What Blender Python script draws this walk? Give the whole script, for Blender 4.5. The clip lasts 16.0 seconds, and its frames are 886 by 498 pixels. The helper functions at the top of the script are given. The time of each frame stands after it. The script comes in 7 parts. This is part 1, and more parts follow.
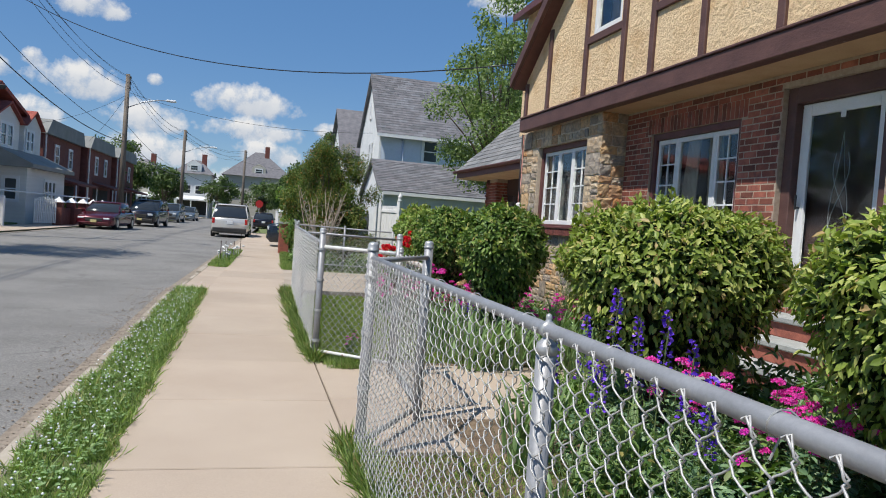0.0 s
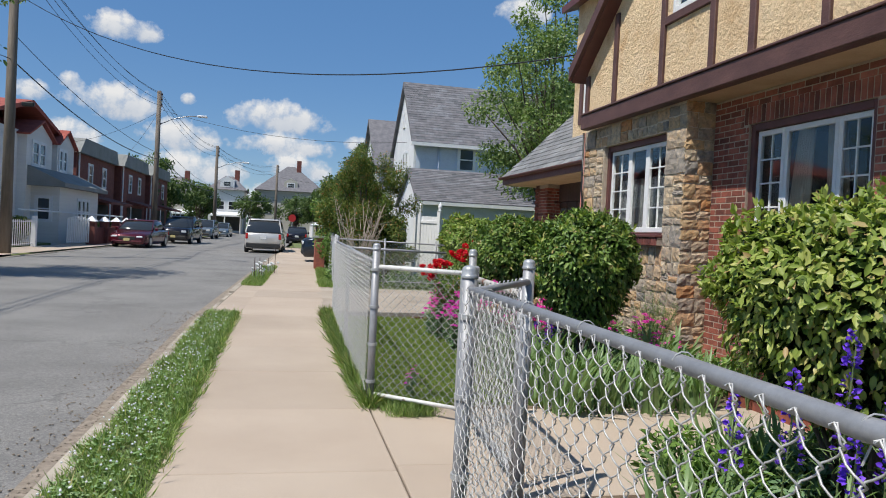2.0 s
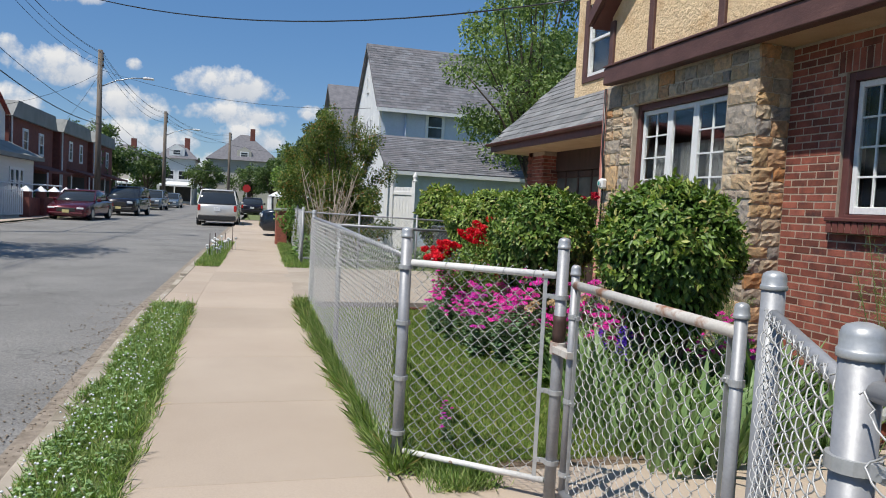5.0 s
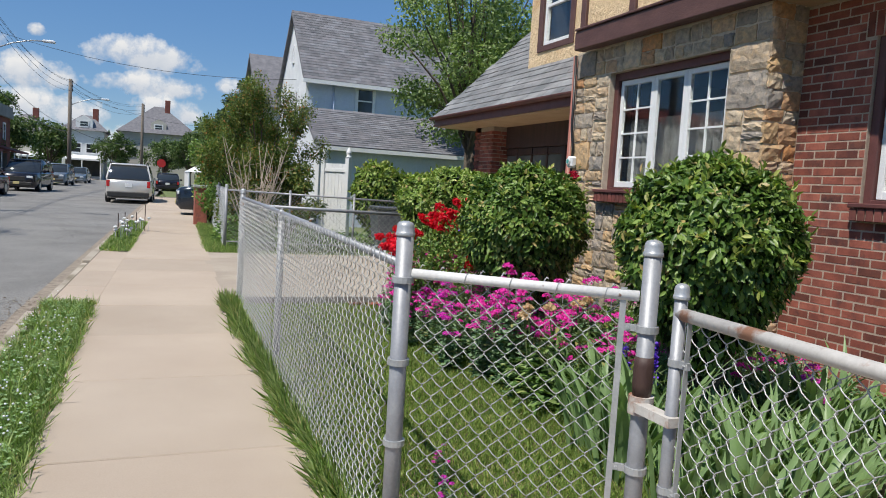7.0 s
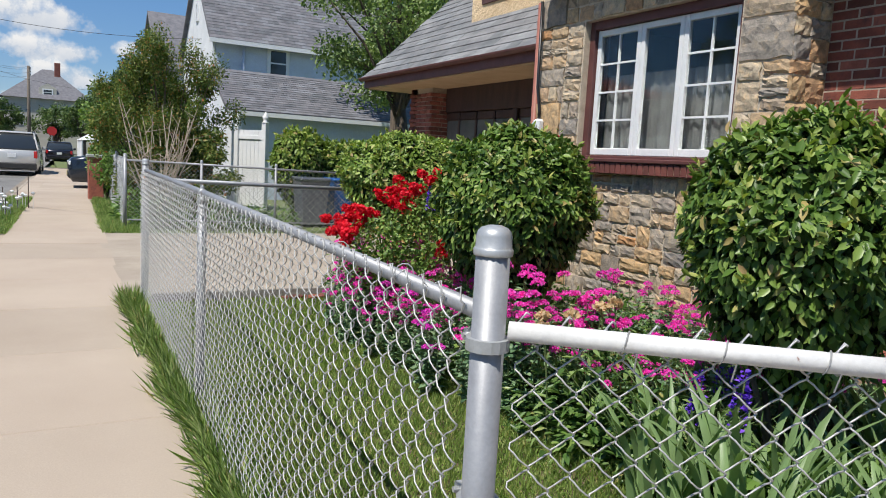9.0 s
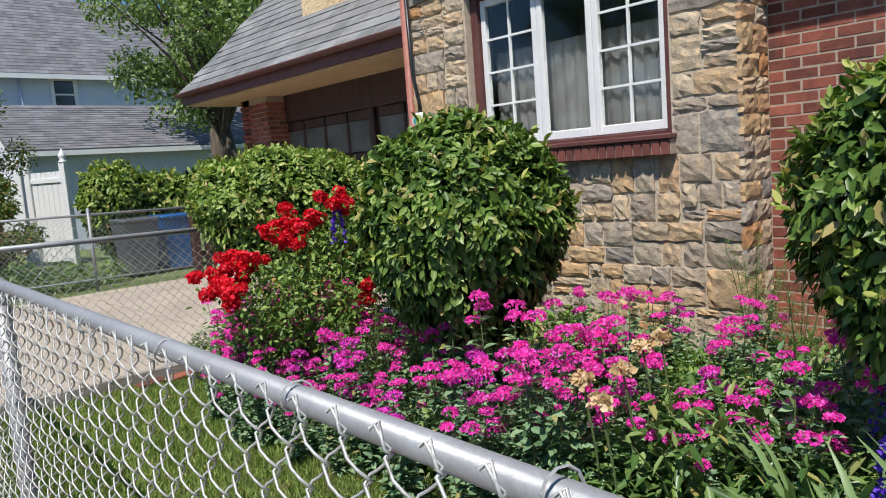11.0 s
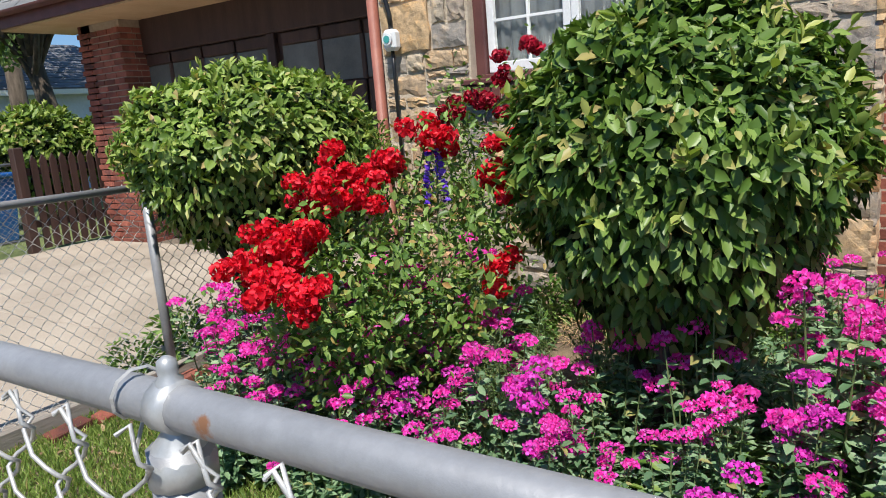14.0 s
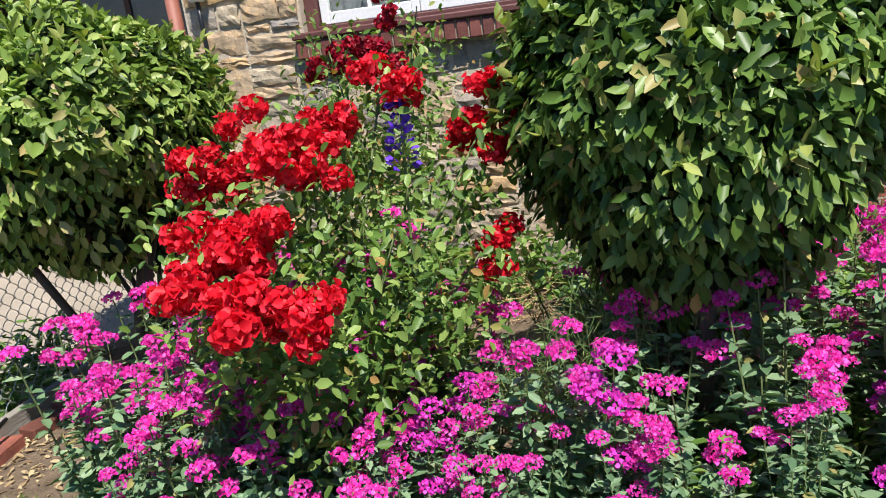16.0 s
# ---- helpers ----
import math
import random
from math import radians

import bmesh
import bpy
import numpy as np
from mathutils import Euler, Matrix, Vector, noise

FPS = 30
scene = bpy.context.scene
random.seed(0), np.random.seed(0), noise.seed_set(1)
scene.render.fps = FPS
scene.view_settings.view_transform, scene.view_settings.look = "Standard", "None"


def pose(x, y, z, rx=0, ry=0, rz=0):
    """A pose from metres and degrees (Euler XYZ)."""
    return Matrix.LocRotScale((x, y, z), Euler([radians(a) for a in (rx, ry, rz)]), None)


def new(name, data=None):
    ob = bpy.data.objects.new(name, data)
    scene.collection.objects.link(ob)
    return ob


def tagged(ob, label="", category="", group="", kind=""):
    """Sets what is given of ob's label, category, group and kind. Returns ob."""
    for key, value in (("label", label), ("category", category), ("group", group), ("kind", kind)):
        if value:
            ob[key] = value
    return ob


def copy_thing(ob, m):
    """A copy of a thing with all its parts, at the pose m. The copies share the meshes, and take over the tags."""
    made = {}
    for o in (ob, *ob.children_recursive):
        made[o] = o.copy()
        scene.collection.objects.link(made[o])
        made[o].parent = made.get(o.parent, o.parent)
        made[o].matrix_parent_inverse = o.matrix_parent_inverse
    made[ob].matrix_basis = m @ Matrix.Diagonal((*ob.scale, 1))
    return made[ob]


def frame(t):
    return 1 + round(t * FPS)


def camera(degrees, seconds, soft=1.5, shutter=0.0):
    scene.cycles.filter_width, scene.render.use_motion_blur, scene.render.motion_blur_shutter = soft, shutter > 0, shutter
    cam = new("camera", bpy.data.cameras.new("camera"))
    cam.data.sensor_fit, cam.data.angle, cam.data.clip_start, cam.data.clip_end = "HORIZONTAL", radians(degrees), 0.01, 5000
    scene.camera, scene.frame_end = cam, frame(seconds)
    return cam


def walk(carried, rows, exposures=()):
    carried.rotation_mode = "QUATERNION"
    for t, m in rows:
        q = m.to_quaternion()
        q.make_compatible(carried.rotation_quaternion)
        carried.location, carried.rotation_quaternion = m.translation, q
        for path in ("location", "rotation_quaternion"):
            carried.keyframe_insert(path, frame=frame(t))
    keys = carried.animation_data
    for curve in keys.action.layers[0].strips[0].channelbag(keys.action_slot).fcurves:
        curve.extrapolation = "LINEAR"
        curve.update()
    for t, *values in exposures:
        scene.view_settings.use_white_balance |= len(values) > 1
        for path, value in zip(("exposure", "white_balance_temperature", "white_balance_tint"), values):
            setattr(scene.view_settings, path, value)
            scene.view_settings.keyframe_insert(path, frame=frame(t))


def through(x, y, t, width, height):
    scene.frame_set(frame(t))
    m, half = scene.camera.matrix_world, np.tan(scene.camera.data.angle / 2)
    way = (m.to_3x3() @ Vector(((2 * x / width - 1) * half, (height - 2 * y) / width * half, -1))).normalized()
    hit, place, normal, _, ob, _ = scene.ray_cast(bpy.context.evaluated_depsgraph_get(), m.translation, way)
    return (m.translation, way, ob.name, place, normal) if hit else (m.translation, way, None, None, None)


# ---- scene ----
cam = camera(63.4, 16.0, 1.0)
METRES, EYE, TILT, LEAN, TURN = 10.5, 1.42, 0.0, 0.0, -15.1
ROWS = [
    (0.0, 0.0, 0.0, 0.0, 0.14, -1.88, -4.28),
    (0.5, -0.0104, 0.032, 0.0003, 1.32, -1.09, -4.97),
    (1.0, -0.023, 0.0645, 0.0013, 1.49, -0.99, -3.09),
    (1.5, -0.028, 0.0945, 0.0011, 2.41, -0.89, -2.9),
    (2.0, -0.0377, 0.1241, -0.0004, 2.62, -1.23, -2.9),
    (2.5, -0.0496, 0.1526, 0.0013, 1.25, -2.07, -2.97),
    (3.0, -0.0587, 0.185, 0.0021, 1.64, -2.66, -3.69),
    (3.5, -0.0696, 0.2134, 0.0014, 1.25, -2.86, -2.63),
    (6.0, -0.1201, 0.3666, 0.0005, -4.0, -4.09, -3.29),
    (6.5, -0.1287, 0.3952, -0.0, -6.53, -4.63, -2.57),
    (7.0, -0.1306, 0.4261, 0.0012, -6.97, -4.78, -3.5),
    (7.5, -0.1359, 0.4587, 0.0002, -8.86, -4.96, -2.99),
    (8.0, -0.1385, 0.4921, -0.0002, -11.5, -5.81, -3.09),
    (10.5, -0.1626, 0.6601, -0.0009, -21.74, -7.47, 1.27),
    (11.0, -0.1613, 0.6975, 0.001, -28.06, -6.52, 4.34),
    (11.5, -0.1692, 0.7301, -0.0008, -28.84, -7.45, 4.85),
    (12.0, -0.1742, 0.7662, -0.0016, -28.82, -8.31, 3.8),
    (12.5, -0.1848, 0.7944, -0.002, -31.3, -8.67, 2.93),
    (13.0, -0.1921, 0.8201, -0.0028, -35.29, -9.43, 2.82),
    (13.5, -0.1936, 0.8541, -0.0024, -37.94, -10.08, 3.24),
    (14.0, -0.1961, 0.8832, -0.0035, -43.01, -11.27, 4.59),
    (14.5, -0.1963, 0.9107, -0.0045, -48.11, -12.63, 4.79),
    (15.0, -0.195, 0.9353, -0.0045, -51.89, -12.76, 3.97),
    (15.5, -0.1985, 0.9527, -0.0056, -57.84, -14.51, 5.19),
    (16.0, -0.1972, 0.971, -0.0069, -64.2, -15.48, 7.06),
]
walk(cam, [(t, pose(0, 0, EYE, TILT, LEAN, TURN) @ pose(METRES * x, METRES * y, METRES * z, 90 + pitch, roll, yaw)) for t, x, y, z, yaw, pitch, roll in ROWS],
     exposures=[(0.0, 0.1), (3.5, 0.08), (7.0, 0.12), (11.0, 0.25), (13.5, 0.35), (16.0, 0.58)])

# ---------------------------------------------------------------- world, sun, exposure
SUN_TRAVEL = Vector((0.52, 0.27, -1.0)).normalized()
world = bpy.data.worlds.new("sky")
scene.world = world
world.use_nodes = True
wn, wl = world.node_tree.nodes, world.node_tree.links
wn.clear()
sky = wn.new("ShaderNodeTexSky")
sky.sky_type, sky.sun_disc = "NISHITA", False
sky.sun_elevation = math.asin(-SUN_TRAVEL.z)
sky.sun_rotation = math.atan2(-SUN_TRAVEL.x, -SUN_TRAVEL.y)
sky.air_density, sky.dust_density, sky.ozone_density = 1.0, 0.0, 3.0
back = wn.new("ShaderNodeBackground")
back.inputs["Strength"].default_value = 0.092
wout = wn.new("ShaderNodeOutputWorld")
deep = wn.new("ShaderNodeHueSaturation")
deep.inputs["Saturation"].default_value, deep.inputs["Hue"].default_value = 1.22, 0.512
wl.new(sky.outputs[0], deep.inputs["Color"])
even = wn.new("ShaderNodeMix")
even.data_type = "RGBA"
even.inputs["Factor"].default_value = 0.5
for s in even.inputs:
    if s.type == "RGBA" and s.name == "A":
        wl.new(deep.outputs[0], s)
    elif s.type == "RGBA" and s.name == "B":
        s.default_value = (1.25, 3.05, 5.9, 1.0)
for s in even.outputs:
    if s.type == "RGBA":
        wl.new(s, back.inputs["Color"])
wl.new(back.outputs[0], wout.inputs["Surface"])
sun_data = bpy.data.lights.new("sun", "SUN")
sun_data.energy, sun_data.angle, sun_data.color = 4.9, radians(0.53), (1.0, 0.957, 0.875)
sun = new("sun", sun_data)
sun.rotation_euler = SUN_TRAVEL.to_track_quat("-Z", "Y").to_euler()
scene.view_settings.exposure = 0.0

# ---------------------------------------------------------------- materials
def material(name):
    m = bpy.data.materials.new(name)
    m.use_nodes = True
    nt = m.node_tree
    return m, nt, nt.nodes["Principled BSDF"], nt.nodes["Material Output"]


def node(nt, kind, **values):
    n = nt.nodes.new(kind)
    for k, v in values.items():
        n.inputs[k.replace("_", " ")].default_value = v
    return n


def noise_tex(nt, scale, detail=4.0, rough=0.55, stretch=(1, 1, 1)):
    g = nt.nodes.new("ShaderNodeNewGeometry")
    mp = node(nt, "ShaderNodeMapping", Scale=stretch)
    nt.links.new(g.outputs["Position"], mp.inputs["Vector"])
    n = node(nt, "ShaderNodeTexNoise", Scale=scale, Detail=detail, Roughness=rough)
    nt.links.new(mp.outputs[0], n.inputs["Vector"])
    return n.outputs["Fac"]


def ramp(nt, fac, stops):
    r = nt.nodes.new("ShaderNodeValToRGB")
    while len(r.color_ramp.elements) < len(stops):
        r.color_ramp.elements.new(0.5)
    for e, (p, c) in zip(r.color_ramp.elements, stops):
        e.position, e.color = p, (*c, 1)
    nt.links.new(fac, r.inputs[0])
    return r.outputs["Color"]


def blend(nt, fac, a, b, mode="MIX"):
    m = nt.nodes.new("ShaderNodeMix")
    m.data_type, m.blend_type = "RGBA", mode
    for value, socket in ((fac, m.inputs[0]), (a, m.inputs[6]), (b, m.inputs[7])):
        if isinstance(value, (int, float)):
            socket.default_value = value
        elif isinstance(value, tuple):
            socket.default_value = (*value, 1)
        else:
            nt.links.new(value, socket)
    return m.outputs[2]


def surf(name, c1, c2, scale=8.0, rough=0.8, bump=0.3, bump_scale=60.0, metal=0.0, stain=None, stain_scale=1.2,
         stain_at=(0.52, 0.68), per_object=0.0, per_island=0.0, stretch=(1, 1, 1), depth=0.01, spec=0.5):
    """A grained material: two colours over a noise, a stain with a shape of its own, fine relief, and a change from piece to piece."""
    m, nt, p, out = material(name)
    col = ramp(nt, noise_tex(nt, scale, stretch=stretch), [(0.3, c1), (0.7, c2)])
    fine = noise_tex(nt, bump_scale, 5.0, 0.65, stretch)
    col = blend(nt, 0.35, col, ramp(nt, fine, [(0.3, (0.55, 0.55, 0.55)), (0.7, (1, 1, 1))]), "MULTIPLY")
    if stain:
        f = ramp(nt, noise_tex(nt, stain_scale, 6.0, 0.6), [(stain_at[0], (0, 0, 0)), (stain_at[1], (1, 1, 1))])
        col = blend(nt, f, col, stain)
    for amount, source in ((per_object, "object"), (per_island, "island")):
        if amount:
            if source == "object":
                rnd = nt.nodes.new("ShaderNodeObjectInfo").outputs["Random"]
            else:
                rnd = nt.nodes.new("ShaderNodeNewGeometry").outputs["Random Per Island"]
            lo, hi = 1 - amount, 1 + amount * 0.6
            col = blend(nt, 1.0, col, ramp(nt, rnd, [(0.0, (lo, lo, lo)), (0.5, (1, 1 - amount * 0.25, 1 - amount * 0.3)), (1.0, (hi, hi, hi))]), "MULTIPLY")
    nt.links.new(col, p.inputs["Base Color"])
    p.inputs["Roughness"].default_value = rough
    p.inputs["Metallic"].default_value = metal
    p.inputs["Specular IOR Level"].default_value = spec
    if bump:
        b = node(nt, "ShaderNodeBump", Strength=bump, Distance=depth)
        nt.links.new(fine, b.inputs["Height"])
        nt.links.new(b.outputs[0], p.inputs["Normal"])
    return m


def leafy(name, dark, mid, light, rough=0.45, through=0.3, dry=None, glow=(1.3, 1.5, 0.6)):
    """A leaf material: colour from leaf to leaf, gloss, and some light let through."""
    m, nt, p, out = material(name)
    rnd = nt.nodes.new("ShaderNodeNewGeometry").outputs["Random Per Island"]
    stops = [(0.0, dark), (0.5, mid), (0.93, light)]
    if dry:
        stops.append((0.985, dry))
    col = ramp(nt, rnd, stops)
    col = blend(nt, 0.5, col, ramp(nt, noise_tex(nt, 5.0), [(0.35, (0.6, 0.6, 0.6)), (0.65, (1.0, 1.0, 1.0))]), "MULTIPLY")
    nt.links.new(col, p.inputs["Base Color"])
    p.inputs["Roughness"].default_value = rough
    p.inputs["Specular IOR Level"].default_value = 0.3
    t = nt.nodes.new("ShaderNodeBsdfTranslucent")
    nt.links.new(blend(nt, 1.0, col, glow, "MULTIPLY"), t.inputs["Color"])
    mix = nt.nodes.new("ShaderNodeMixShader")
    mix.inputs[0].default_value = through
    nt.links.new(p.outputs[0], mix.inputs[1])
    nt.links.new(t.outputs[0], mix.inputs[2])
    nt.links.new(mix.outputs[0], out.inputs["Surface"])
    return m


def glass_pane(name, tint=(0.9, 0.95, 0.95)):
    m, nt, p, out = material(name)
    p.inputs["Base Color"].default_value = (*tint, 1)
    p.inputs["Roughness"].default_value = 0.03
    p.inputs["Transmission Weight"].default_value = 1.0
    p.inputs["IOR"].default_value = 1.45
    return m


M = {
    "concrete": surf("sidewalk_concrete", (0.415, 0.335, 0.262), (0.485, 0.40, 0.32), 0.7, 0.9, 0.35, 140.0, stain=(0.385, 0.31, 0.24), stain_scale=1.1, stain_at=(0.55, 0.9), per_object=0.06, depth=0.003),
    "drive": surf("driveway_concrete", (0.35, 0.29, 0.23), (0.46, 0.39, 0.315), 1.2, 0.9, 0.3, 150.0, stain=(0.30, 0.25, 0.195), stain_scale=0.9, depth=0.004),
    "joint": surf("joint_dirt", (0.10, 0.08, 0.06), (0.2, 0.16, 0.12), 12, 0.95, 0.4, 90),
    "asphalt": None,
    "gravel": surf("gutter_grit", (0.2, 0.16, 0.12), (0.36, 0.30, 0.24), 14, 0.95, 0.8, 90, depth=0.01),
    "kerb": surf("kerb_concrete", (0.36, 0.31, 0.25), (0.5, 0.44, 0.36), 3.0, 0.9, 0.4, 90.0, stain=(0.2, 0.17, 0.12), per_object=0.1),
    "soil": surf("garden_soil", (0.12, 0.08, 0.05), (0.25, 0.18, 0.12), 9.0, 0.95, 0.9, 60.0, stain=(0.26, 0.19, 0.12), stain_scale=3.0, depth=0.02),
    "lawn_soil": surf("lawn_thatch", (0.10, 0.135, 0.04), (0.18, 0.21, 0.075), 7.0, 0.95, 0.8, 80.0, depth=0.01),
    "grass": leafy("grass_blades", (0.12, 0.20, 0.042), (0.24, 0.345, 0.075), (0.40, 0.48, 0.15), 0.5, 0.33, (0.54, 0.45, 0.2)),
    "verge": leafy("verge_blades", (0.15, 0.24, 0.06), (0.28, 0.40, 0.11), (0.46, 0.54, 0.24), 0.5, 0.32, (0.58, 0.48, 0.24)),
    "privet": leafy("privet_leaves", (0.042, 0.09, 0.014), (0.10, 0.182, 0.030), (0.24, 0.335, 0.08), 0.4, 0.15, (0.38, 0.30, 0.11)),
    "privet_lime": leafy("lime_green_leaves", (0.085, 0.15, 0.022), (0.20, 0.30, 0.055), (0.40, 0.48, 0.14), 0.42, 0.2, (0.46, 0.36, 0.16)),
    # near-black copy of the privet leaves, its colour standing for inner shade
    "privet_in": leafy("shade_dark_leaves", (0.010, 0.022, 0.005), (0.022, 0.045, 0.009), (0.045, 0.075, 0.016), 0.5, 0.06),
    "privet_yellow": leafy("yellowing_leaves", (0.115, 0.175, 0.028), (0.27, 0.35, 0.07), (0.48, 0.50, 0.15), 0.45, 0.24, (0.46, 0.32, 0.15)),
    "tree_leaf": leafy("tree_leaves", (0.09, 0.15, 0.05), (0.19, 0.27, 0.09), (0.34, 0.41, 0.17), 0.42, 0.3),
    "shrub_leaf": leafy("shrub_leaves", (0.05, 0.11, 0.02), (0.115, 0.215, 0.042), (0.24, 0.35, 0.09), 0.42, 0.22),
    "rust_leaf": leafy("red_tipped_leaves", (0.045, 0.085, 0.018), (0.12, 0.18, 0.036), (0.26, 0.26, 0.07), 0.5, 0.25, (0.42, 0.16, 0.06)),
    "conifer": leafy("conifer_needles", (0.025, 0.05, 0.025), (0.05, 0.09, 0.04), (0.09, 0.14, 0.06), 0.6, 0.15),
    "far_leaf": leafy("far_leaves", (0.04, 0.075, 0.02), (0.085, 0.14, 0.038), (0.18, 0.24, 0.08), 0.5, 0.2),
    "rose_leaf": leafy("rose_leaves", (0.065, 0.13, 0.028), (0.145, 0.25, 0.05), (0.32, 0.43, 0.12), 0.42, 0.24, (0.4, 0.24, 0.08)),
    "catchfly_leaf": leafy("grey_green_leaves", (0.075, 0.15, 0.075), (0.165, 0.275, 0.14), (0.29, 0.41, 0.23), 0.48, 0.18, (0.35, 0.32, 0.12)),
    "iris_leaf": leafy("sword_leaves", (0.085, 0.165, 0.05), (0.175, 0.28, 0.105), (0.36, 0.47, 0.23), 0.4, 0.25, (0.55, 0.45, 0.18)),
    "peony_leaf": leafy("peony_leaves", (0.045, 0.095, 0.022), (0.10, 0.185, 0.045), (0.25, 0.34, 0.12), 0.34, 0.16, (0.35, 0.3, 0.1)),
    "fennel": leafy("feathery_leaves", (0.09, 0.16, 0.05), (0.16, 0.25, 0.08), (0.26, 0.34, 0.12), 0.5, 0.3),
    "pink": leafy("pink_petals", (0.90, 0.035, 0.43), (0.98, 0.07, 0.59), (1.0, 0.22, 0.76), 0.6, 0.42, None, (1.1, 1.1, 1.1)),
    "magenta": leafy("magenta_petals", (0.70, 0.03, 0.45), (0.85, 0.06, 0.62), (0.92, 0.15, 0.74), 0.55, 0.35, None, (1.1, 1.1, 1.1)),
    "red": leafy("red_petals", (0.64, 0.005, 0.018), (0.84, 0.011, 0.032), (0.93, 0.045, 0.08), 0.5, 0.34, None, (1.1, 0.8, 0.9)),
    "crimson": leafy("crimson_petals", (0.30, 0.003, 0.015), (0.45, 0.006, 0.03), (0.58, 0.02, 0.06), 0.5, 0.25, None, (1.1, 1, 1)),
    "violet": leafy("violet_petals", (0.10, 0.03, 0.50), (0.18, 0.06, 0.70), (0.30, 0.13, 0.85), 0.5, 0.25, None, (1, 1, 1.1)),
    "withered": leafy("withered_petals", (0.60, 0.40, 0.20), (0.75, 0.55, 0.31), (0.85, 0.68, 0.45), 0.7, 0.3, None, (1, 1, 1)),
    "bark": surf("bark", (0.06, 0.045, 0.035), (0.15, 0.115, 0.085), 14, 0.95, 0.9, 60, stretch=(1, 1, 0.25), depth=0.01),
    "twig": surf("pale_twigs", (0.36, 0.29, 0.22), (0.54, 0.46, 0.37), 30, 0.9, 0.3, 120),
    "straw": surf("straw", (0.45, 0.32, 0.15), (0.65, 0.5, 0.28), 40, 0.9, 0.2, 100, per_island=0.4),
    "stem": surf("green_stems", (0.08, 0.13, 0.04), (0.16, 0.2, 0.07), 30, 0.7, 0.2, 100),
    "paint_white": surf("peeling_white_pipe_paint", (0.62, 0.61, 0.60), (0.74, 0.73, 0.71), 9.0, 0.6, 0.3, 60.0, stain=(0.24, 0.13, 0.09), stain_scale=14.0, stain_at=(0.64, 0.67), depth=0.003),
    "paint_rusty": surf("rusting_pipe_paint", (0.46, 0.43, 0.40), (0.58, 0.55, 0.51), 9.0, 0.65, 0.3, 70.0, stain=(0.27, 0.13, 0.075), stain_scale=6.5, stain_at=(0.53, 0.62), depth=0.003),
    "clover_leaf": leafy("clover_leaves", (0.16, 0.27, 0.10), (0.28, 0.42, 0.17), (0.42, 0.54, 0.28), 0.5, 0.25),
    "litter": leafy("dry_leaf_litter", (0.24, 0.15, 0.08), (0.42, 0.30, 0.17), (0.58, 0.48, 0.28), 0.8, 0.1),
    "galv": surf("galvanised_steel", (0.38, 0.39, 0.40), (0.5, 0.51, 0.52), 18.0, 0.42, 0.12, 120.0, metal=0.4, stain=(0.36, 0.30, 0.26), stain_scale=9.0, stain_at=(0.68, 0.78), depth=0.002),
    "wire": surf("zinc_wire", (0.40, 0.40, 0.395), (0.54, 0.535, 0.525), 25.0, 0.45, 0.1, 200.0, metal=0.25, stain=(0.24, 0.23, 0.22), stain_scale=30.0, stain_at=(0.58, 0.68), depth=0.001),
    "paint_silver": surf("silver_painted_pipe", (0.27, 0.275, 0.29), (0.35, 0.355, 0.375), 9.0, 0.5, 0.25, 90.0, metal=0.3, stain=(0.27, 0.13, 0.07), stain_scale=11.0, stain_at=(0.70, 0.74), depth=0.002),
    "brick": surf("red_brick", (0.17, 0.058, 0.042), (0.31, 0.112, 0.076), 7.0, 0.85, 0.6, 70.0, stain=(0.11, 0.05, 0.045), stain_scale=6.0, stain_at=(0.55, 0.7), per_object=0.5, per_island=0.5, depth=0.006),
    "mortar": surf("mortar", (0.36, 0.28, 0.22), (0.47, 0.38, 0.30), 20, 0.95, 0.7, 120, depth=0.006),
    "stone": None,
    "stone_mortar": surf("stone_mortar", (0.50, 0.41, 0.31), (0.64, 0.54, 0.42), 14, 0.95, 0.8, 80, depth=0.01),
    "stucco": surf("tan_stucco", (0.75, 0.54, 0.32), (0.83, 0.63, 0.40), 1.8, 0.9, 1.0, 16.0, stain=(0.58, 0.37, 0.19), stain_scale=2.0, depth=0.05),
    "timber": surf("brown_painted_timber", (0.085, 0.040, 0.036), (0.135, 0.066, 0.056), 6.0, 0.6, 0.5, 45.0, stain=(0.4, 0.33, 0.3), stain_scale=7.0, stain_at=(0.73, 0.76), stretch=(1, 0.4, 1), depth=0.008),
    "brown_paint": surf("maroon_paint", (0.10, 0.035, 0.032), (0.15, 0.055, 0.048), 6.0, 0.5, 0.2, 70.0),
    "rust_paint": surf("red_brown_downpipe", (0.27, 0.095, 0.07), (0.36, 0.14, 0.10), 8.0, 0.5, 0.2, 70.0),
    "soffit": surf("tan_soffit", (0.50, 0.34, 0.20), (0.60, 0.43, 0.27), 3.0, 0.8, 0.2, 60.0),
    "slate": surf("slate_shingle", (0.155, 0.168, 0.175), (0.27, 0.285, 0.29), 4.0, 0.7, 0.6, 60.0, stain=(0.13, 0.14, 0.145), stain_scale=3.0, per_object=0.2, per_island=0.2, stretch=(1, 0.3, 1), depth=0.008),
    "asphalt_shingle": surf("asphalt_shingle", (0.125, 0.13, 0.145), (0.205, 0.21, 0.228), 3.0, 0.9, 0.6, 40.0, per_island=0.28, depth=0.01),
    "red_shingle": surf("red_shingle", (0.26, 0.06, 0.045), (0.38, 0.10, 0.07), 3.0, 0.9, 0.5, 30.0, per_island=0.2),
    "white_paint": surf("white_paint", (0.74, 0.75, 0.76), (0.82, 0.82, 0.82), 4.0, 0.5, 0.08, 80.0),
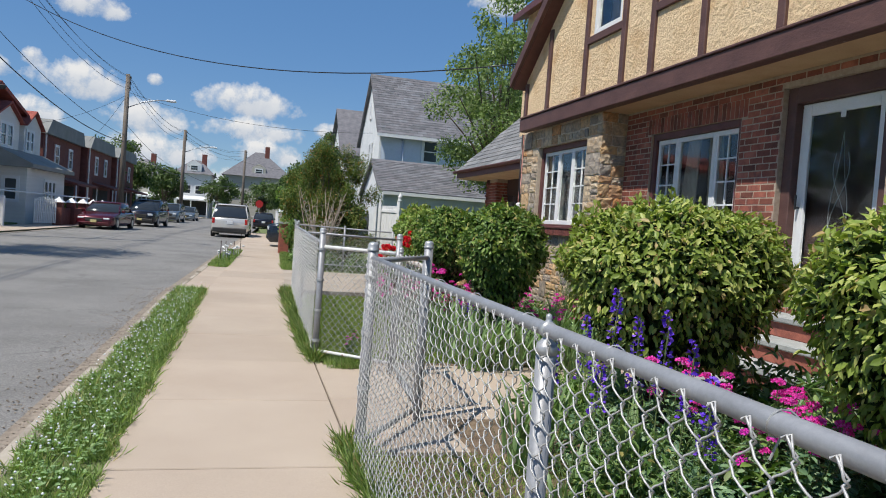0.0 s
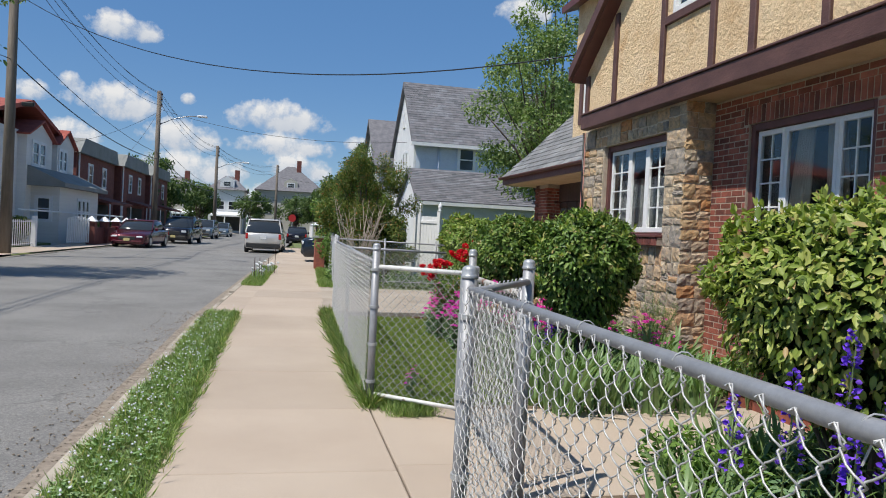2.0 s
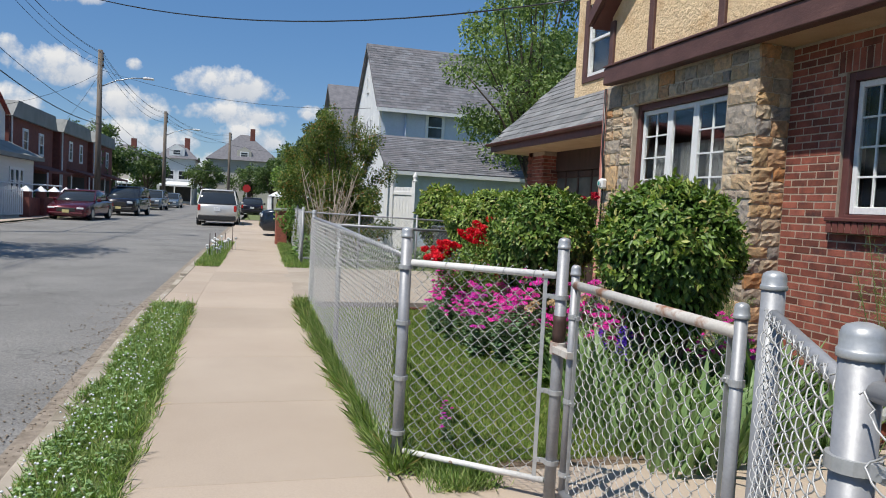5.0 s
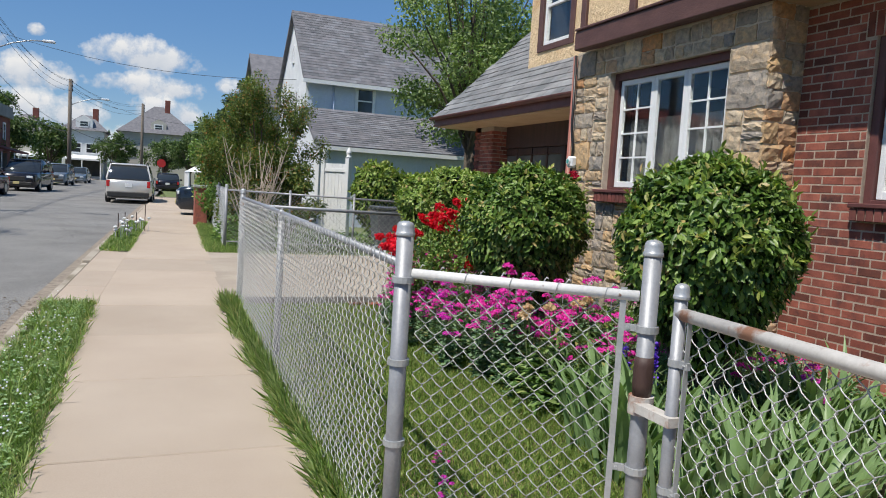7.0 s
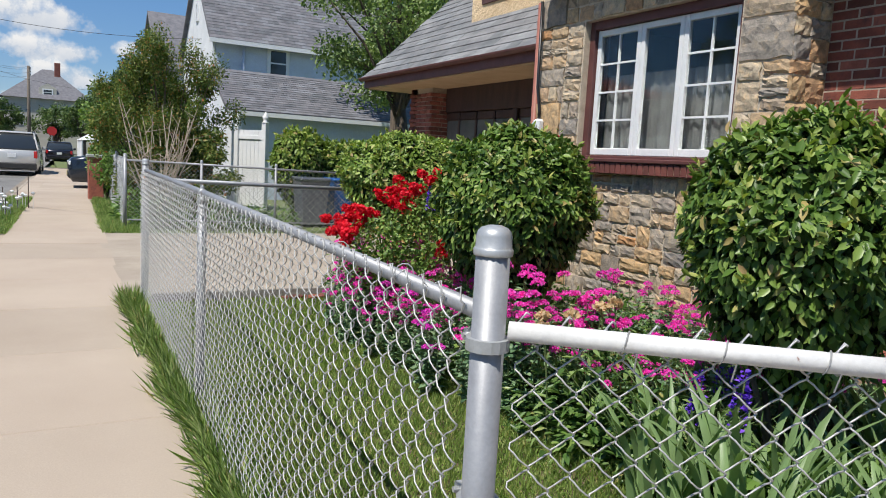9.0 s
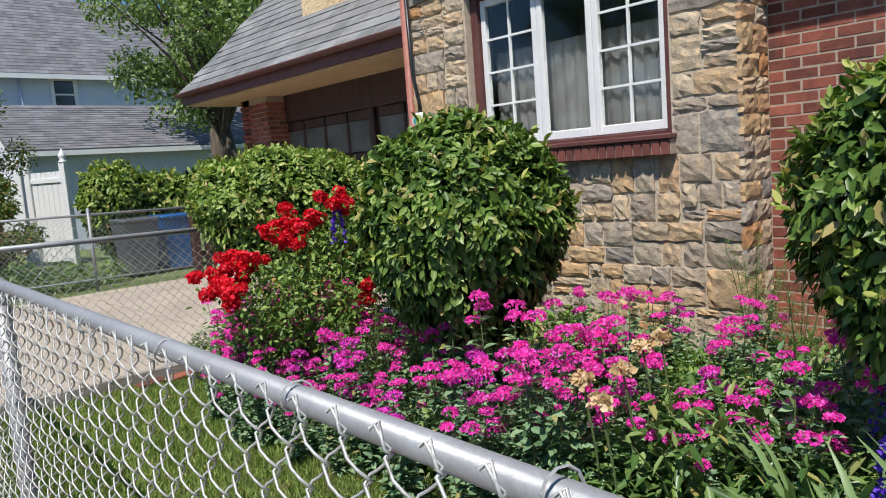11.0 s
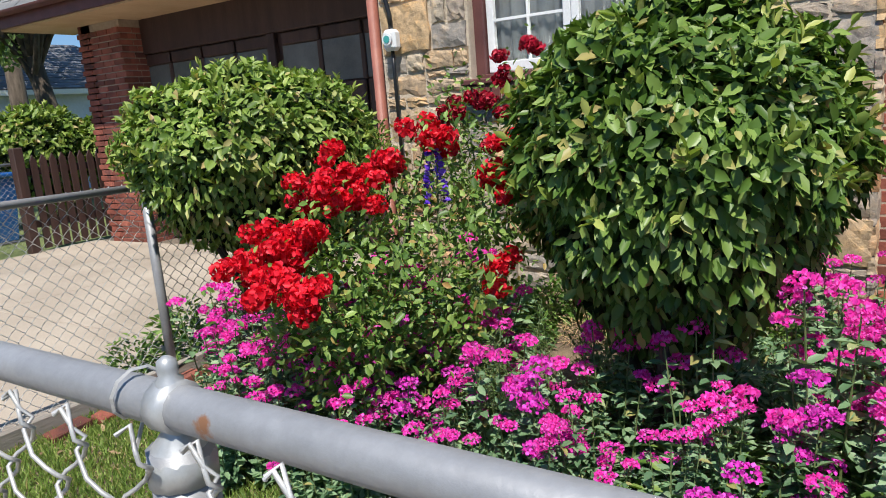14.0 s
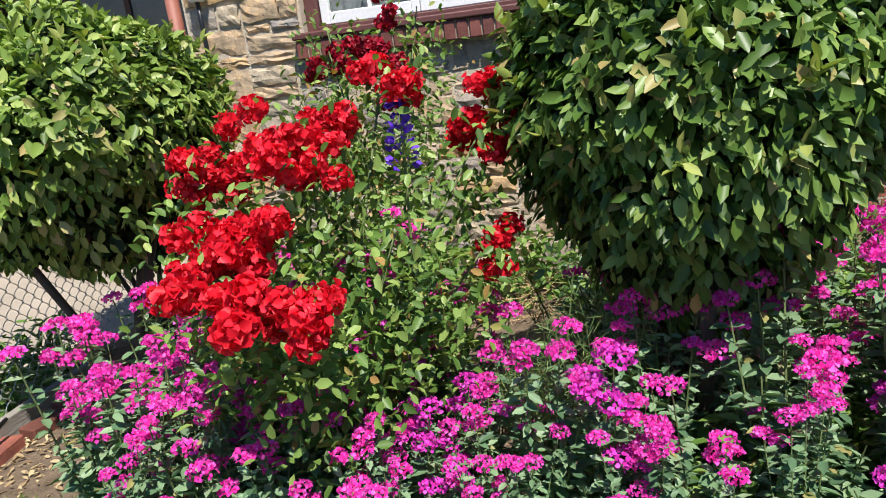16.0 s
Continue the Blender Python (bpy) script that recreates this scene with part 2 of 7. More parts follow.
    "blue_stucco": surf("pale_blue_stucco", (0.55, 0.61, 0.73), (0.63, 0.69, 0.80), 1.5, 0.9, 0.6, 25.0, stain=(0.54, 0.59, 0.66), depth=0.02),
    "white_stucco": surf("white_stucco", (0.68, 0.69, 0.70), (0.78, 0.79, 0.79), 1.5, 0.9, 0.4, 25.0, depth=0.02),
    "curtain": surf("curtain", (0.42, 0.36, 0.29), (0.55, 0.48, 0.39), 6, 0.9, 0.2, 60),
    "net": surf("grey_net_curtain", (0.10, 0.10, 0.10), (0.17, 0.17, 0.17), 6, 0.9, 0.2, 60),
    # near-black colour that stands for shade in rooms and under porches
    "near_black_shade": surf("near_black_shade", (0.035, 0.035, 0.038), (0.06, 0.058, 0.058), 2, 0.9, 0, 30),
    "black_iron": surf("black_iron", (0.012, 0.012, 0.013), (0.02, 0.02, 0.02), 10, 0.35, 0.1, 80),
    "grey_board": surf("weathered_board", (0.24, 0.21, 0.18), (0.36, 0.33, 0.29), 10, 0.9, 0.5, 60, stretch=(0.2, 1, 1)),
    "slab": surf("stone_slab", (0.30, 0.31, 0.30), (0.42, 0.43, 0.41), 4, 0.85, 0.4, 80),
    "dark_wood": surf("dark_brown_wood", (0.04, 0.02, 0.016), (0.07, 0.036, 0.029), 8, 0.6, 0.4, 50, stretch=(1, 1, 0.2)),
    "glass": glass_pane("window_glass"),
    "smoky_glass": surf("dusty_pane", (0.10, 0.11, 0.11), (0.17, 0.18, 0.18), 3.0, 0.15, 0.0, 60.0),
    "red_sign": surf("red_sign", (0.45, 0.02, 0.02), (0.5, 0.03, 0.03), 9.0, 0.5, 0.0, 60.0),
    "teal": surf("teal_dial", (0.05, 0.30, 0.28), (0.07, 0.38, 0.35), 9.0, 0.4, 0.0, 60.0),
}


def stone_material():
    m, nt, p, out = material("field_stone")
    rnd = nt.nodes.new("ShaderNodeObjectInfo").outputs["Random"]
    base = ramp(nt, rnd, [(0.0, (0.24, 0.225, 0.215)), (0.2, (0.46, 0.37, 0.27)), (0.42, (0.58, 0.40, 0.22)), (0.58, (0.34, 0.31, 0.28)),
                          (0.84, (0.57, 0.47, 0.34)), (1.0, (0.48, 0.25, 0.11))])
    rough = noise_tex(nt, 14.0, 8.0, 0.66)
    fine = noise_tex(nt, 45.0, 6.0, 0.7)
    col = blend(nt, 0.75, base, ramp(nt, rough, [(0.3, (0.34, 0.33, 0.33)), (0.5, (0.9, 0.87, 0.85)), (0.7, (1.4, 1.15, 0.85))]), "MULTIPLY")
    col = blend(nt, 0.5, col, ramp(nt, fine, [(0.3, (0.5, 0.5, 0.5)), (0.65, (1.1, 1.1, 1.1))]), "MULTIPLY")
    nt.links.new(col, p.inputs["Base Color"])
    p.inputs["Roughness"].default_value = 0.9
    b1 = node(nt, "ShaderNodeBump", Strength=0.9, Distance=0.012)
    nt.links.new(rough, b1.inputs["Height"])
    b2 = node(nt, "ShaderNodeBump", Strength=0.6, Distance=0.006)
    nt.links.new(fine, b2.inputs["Height"])
    nt.links.new(b1.outputs[0], b2.inputs["Normal"])
    nt.links.new(b2.outputs[0], p.inputs["Normal"])
    return m


M["stone"] = stone_material()


def asphalt_material():
    m, nt, p, out = material("asphalt")
    broad = noise_tex(nt, 0.5, 5.0, 0.6)
    grain = noise_tex(nt, 95.0, 3.0, 0.7)
    chips = noise_tex(nt, 38.0, 4.0, 0.75)
    col = ramp(nt, broad, [(0.3, (0.165, 0.158, 0.15)), (0.5, (0.215, 0.207, 0.197)), (0.7, (0.25, 0.241, 0.228))])
    col = blend(nt, 0.8, col, ramp(nt, grain, [(0.32, (0.5, 0.5, 0.5)), (0.5, (0.95, 0.95, 0.95)), (0.68, (1.45, 1.42, 1.38))]), "MULTIPLY")
    col = blend(nt, 0.6, col, ramp(nt, chips, [(0.35, (0.62, 0.62, 0.62)), (0.6, (1.1, 1.1, 1.1))]), "MULTIPLY")
    g = nt.nodes.new("ShaderNodeNewGeometry")
    warp = node(nt, "ShaderNodeTexNoise", Scale=2.2, Detail=4.0)
    nt.links.new(g.outputs["Position"], warp.inputs["Vector"])
    add = nt.nodes.new("ShaderNodeVectorMath")
    add.operation = "ADD"
    nt.links.new(g.outputs["Position"], add.inputs[0])
    nt.links.new(warp.outputs["Color"], add.inputs[1])
    cells = node(nt, "ShaderNodeTexVoronoi", Scale=0.33)
    cells.feature = "DISTANCE_TO_EDGE"
    nt.links.new(add.outputs[0], cells.inputs["Vector"])
    crack = ramp(nt, cells.outputs["Distance"], [(0.003, (0.74, 0.74, 0.74)), (0.008, (1, 1, 1))])
    col = blend(nt, 1.0, col, crack, "MULTIPLY")
    nt.links.new(col, p.inputs["Base Color"])
    p.inputs["Roughness"].default_value = 0.9
    b = node(nt, "ShaderNodeBump", Strength=0.8, Distance=0.008)
    nt.links.new(grain, b.inputs["Height"])
    nt.links.new(b.outputs[0], p.inputs["Normal"])
    return m


M["asphalt"] = asphalt_material()


def car_paint(name, colour, rough=0.25):
    m, nt, p, out = material(name)
    col = blend(nt, 0.25, colour, ramp(nt, noise_tex(nt, 2.0), [(0.3, (0.7, 0.7, 0.7)), (0.7, (1, 1, 1))]), "MULTIPLY")
    nt.links.new(col, p.inputs["Base Color"])
    p.inputs["Metallic"].default_value, p.inputs["Roughness"].default_value = 0.35, rough
    p.inputs["Coat Weight"].default_value = 0.6
    return m


# ---------------------------------------------------------------- mesh tools
class Geo:
    """Vertices and faces that grow into one mesh."""

    def __init__(self):
        self.v, self.f = [], []

    def add(self, verts, faces):
        n = len(self.v)
        self.v += [tuple(p) for p in verts]
        self.f += [tuple(n + i for i in face) for face in faces]
        return self

    def box(self, x0, x1, y0, y1, z0, z1, m=None):
        c = [Vector((x, y, z)) for z in (z0, z1) for x, y in ((x0, y0), (x1, y0), (x1, y1), (x0, y1))]
        if m is not None:
            c = [m @ p for p in c]
        return self.add(c, [(3, 2, 1, 0), (4, 5, 6, 7), (0, 1, 5, 4), (1, 2, 6, 5), (2, 3, 7, 6), (3, 0, 4, 7)])

    def block(self, x0, x1, y0, y1, z0, z1, c=0.01, m=None):
        """A box with its edges along all sides cut by c."""
        rings = []
        for z, i in ((z0, c), (z0 + c, 0), (z1 - c, 0), (z1, c)):
            rings.append([Vector(q) for q in ((x0 + i, y0 + i + (c if not i else 0), z), (x0 + i + (c if not i else 0), y0 + i, z), (x1 - i - (c if not i else 0), y0 + i, z), (x1 - i, y0 + i + (c if not i else 0), z),
                                              (x1 - i, y1 - i - (c if not i else 0), z), (x1 - i - (c if not i else 0), y1 - i, z), (x0 + i + (c if not i else 0), y1 - i, z), (x0 + i, y1 - i - (c if not i else 0), z))])
        verts = [m @ p if m is not None else p for r in rings for p in r]
        faces = [tuple(reversed(range(8))), tuple(range(24, 32))]
        for k in range(3):
            for j in range(8):
                a, b = k * 8 + j, k * 8 + (j + 1) % 8
                faces.append((a, b, b + 8, a + 8))
        return self.add(verts, faces)

    def tube(self, pts, r, n=8, cap=True):
        pts = [Vector(p) for p in pts]
        rad = r if isinstance(r, (list, tuple)) else [r] * len(pts)
        rings, side = [], None
        for i, p in enumerate(pts):
            d = (pts[min(i + 1, len(pts) - 1)] - pts[max(i - 1, 0)]).normalized()
            if side is None:
                side = d.orthogonal().normalized()
            side = (side - d * side.dot(d)).normalized()
            up = d.cross(side)
            rings.append([p + rad[i] * (math.cos(a) * side + math.sin(a) * up) for a in (2 * math.pi * k / n for k in range(n))])
        faces = []
        for i in range(len(pts) - 1):
            for k in range(n):
                a, b = i * n + k, i * n + (k + 1) % n
                faces.append((a, b, b + n, a + n))
        if cap:
            faces += [tuple(reversed(range(n))), tuple(range((len(pts) - 1) * n, len(pts) * n))]
        return self.add([p for ring in rings for p in ring], faces)

    def lathe(self, x, y, profile, n=14):
        """Turned round the upright through (x, y): profile of (radius, z) from below."""
        verts = [(x + r * math.cos(2 * math.pi * k / n), y + r * math.sin(2 * math.pi * k / n), z) for r, z in profile for k in range(n)]
        faces = [tuple(reversed(range(n))), tuple(range((len(profile) - 1) * n, len(profile) * n))]
        for i in range(len(profile) - 1):
            for k in range(n):
                a, b = i * n + k, i * n + (k + 1) % n
                faces.append((a, b, b + n, a + n))
        return self.add(verts, faces)

    def prism(self, poly, axis, lo, hi):
        """A flat outline pushed along an axis. poly: pairs in the other two axes, in order."""
        place = {"x": lambda a, b, c: (c, a, b), "y": lambda a, b, c: (a, c, b), "z": lambda a, b, c: (a, b, c)}[axis]
        n = len(poly)
        verts = [place(a, b, lo) for a, b in poly] + [place(a, b, hi) for a, b in poly]
        faces = [tuple(reversed(range(n))), tuple(range(n, 2 * n))] + [(i, (i + 1) % n, n + (i + 1) % n, n + i) for i in range(n)]
        return self.add(verts, faces)

    def mesh(self, name, smooth=False, fix=True):
        me = bpy.data.meshes.new(name)
        me.from_pydata(self.v, [], self.f)
        if fix and len(self.v) < 60000:
            bm = bmesh.new()
            bm.from_mesh(me)
            bmesh.ops.recalc_face_normals(bm, faces=bm.faces)
            bm.to_mesh(me)
            bm.free()
        if smooth:
            me.shade_smooth()
        me.update()
        return me


def thing(name, label, category, group="", kind="", at=(0, 0, 0)):
    ob = new(name)
    ob.location = at
    ob.empty_display_size = 0.1
    return tagged(ob, label, category, group, kind)


def part(name, geo, mat, parent=None, label="", smooth=False, fix=True):
    me = geo if isinstance(geo, bpy.types.Mesh) else geo.mesh(name, smooth, fix)
    if not me.materials:
        me.materials.append(mat)
    ob = new(name, me)
    if parent is not None:
        ob.parent = parent
    if label:
        ob["label"] = label
    return ob


def structure(name, geo, mat, label, category, smooth=False):
    return tagged(part(name, geo, mat, None, "", smooth), label, category, "", "structure")


rng = np.random.default_rng(7)


def leaf_mesh(name, base, way, normal, length, width, fold=0.25, droop=0.0, narrow=False):
    """Many leaves, each two halves folded along the midrib. base, way, normal: arrays of n x 3; length and width: arrays of n. narrow: four corners only."""
    way = way / np.maximum(np.linalg.norm(way, axis=1, keepdims=True), 1e-6)
    side = np.cross(way, normal)
    side /= np.maximum(np.linalg.norm(side, axis=1, keepdims=True), 1e-6)
    up = np.cross(side, way)
    L, W = length[:, None], width[:, None]
    n = len(base)
    tip = base + way * L - up * L * droop
    if narrow:
        mid = base + way * L * 0.45
        corners = [base, mid - side * W * 0.5 + up * W * fold, tip, mid + side * W * 0.5 + up * W * fold]
        order, size = (0, 1, 2, 0, 2, 3), 3
    else:
        near, far = base + way * L * 0.28, base + way * L * 0.64 - up * L * droop * 0.4
        corners = [base, near - side * W * 0.43 + up * W * fold, far - side * W * 0.45 + up * W * fold, tip, far + side * W * 0.45 + up * W * fold, near + side * W * 0.43 + up * W * fold]
        order, size = (0, 1, 2, 3, 0, 3, 4, 5), 4
    v = np.stack(corners, axis=1).reshape(-1, 3)
    i = np.arange(n) * len(corners)
    loops = np.stack([i + k for k in order], axis=1).reshape(-1)
    me = bpy.data.meshes.new(name)
    me.vertices.add(len(v))
    me.vertices.foreach_set("co", v.astype(np.float32).ravel())
    me.loops.add(len(loops))
    me.loops.foreach_set("vertex_index", loops.astype(np.int32))
    me.polygons.add(n * 2)
    me.polygons.foreach_set("loop_start", np.arange(0, n * 2 * size, size, dtype=np.int32))
    me.update(calc_edges=True)
    return me


def unit(n):
    d = rng.normal(size=(n, 3))
    return d / np.linalg.norm(d, axis=1, keepdims=True)


def bend(y):
    """How far the street has swung to the right at y."""
    return 0.033 * max(0.0, y - 13.0)


# ---------------------------------------------------------------- ground, road, pavement
g = Geo()
g.add([(-3000, -3000, -0.3), (3000, -3000, -0.3), (3000, 3000, -0.3), (-3000, 3000, -0.3)], [(0, 1, 2, 3)])
structure("ground", g, M["lawn_soil"], "flat green ground reaching to the horizon", "ground")


def ribbon(x0, x1, ys, z, thick=0.0, follow=True):
    g = Geo()
    for y in ys:
        s = bend(y) if follow else 0
        g.v += [(x0 + s, y, z), (x1 + s, y, z)]
    for i in range(len(ys) - 1):
        a = i * 2
        g.f.append((a, a + 1, a + 3, a + 2))
    return g


YS = [-30, -10, 0, 5, 10, 13, 16, 20, 25, 30, 40, 50, 60, 80, 100, 125]
road = ribbon(-9.4, -1.22, YS, -0.1)
road.add([(-60, 92, -0.104), (60, 92, -0.104), (60, 101, -0.104), (-60, 101, -0.104)], [(0, 1, 2, 3)])
structure("road", road, M["asphalt"], "worn grey asphalt street with patched cracks", "road")
grit = ribbon(-1.42, -1.20, YS[:11], -0.094)
structure("gutter", grit, M["gravel"], "sandy grit gathered along the gutter", "road edge")

# kerb stones on both sides
kerb = structure("kerb", Geo().box(-1.25, -1.12, -8, 13, -0.3, -0.03), M["joint"], "low worn concrete kerb beside the street", "kerb")
stone_mesh = Geo().block(-0.075, 0.075, -0.745, 0.745, -0.14, 0.0, 0.015).mesh("kerb_stone")
y = -6.0
while y < 44:
    for x in (-1.2, -9.45):
        k = part("kerb_stone", stone_mesh, M["kerb"], kerb)
        drop = 0.055 if 13.2 < y < 18.0 or y > 26 else 0.0
        k.location = (x + bend(y) + rng.uniform(-0.008, 0.008), y, -0.015 - drop - rng.uniform(0, 0.012))
        k.rotation_euler = (rng.uniform(-0.006, 0.006), rng.uniform(-0.02, 0.02), -0.033 if y > 13 else 0)
    y += 1.5

# pavement flags
pave_bed = ribbon(-1.14, 1.0, YS[1:12], -0.02)
pavement = structure("pavement", pave_bed, M["joint"], "pale concrete pavement of square flags with dark joints", "pavement")
flag_mesh = Geo().block(-0.675, 0.675, -0.73, 0.73, -0.12, 0.0, 0.006).mesh("paving_flag")
apron_mesh = Geo().block(-0.22, 0.22, -0.73, 0.73, -0.12, 0.0, 0.006).mesh("paving_flag")
y = 4.06 - 1.47 * 7 + 0.735
while y < 48:
    p = part("paving_flag", flag_mesh, M["concrete"], pavement)
    p.location = (bend(y), y, rng.uniform(-0.003, 0.002))
    p.rotation_euler = (rng.uniform(-0.002, 0.002), rng.uniform(-0.002, 0.002), -0.033 if y > 13 else 0)
    if 12.9 < y < 18.3 or y > 26.2:
        p = part("paving_flag", apron_mesh, M["concrete"], pavement)
        p.location = (-0.90 + bend(y), y, -0.012)
        p.rotation_euler = (0, 0.02, -0.033)
    y += 1.47
far_pave = ribbon(-11.3, -9.5, YS, -0.01)
structure("pavement_far", far_pave, M["concrete"], "pale concrete pavement across the street", "pavement")

# soil of the yard and of the verges
yard = Geo().box(0.68, 9.0, -8, 4.2, -0.3, -0.005).box(0.68, 9.0, 7.05, 13.1, -0.3, -0.005).box(1.4, 9.0, 4.2, 7.05, -0.3, -0.008)
structure("garden_soil", yard, M["soil"], "dark garden soil of the front yard beds", "soil")
verge = Geo().box(-1.13, -0.68, -8, 13.15, -0.3, -0.012).add([(-1.13 + bend(18.5), 18.5, -0.01), (-0.68 + bend(18.5), 18.5, -0.01), (-0.68 + bend(26), 26, -0.01), (-1.13 + bend(26), 26, -0.01)], [(0, 1, 2, 3)])
structure("verge_soil", verge, M["lawn_soil"], "grassy earth strips between pavement and kerb", "soil")
far_yard = Geo().box(0.7, 60, 18.6, 90, -0.3, -0.03).box(-60, -11.2, -20, 90, -0.3, -0.02)
structure("far_soil", far_yard, M["lawn_soil"], "green yards of the neighbouring houses", "soil")

# driveway slabs and front path
drive = structure("driveway", Geo().box(0.7, 8.0, 13.1, 18.6, -0.3, -0.02), M["joint"], "pale concrete driveway leading to the garage", "driveway")
for x0, x1 in ((0.70, 3.3), (3.31, 5.95)):
    for y0, y1 in ((13.12, 15.85), (15.86, 18.58)):
        part("slab", Geo().block(x0, x1, y0, y1, -0.15, -0.002, 0.006), M["drive"], drive)
path = structure("front_path", Geo().box(0.69, 4.4, 4.35, 6.98, -0.3, -0.02), M["joint"], "pale concrete front path inside the gate", "path")
for x0, x1, y0, y1 in ((0.69, 1.45, 4.3, 5.62), (0.69, 1.45, 5.63, 7.03), (1.46, 2.9, 5.05, 6.98), (2.91, 4.3, 5.05, 6.98)):
    part("slab", Geo().block(x0, x1, y0, y1, -0.15, -0.001, 0.006), M["concrete"], path)


# ---------------------------------------------------------------- grass
def grass(name, n, spots, height, width, mat, label, lean=0.5):
    """spots: function n -> n x 3 of roots."""
    root = spots(n)
    way = np.stack([rng.normal(0, lean, n), rng.normal(0, lean, n), np.ones(n)], axis=1)
    normal = unit(n)
    L = rng.uniform(height[0], height[1], n)
    me = leaf_mesh(name, root, way, normal, L, rng.uniform(width[0], width[1], n), 0.1, 0.12, True)
    ob = part(name, me, mat)
    return tagged(ob, label, "grass", "", "stuff")


def rect(x0, x1, y0, y1, z=-0.01, follow=False):
    def spots(n):
        y = rng.uniform(y0, y1, n)
        x = rng.uniform(x0, x1, n)
        if follow:
            x = x + 0.033 * np.maximum(0, y - 13)
        return np.stack([x, y, np.full(n, z)], axis=1)
    return spots


def ragged(x0, x1, y0, y1):
    """Roots in clumps, with uneven edges towards the road and the paving."""
    def spots(n):
        out = []
        while len(out) < n:
            y = rng.uniform(y0, y1)
            a = x0 + 0.07 * noise.noise((1.3, y * 2.1, 0.0)) + 0.03 * noise.noise((4.3, y * 7.0, 0.0))
            b = x1 + 0.035 * noise.noise((9.3, y * 3.0, 0.0)) + 0.02 * noise.noise((7.3, y * 9.0, 0.0))
            x = rng.uniform(a, b)
            if noise.noise((x * 5, y * 5, 2.0)) + 0.6 * noise.noise((x * 17, y * 17, 5.0)) + 0.55 > rng.uniform(0, 1):
                out.append((x, y, -0.01))
        return np.array(out)
    return spots


grass("verge_grass", 46000, ragged(-1.17, -0.67, -1.0, 13.1), (0.02, 0.085), (0.0025, 0.006), M["verge"], "uneven green verge grass with small white clover", 0.75)
grass("verge_grass", 5000, ragged(-1.12, -0.64, -1.0, 13.1), (0.07, 0.15), (0.003, 0.006), M["verge"], "longer blades standing out of the verge", 0.7)


def clover_patch(name, n, spots, label):
    """Round leaflets in threes, lying nearly level above the turf."""
    root = spots(n)
    root[:, 2] = rng.uniform(0.02, 0.055, n)
    a = rng.uniform(0, 6.28, n)
    base = np.repeat(root, 3, axis=0)
    turn = np.repeat(a, 3) + np.tile(np.arange(3) * 2.094, n)
    way = np.stack([np.cos(turn), np.sin(turn), rng.uniform(-0.1, 0.35, n * 3)], axis=1)
    face = np.stack([rng.normal(0, 0.25, n * 3), rng.normal(0, 0.25, n * 3), np.ones(n * 3)], axis=1)
    L = np.repeat(rng.uniform(0.011, 0.021, n), 3)
    return tagged(part(name, leaf_mesh(name, base, way, face, L, L * 0.95, 0.06, 0.1), M["clover_leaf"]), label, "clover", "", "stuff")


clover_patch("clover", 3800, ragged(-1.15, -0.72, -1.0, 13.1), "low clover leaves mixed into the verge grass")
grass("verge_grass", 9000, rect(-1.14, -0.66, 18.4, 26.0, -0.01, True), (0.05, 0.13), (0.006, 0.012), M["verge"], "green grass island on the verge")
grass("verge_grass", 8000, rect(0.64, 1.2, 18.6, 26.0, -0.02, True), (0.05, 0.16), (0.006, 0.014), M["verge"], "green grass strip along the far fence")
grass("lawn", 105000, rect(0.72, 2.5, 7.1, 12.9), (0.025, 0.075), (0.003, 0.007), M["grass"], "short mown green lawn behind the fence", 0.6)
grass("lawn", 22000, rect(0.72, 2.3, -0.5, 4.2), (0.02, 0.07), (0.003, 0.007), M["grass"], "short green lawn beside the front path", 0.6)


def tufts(x, y0, y1, spread):
    def spots(n):
        y = rng.uniform(y0, y1, n)
        clump = np.sin(y * 5.1) * 0.5 + np.sin(y * 13.7) * 0.5
        return np.stack([x + rng.normal(0, spread, n) * (0.75 + 0.5 * clump) - 0.025 * clump, y, np.full(n, -0.01)], axis=1)
    return spots


grass("fence_grass", 12000, tufts(0.685, 7.0, 13.0, 0.034), (0.03, 0.24), (0.003, 0.007), M["verge"], "tall uncut grass along the fence foot", 0.62)
grass("fence_grass", 6000, tufts(0.685, 0.5, 4.4, 0.036), (0.03, 0.22), (0.003, 0.007), M["verge"], "tall uncut grass along the fence foot", 0.62)
grass("fence_grass", 1600, tufts(0.98, 6.72, 7.1, 0.16), (0.04, 0.13), (0.003, 0.006), M["verge"], "small grass tufts below the slanting panel", 0.6)


# ---------------------------------------------------------------- chain-link fences
PITCH = 0.0375


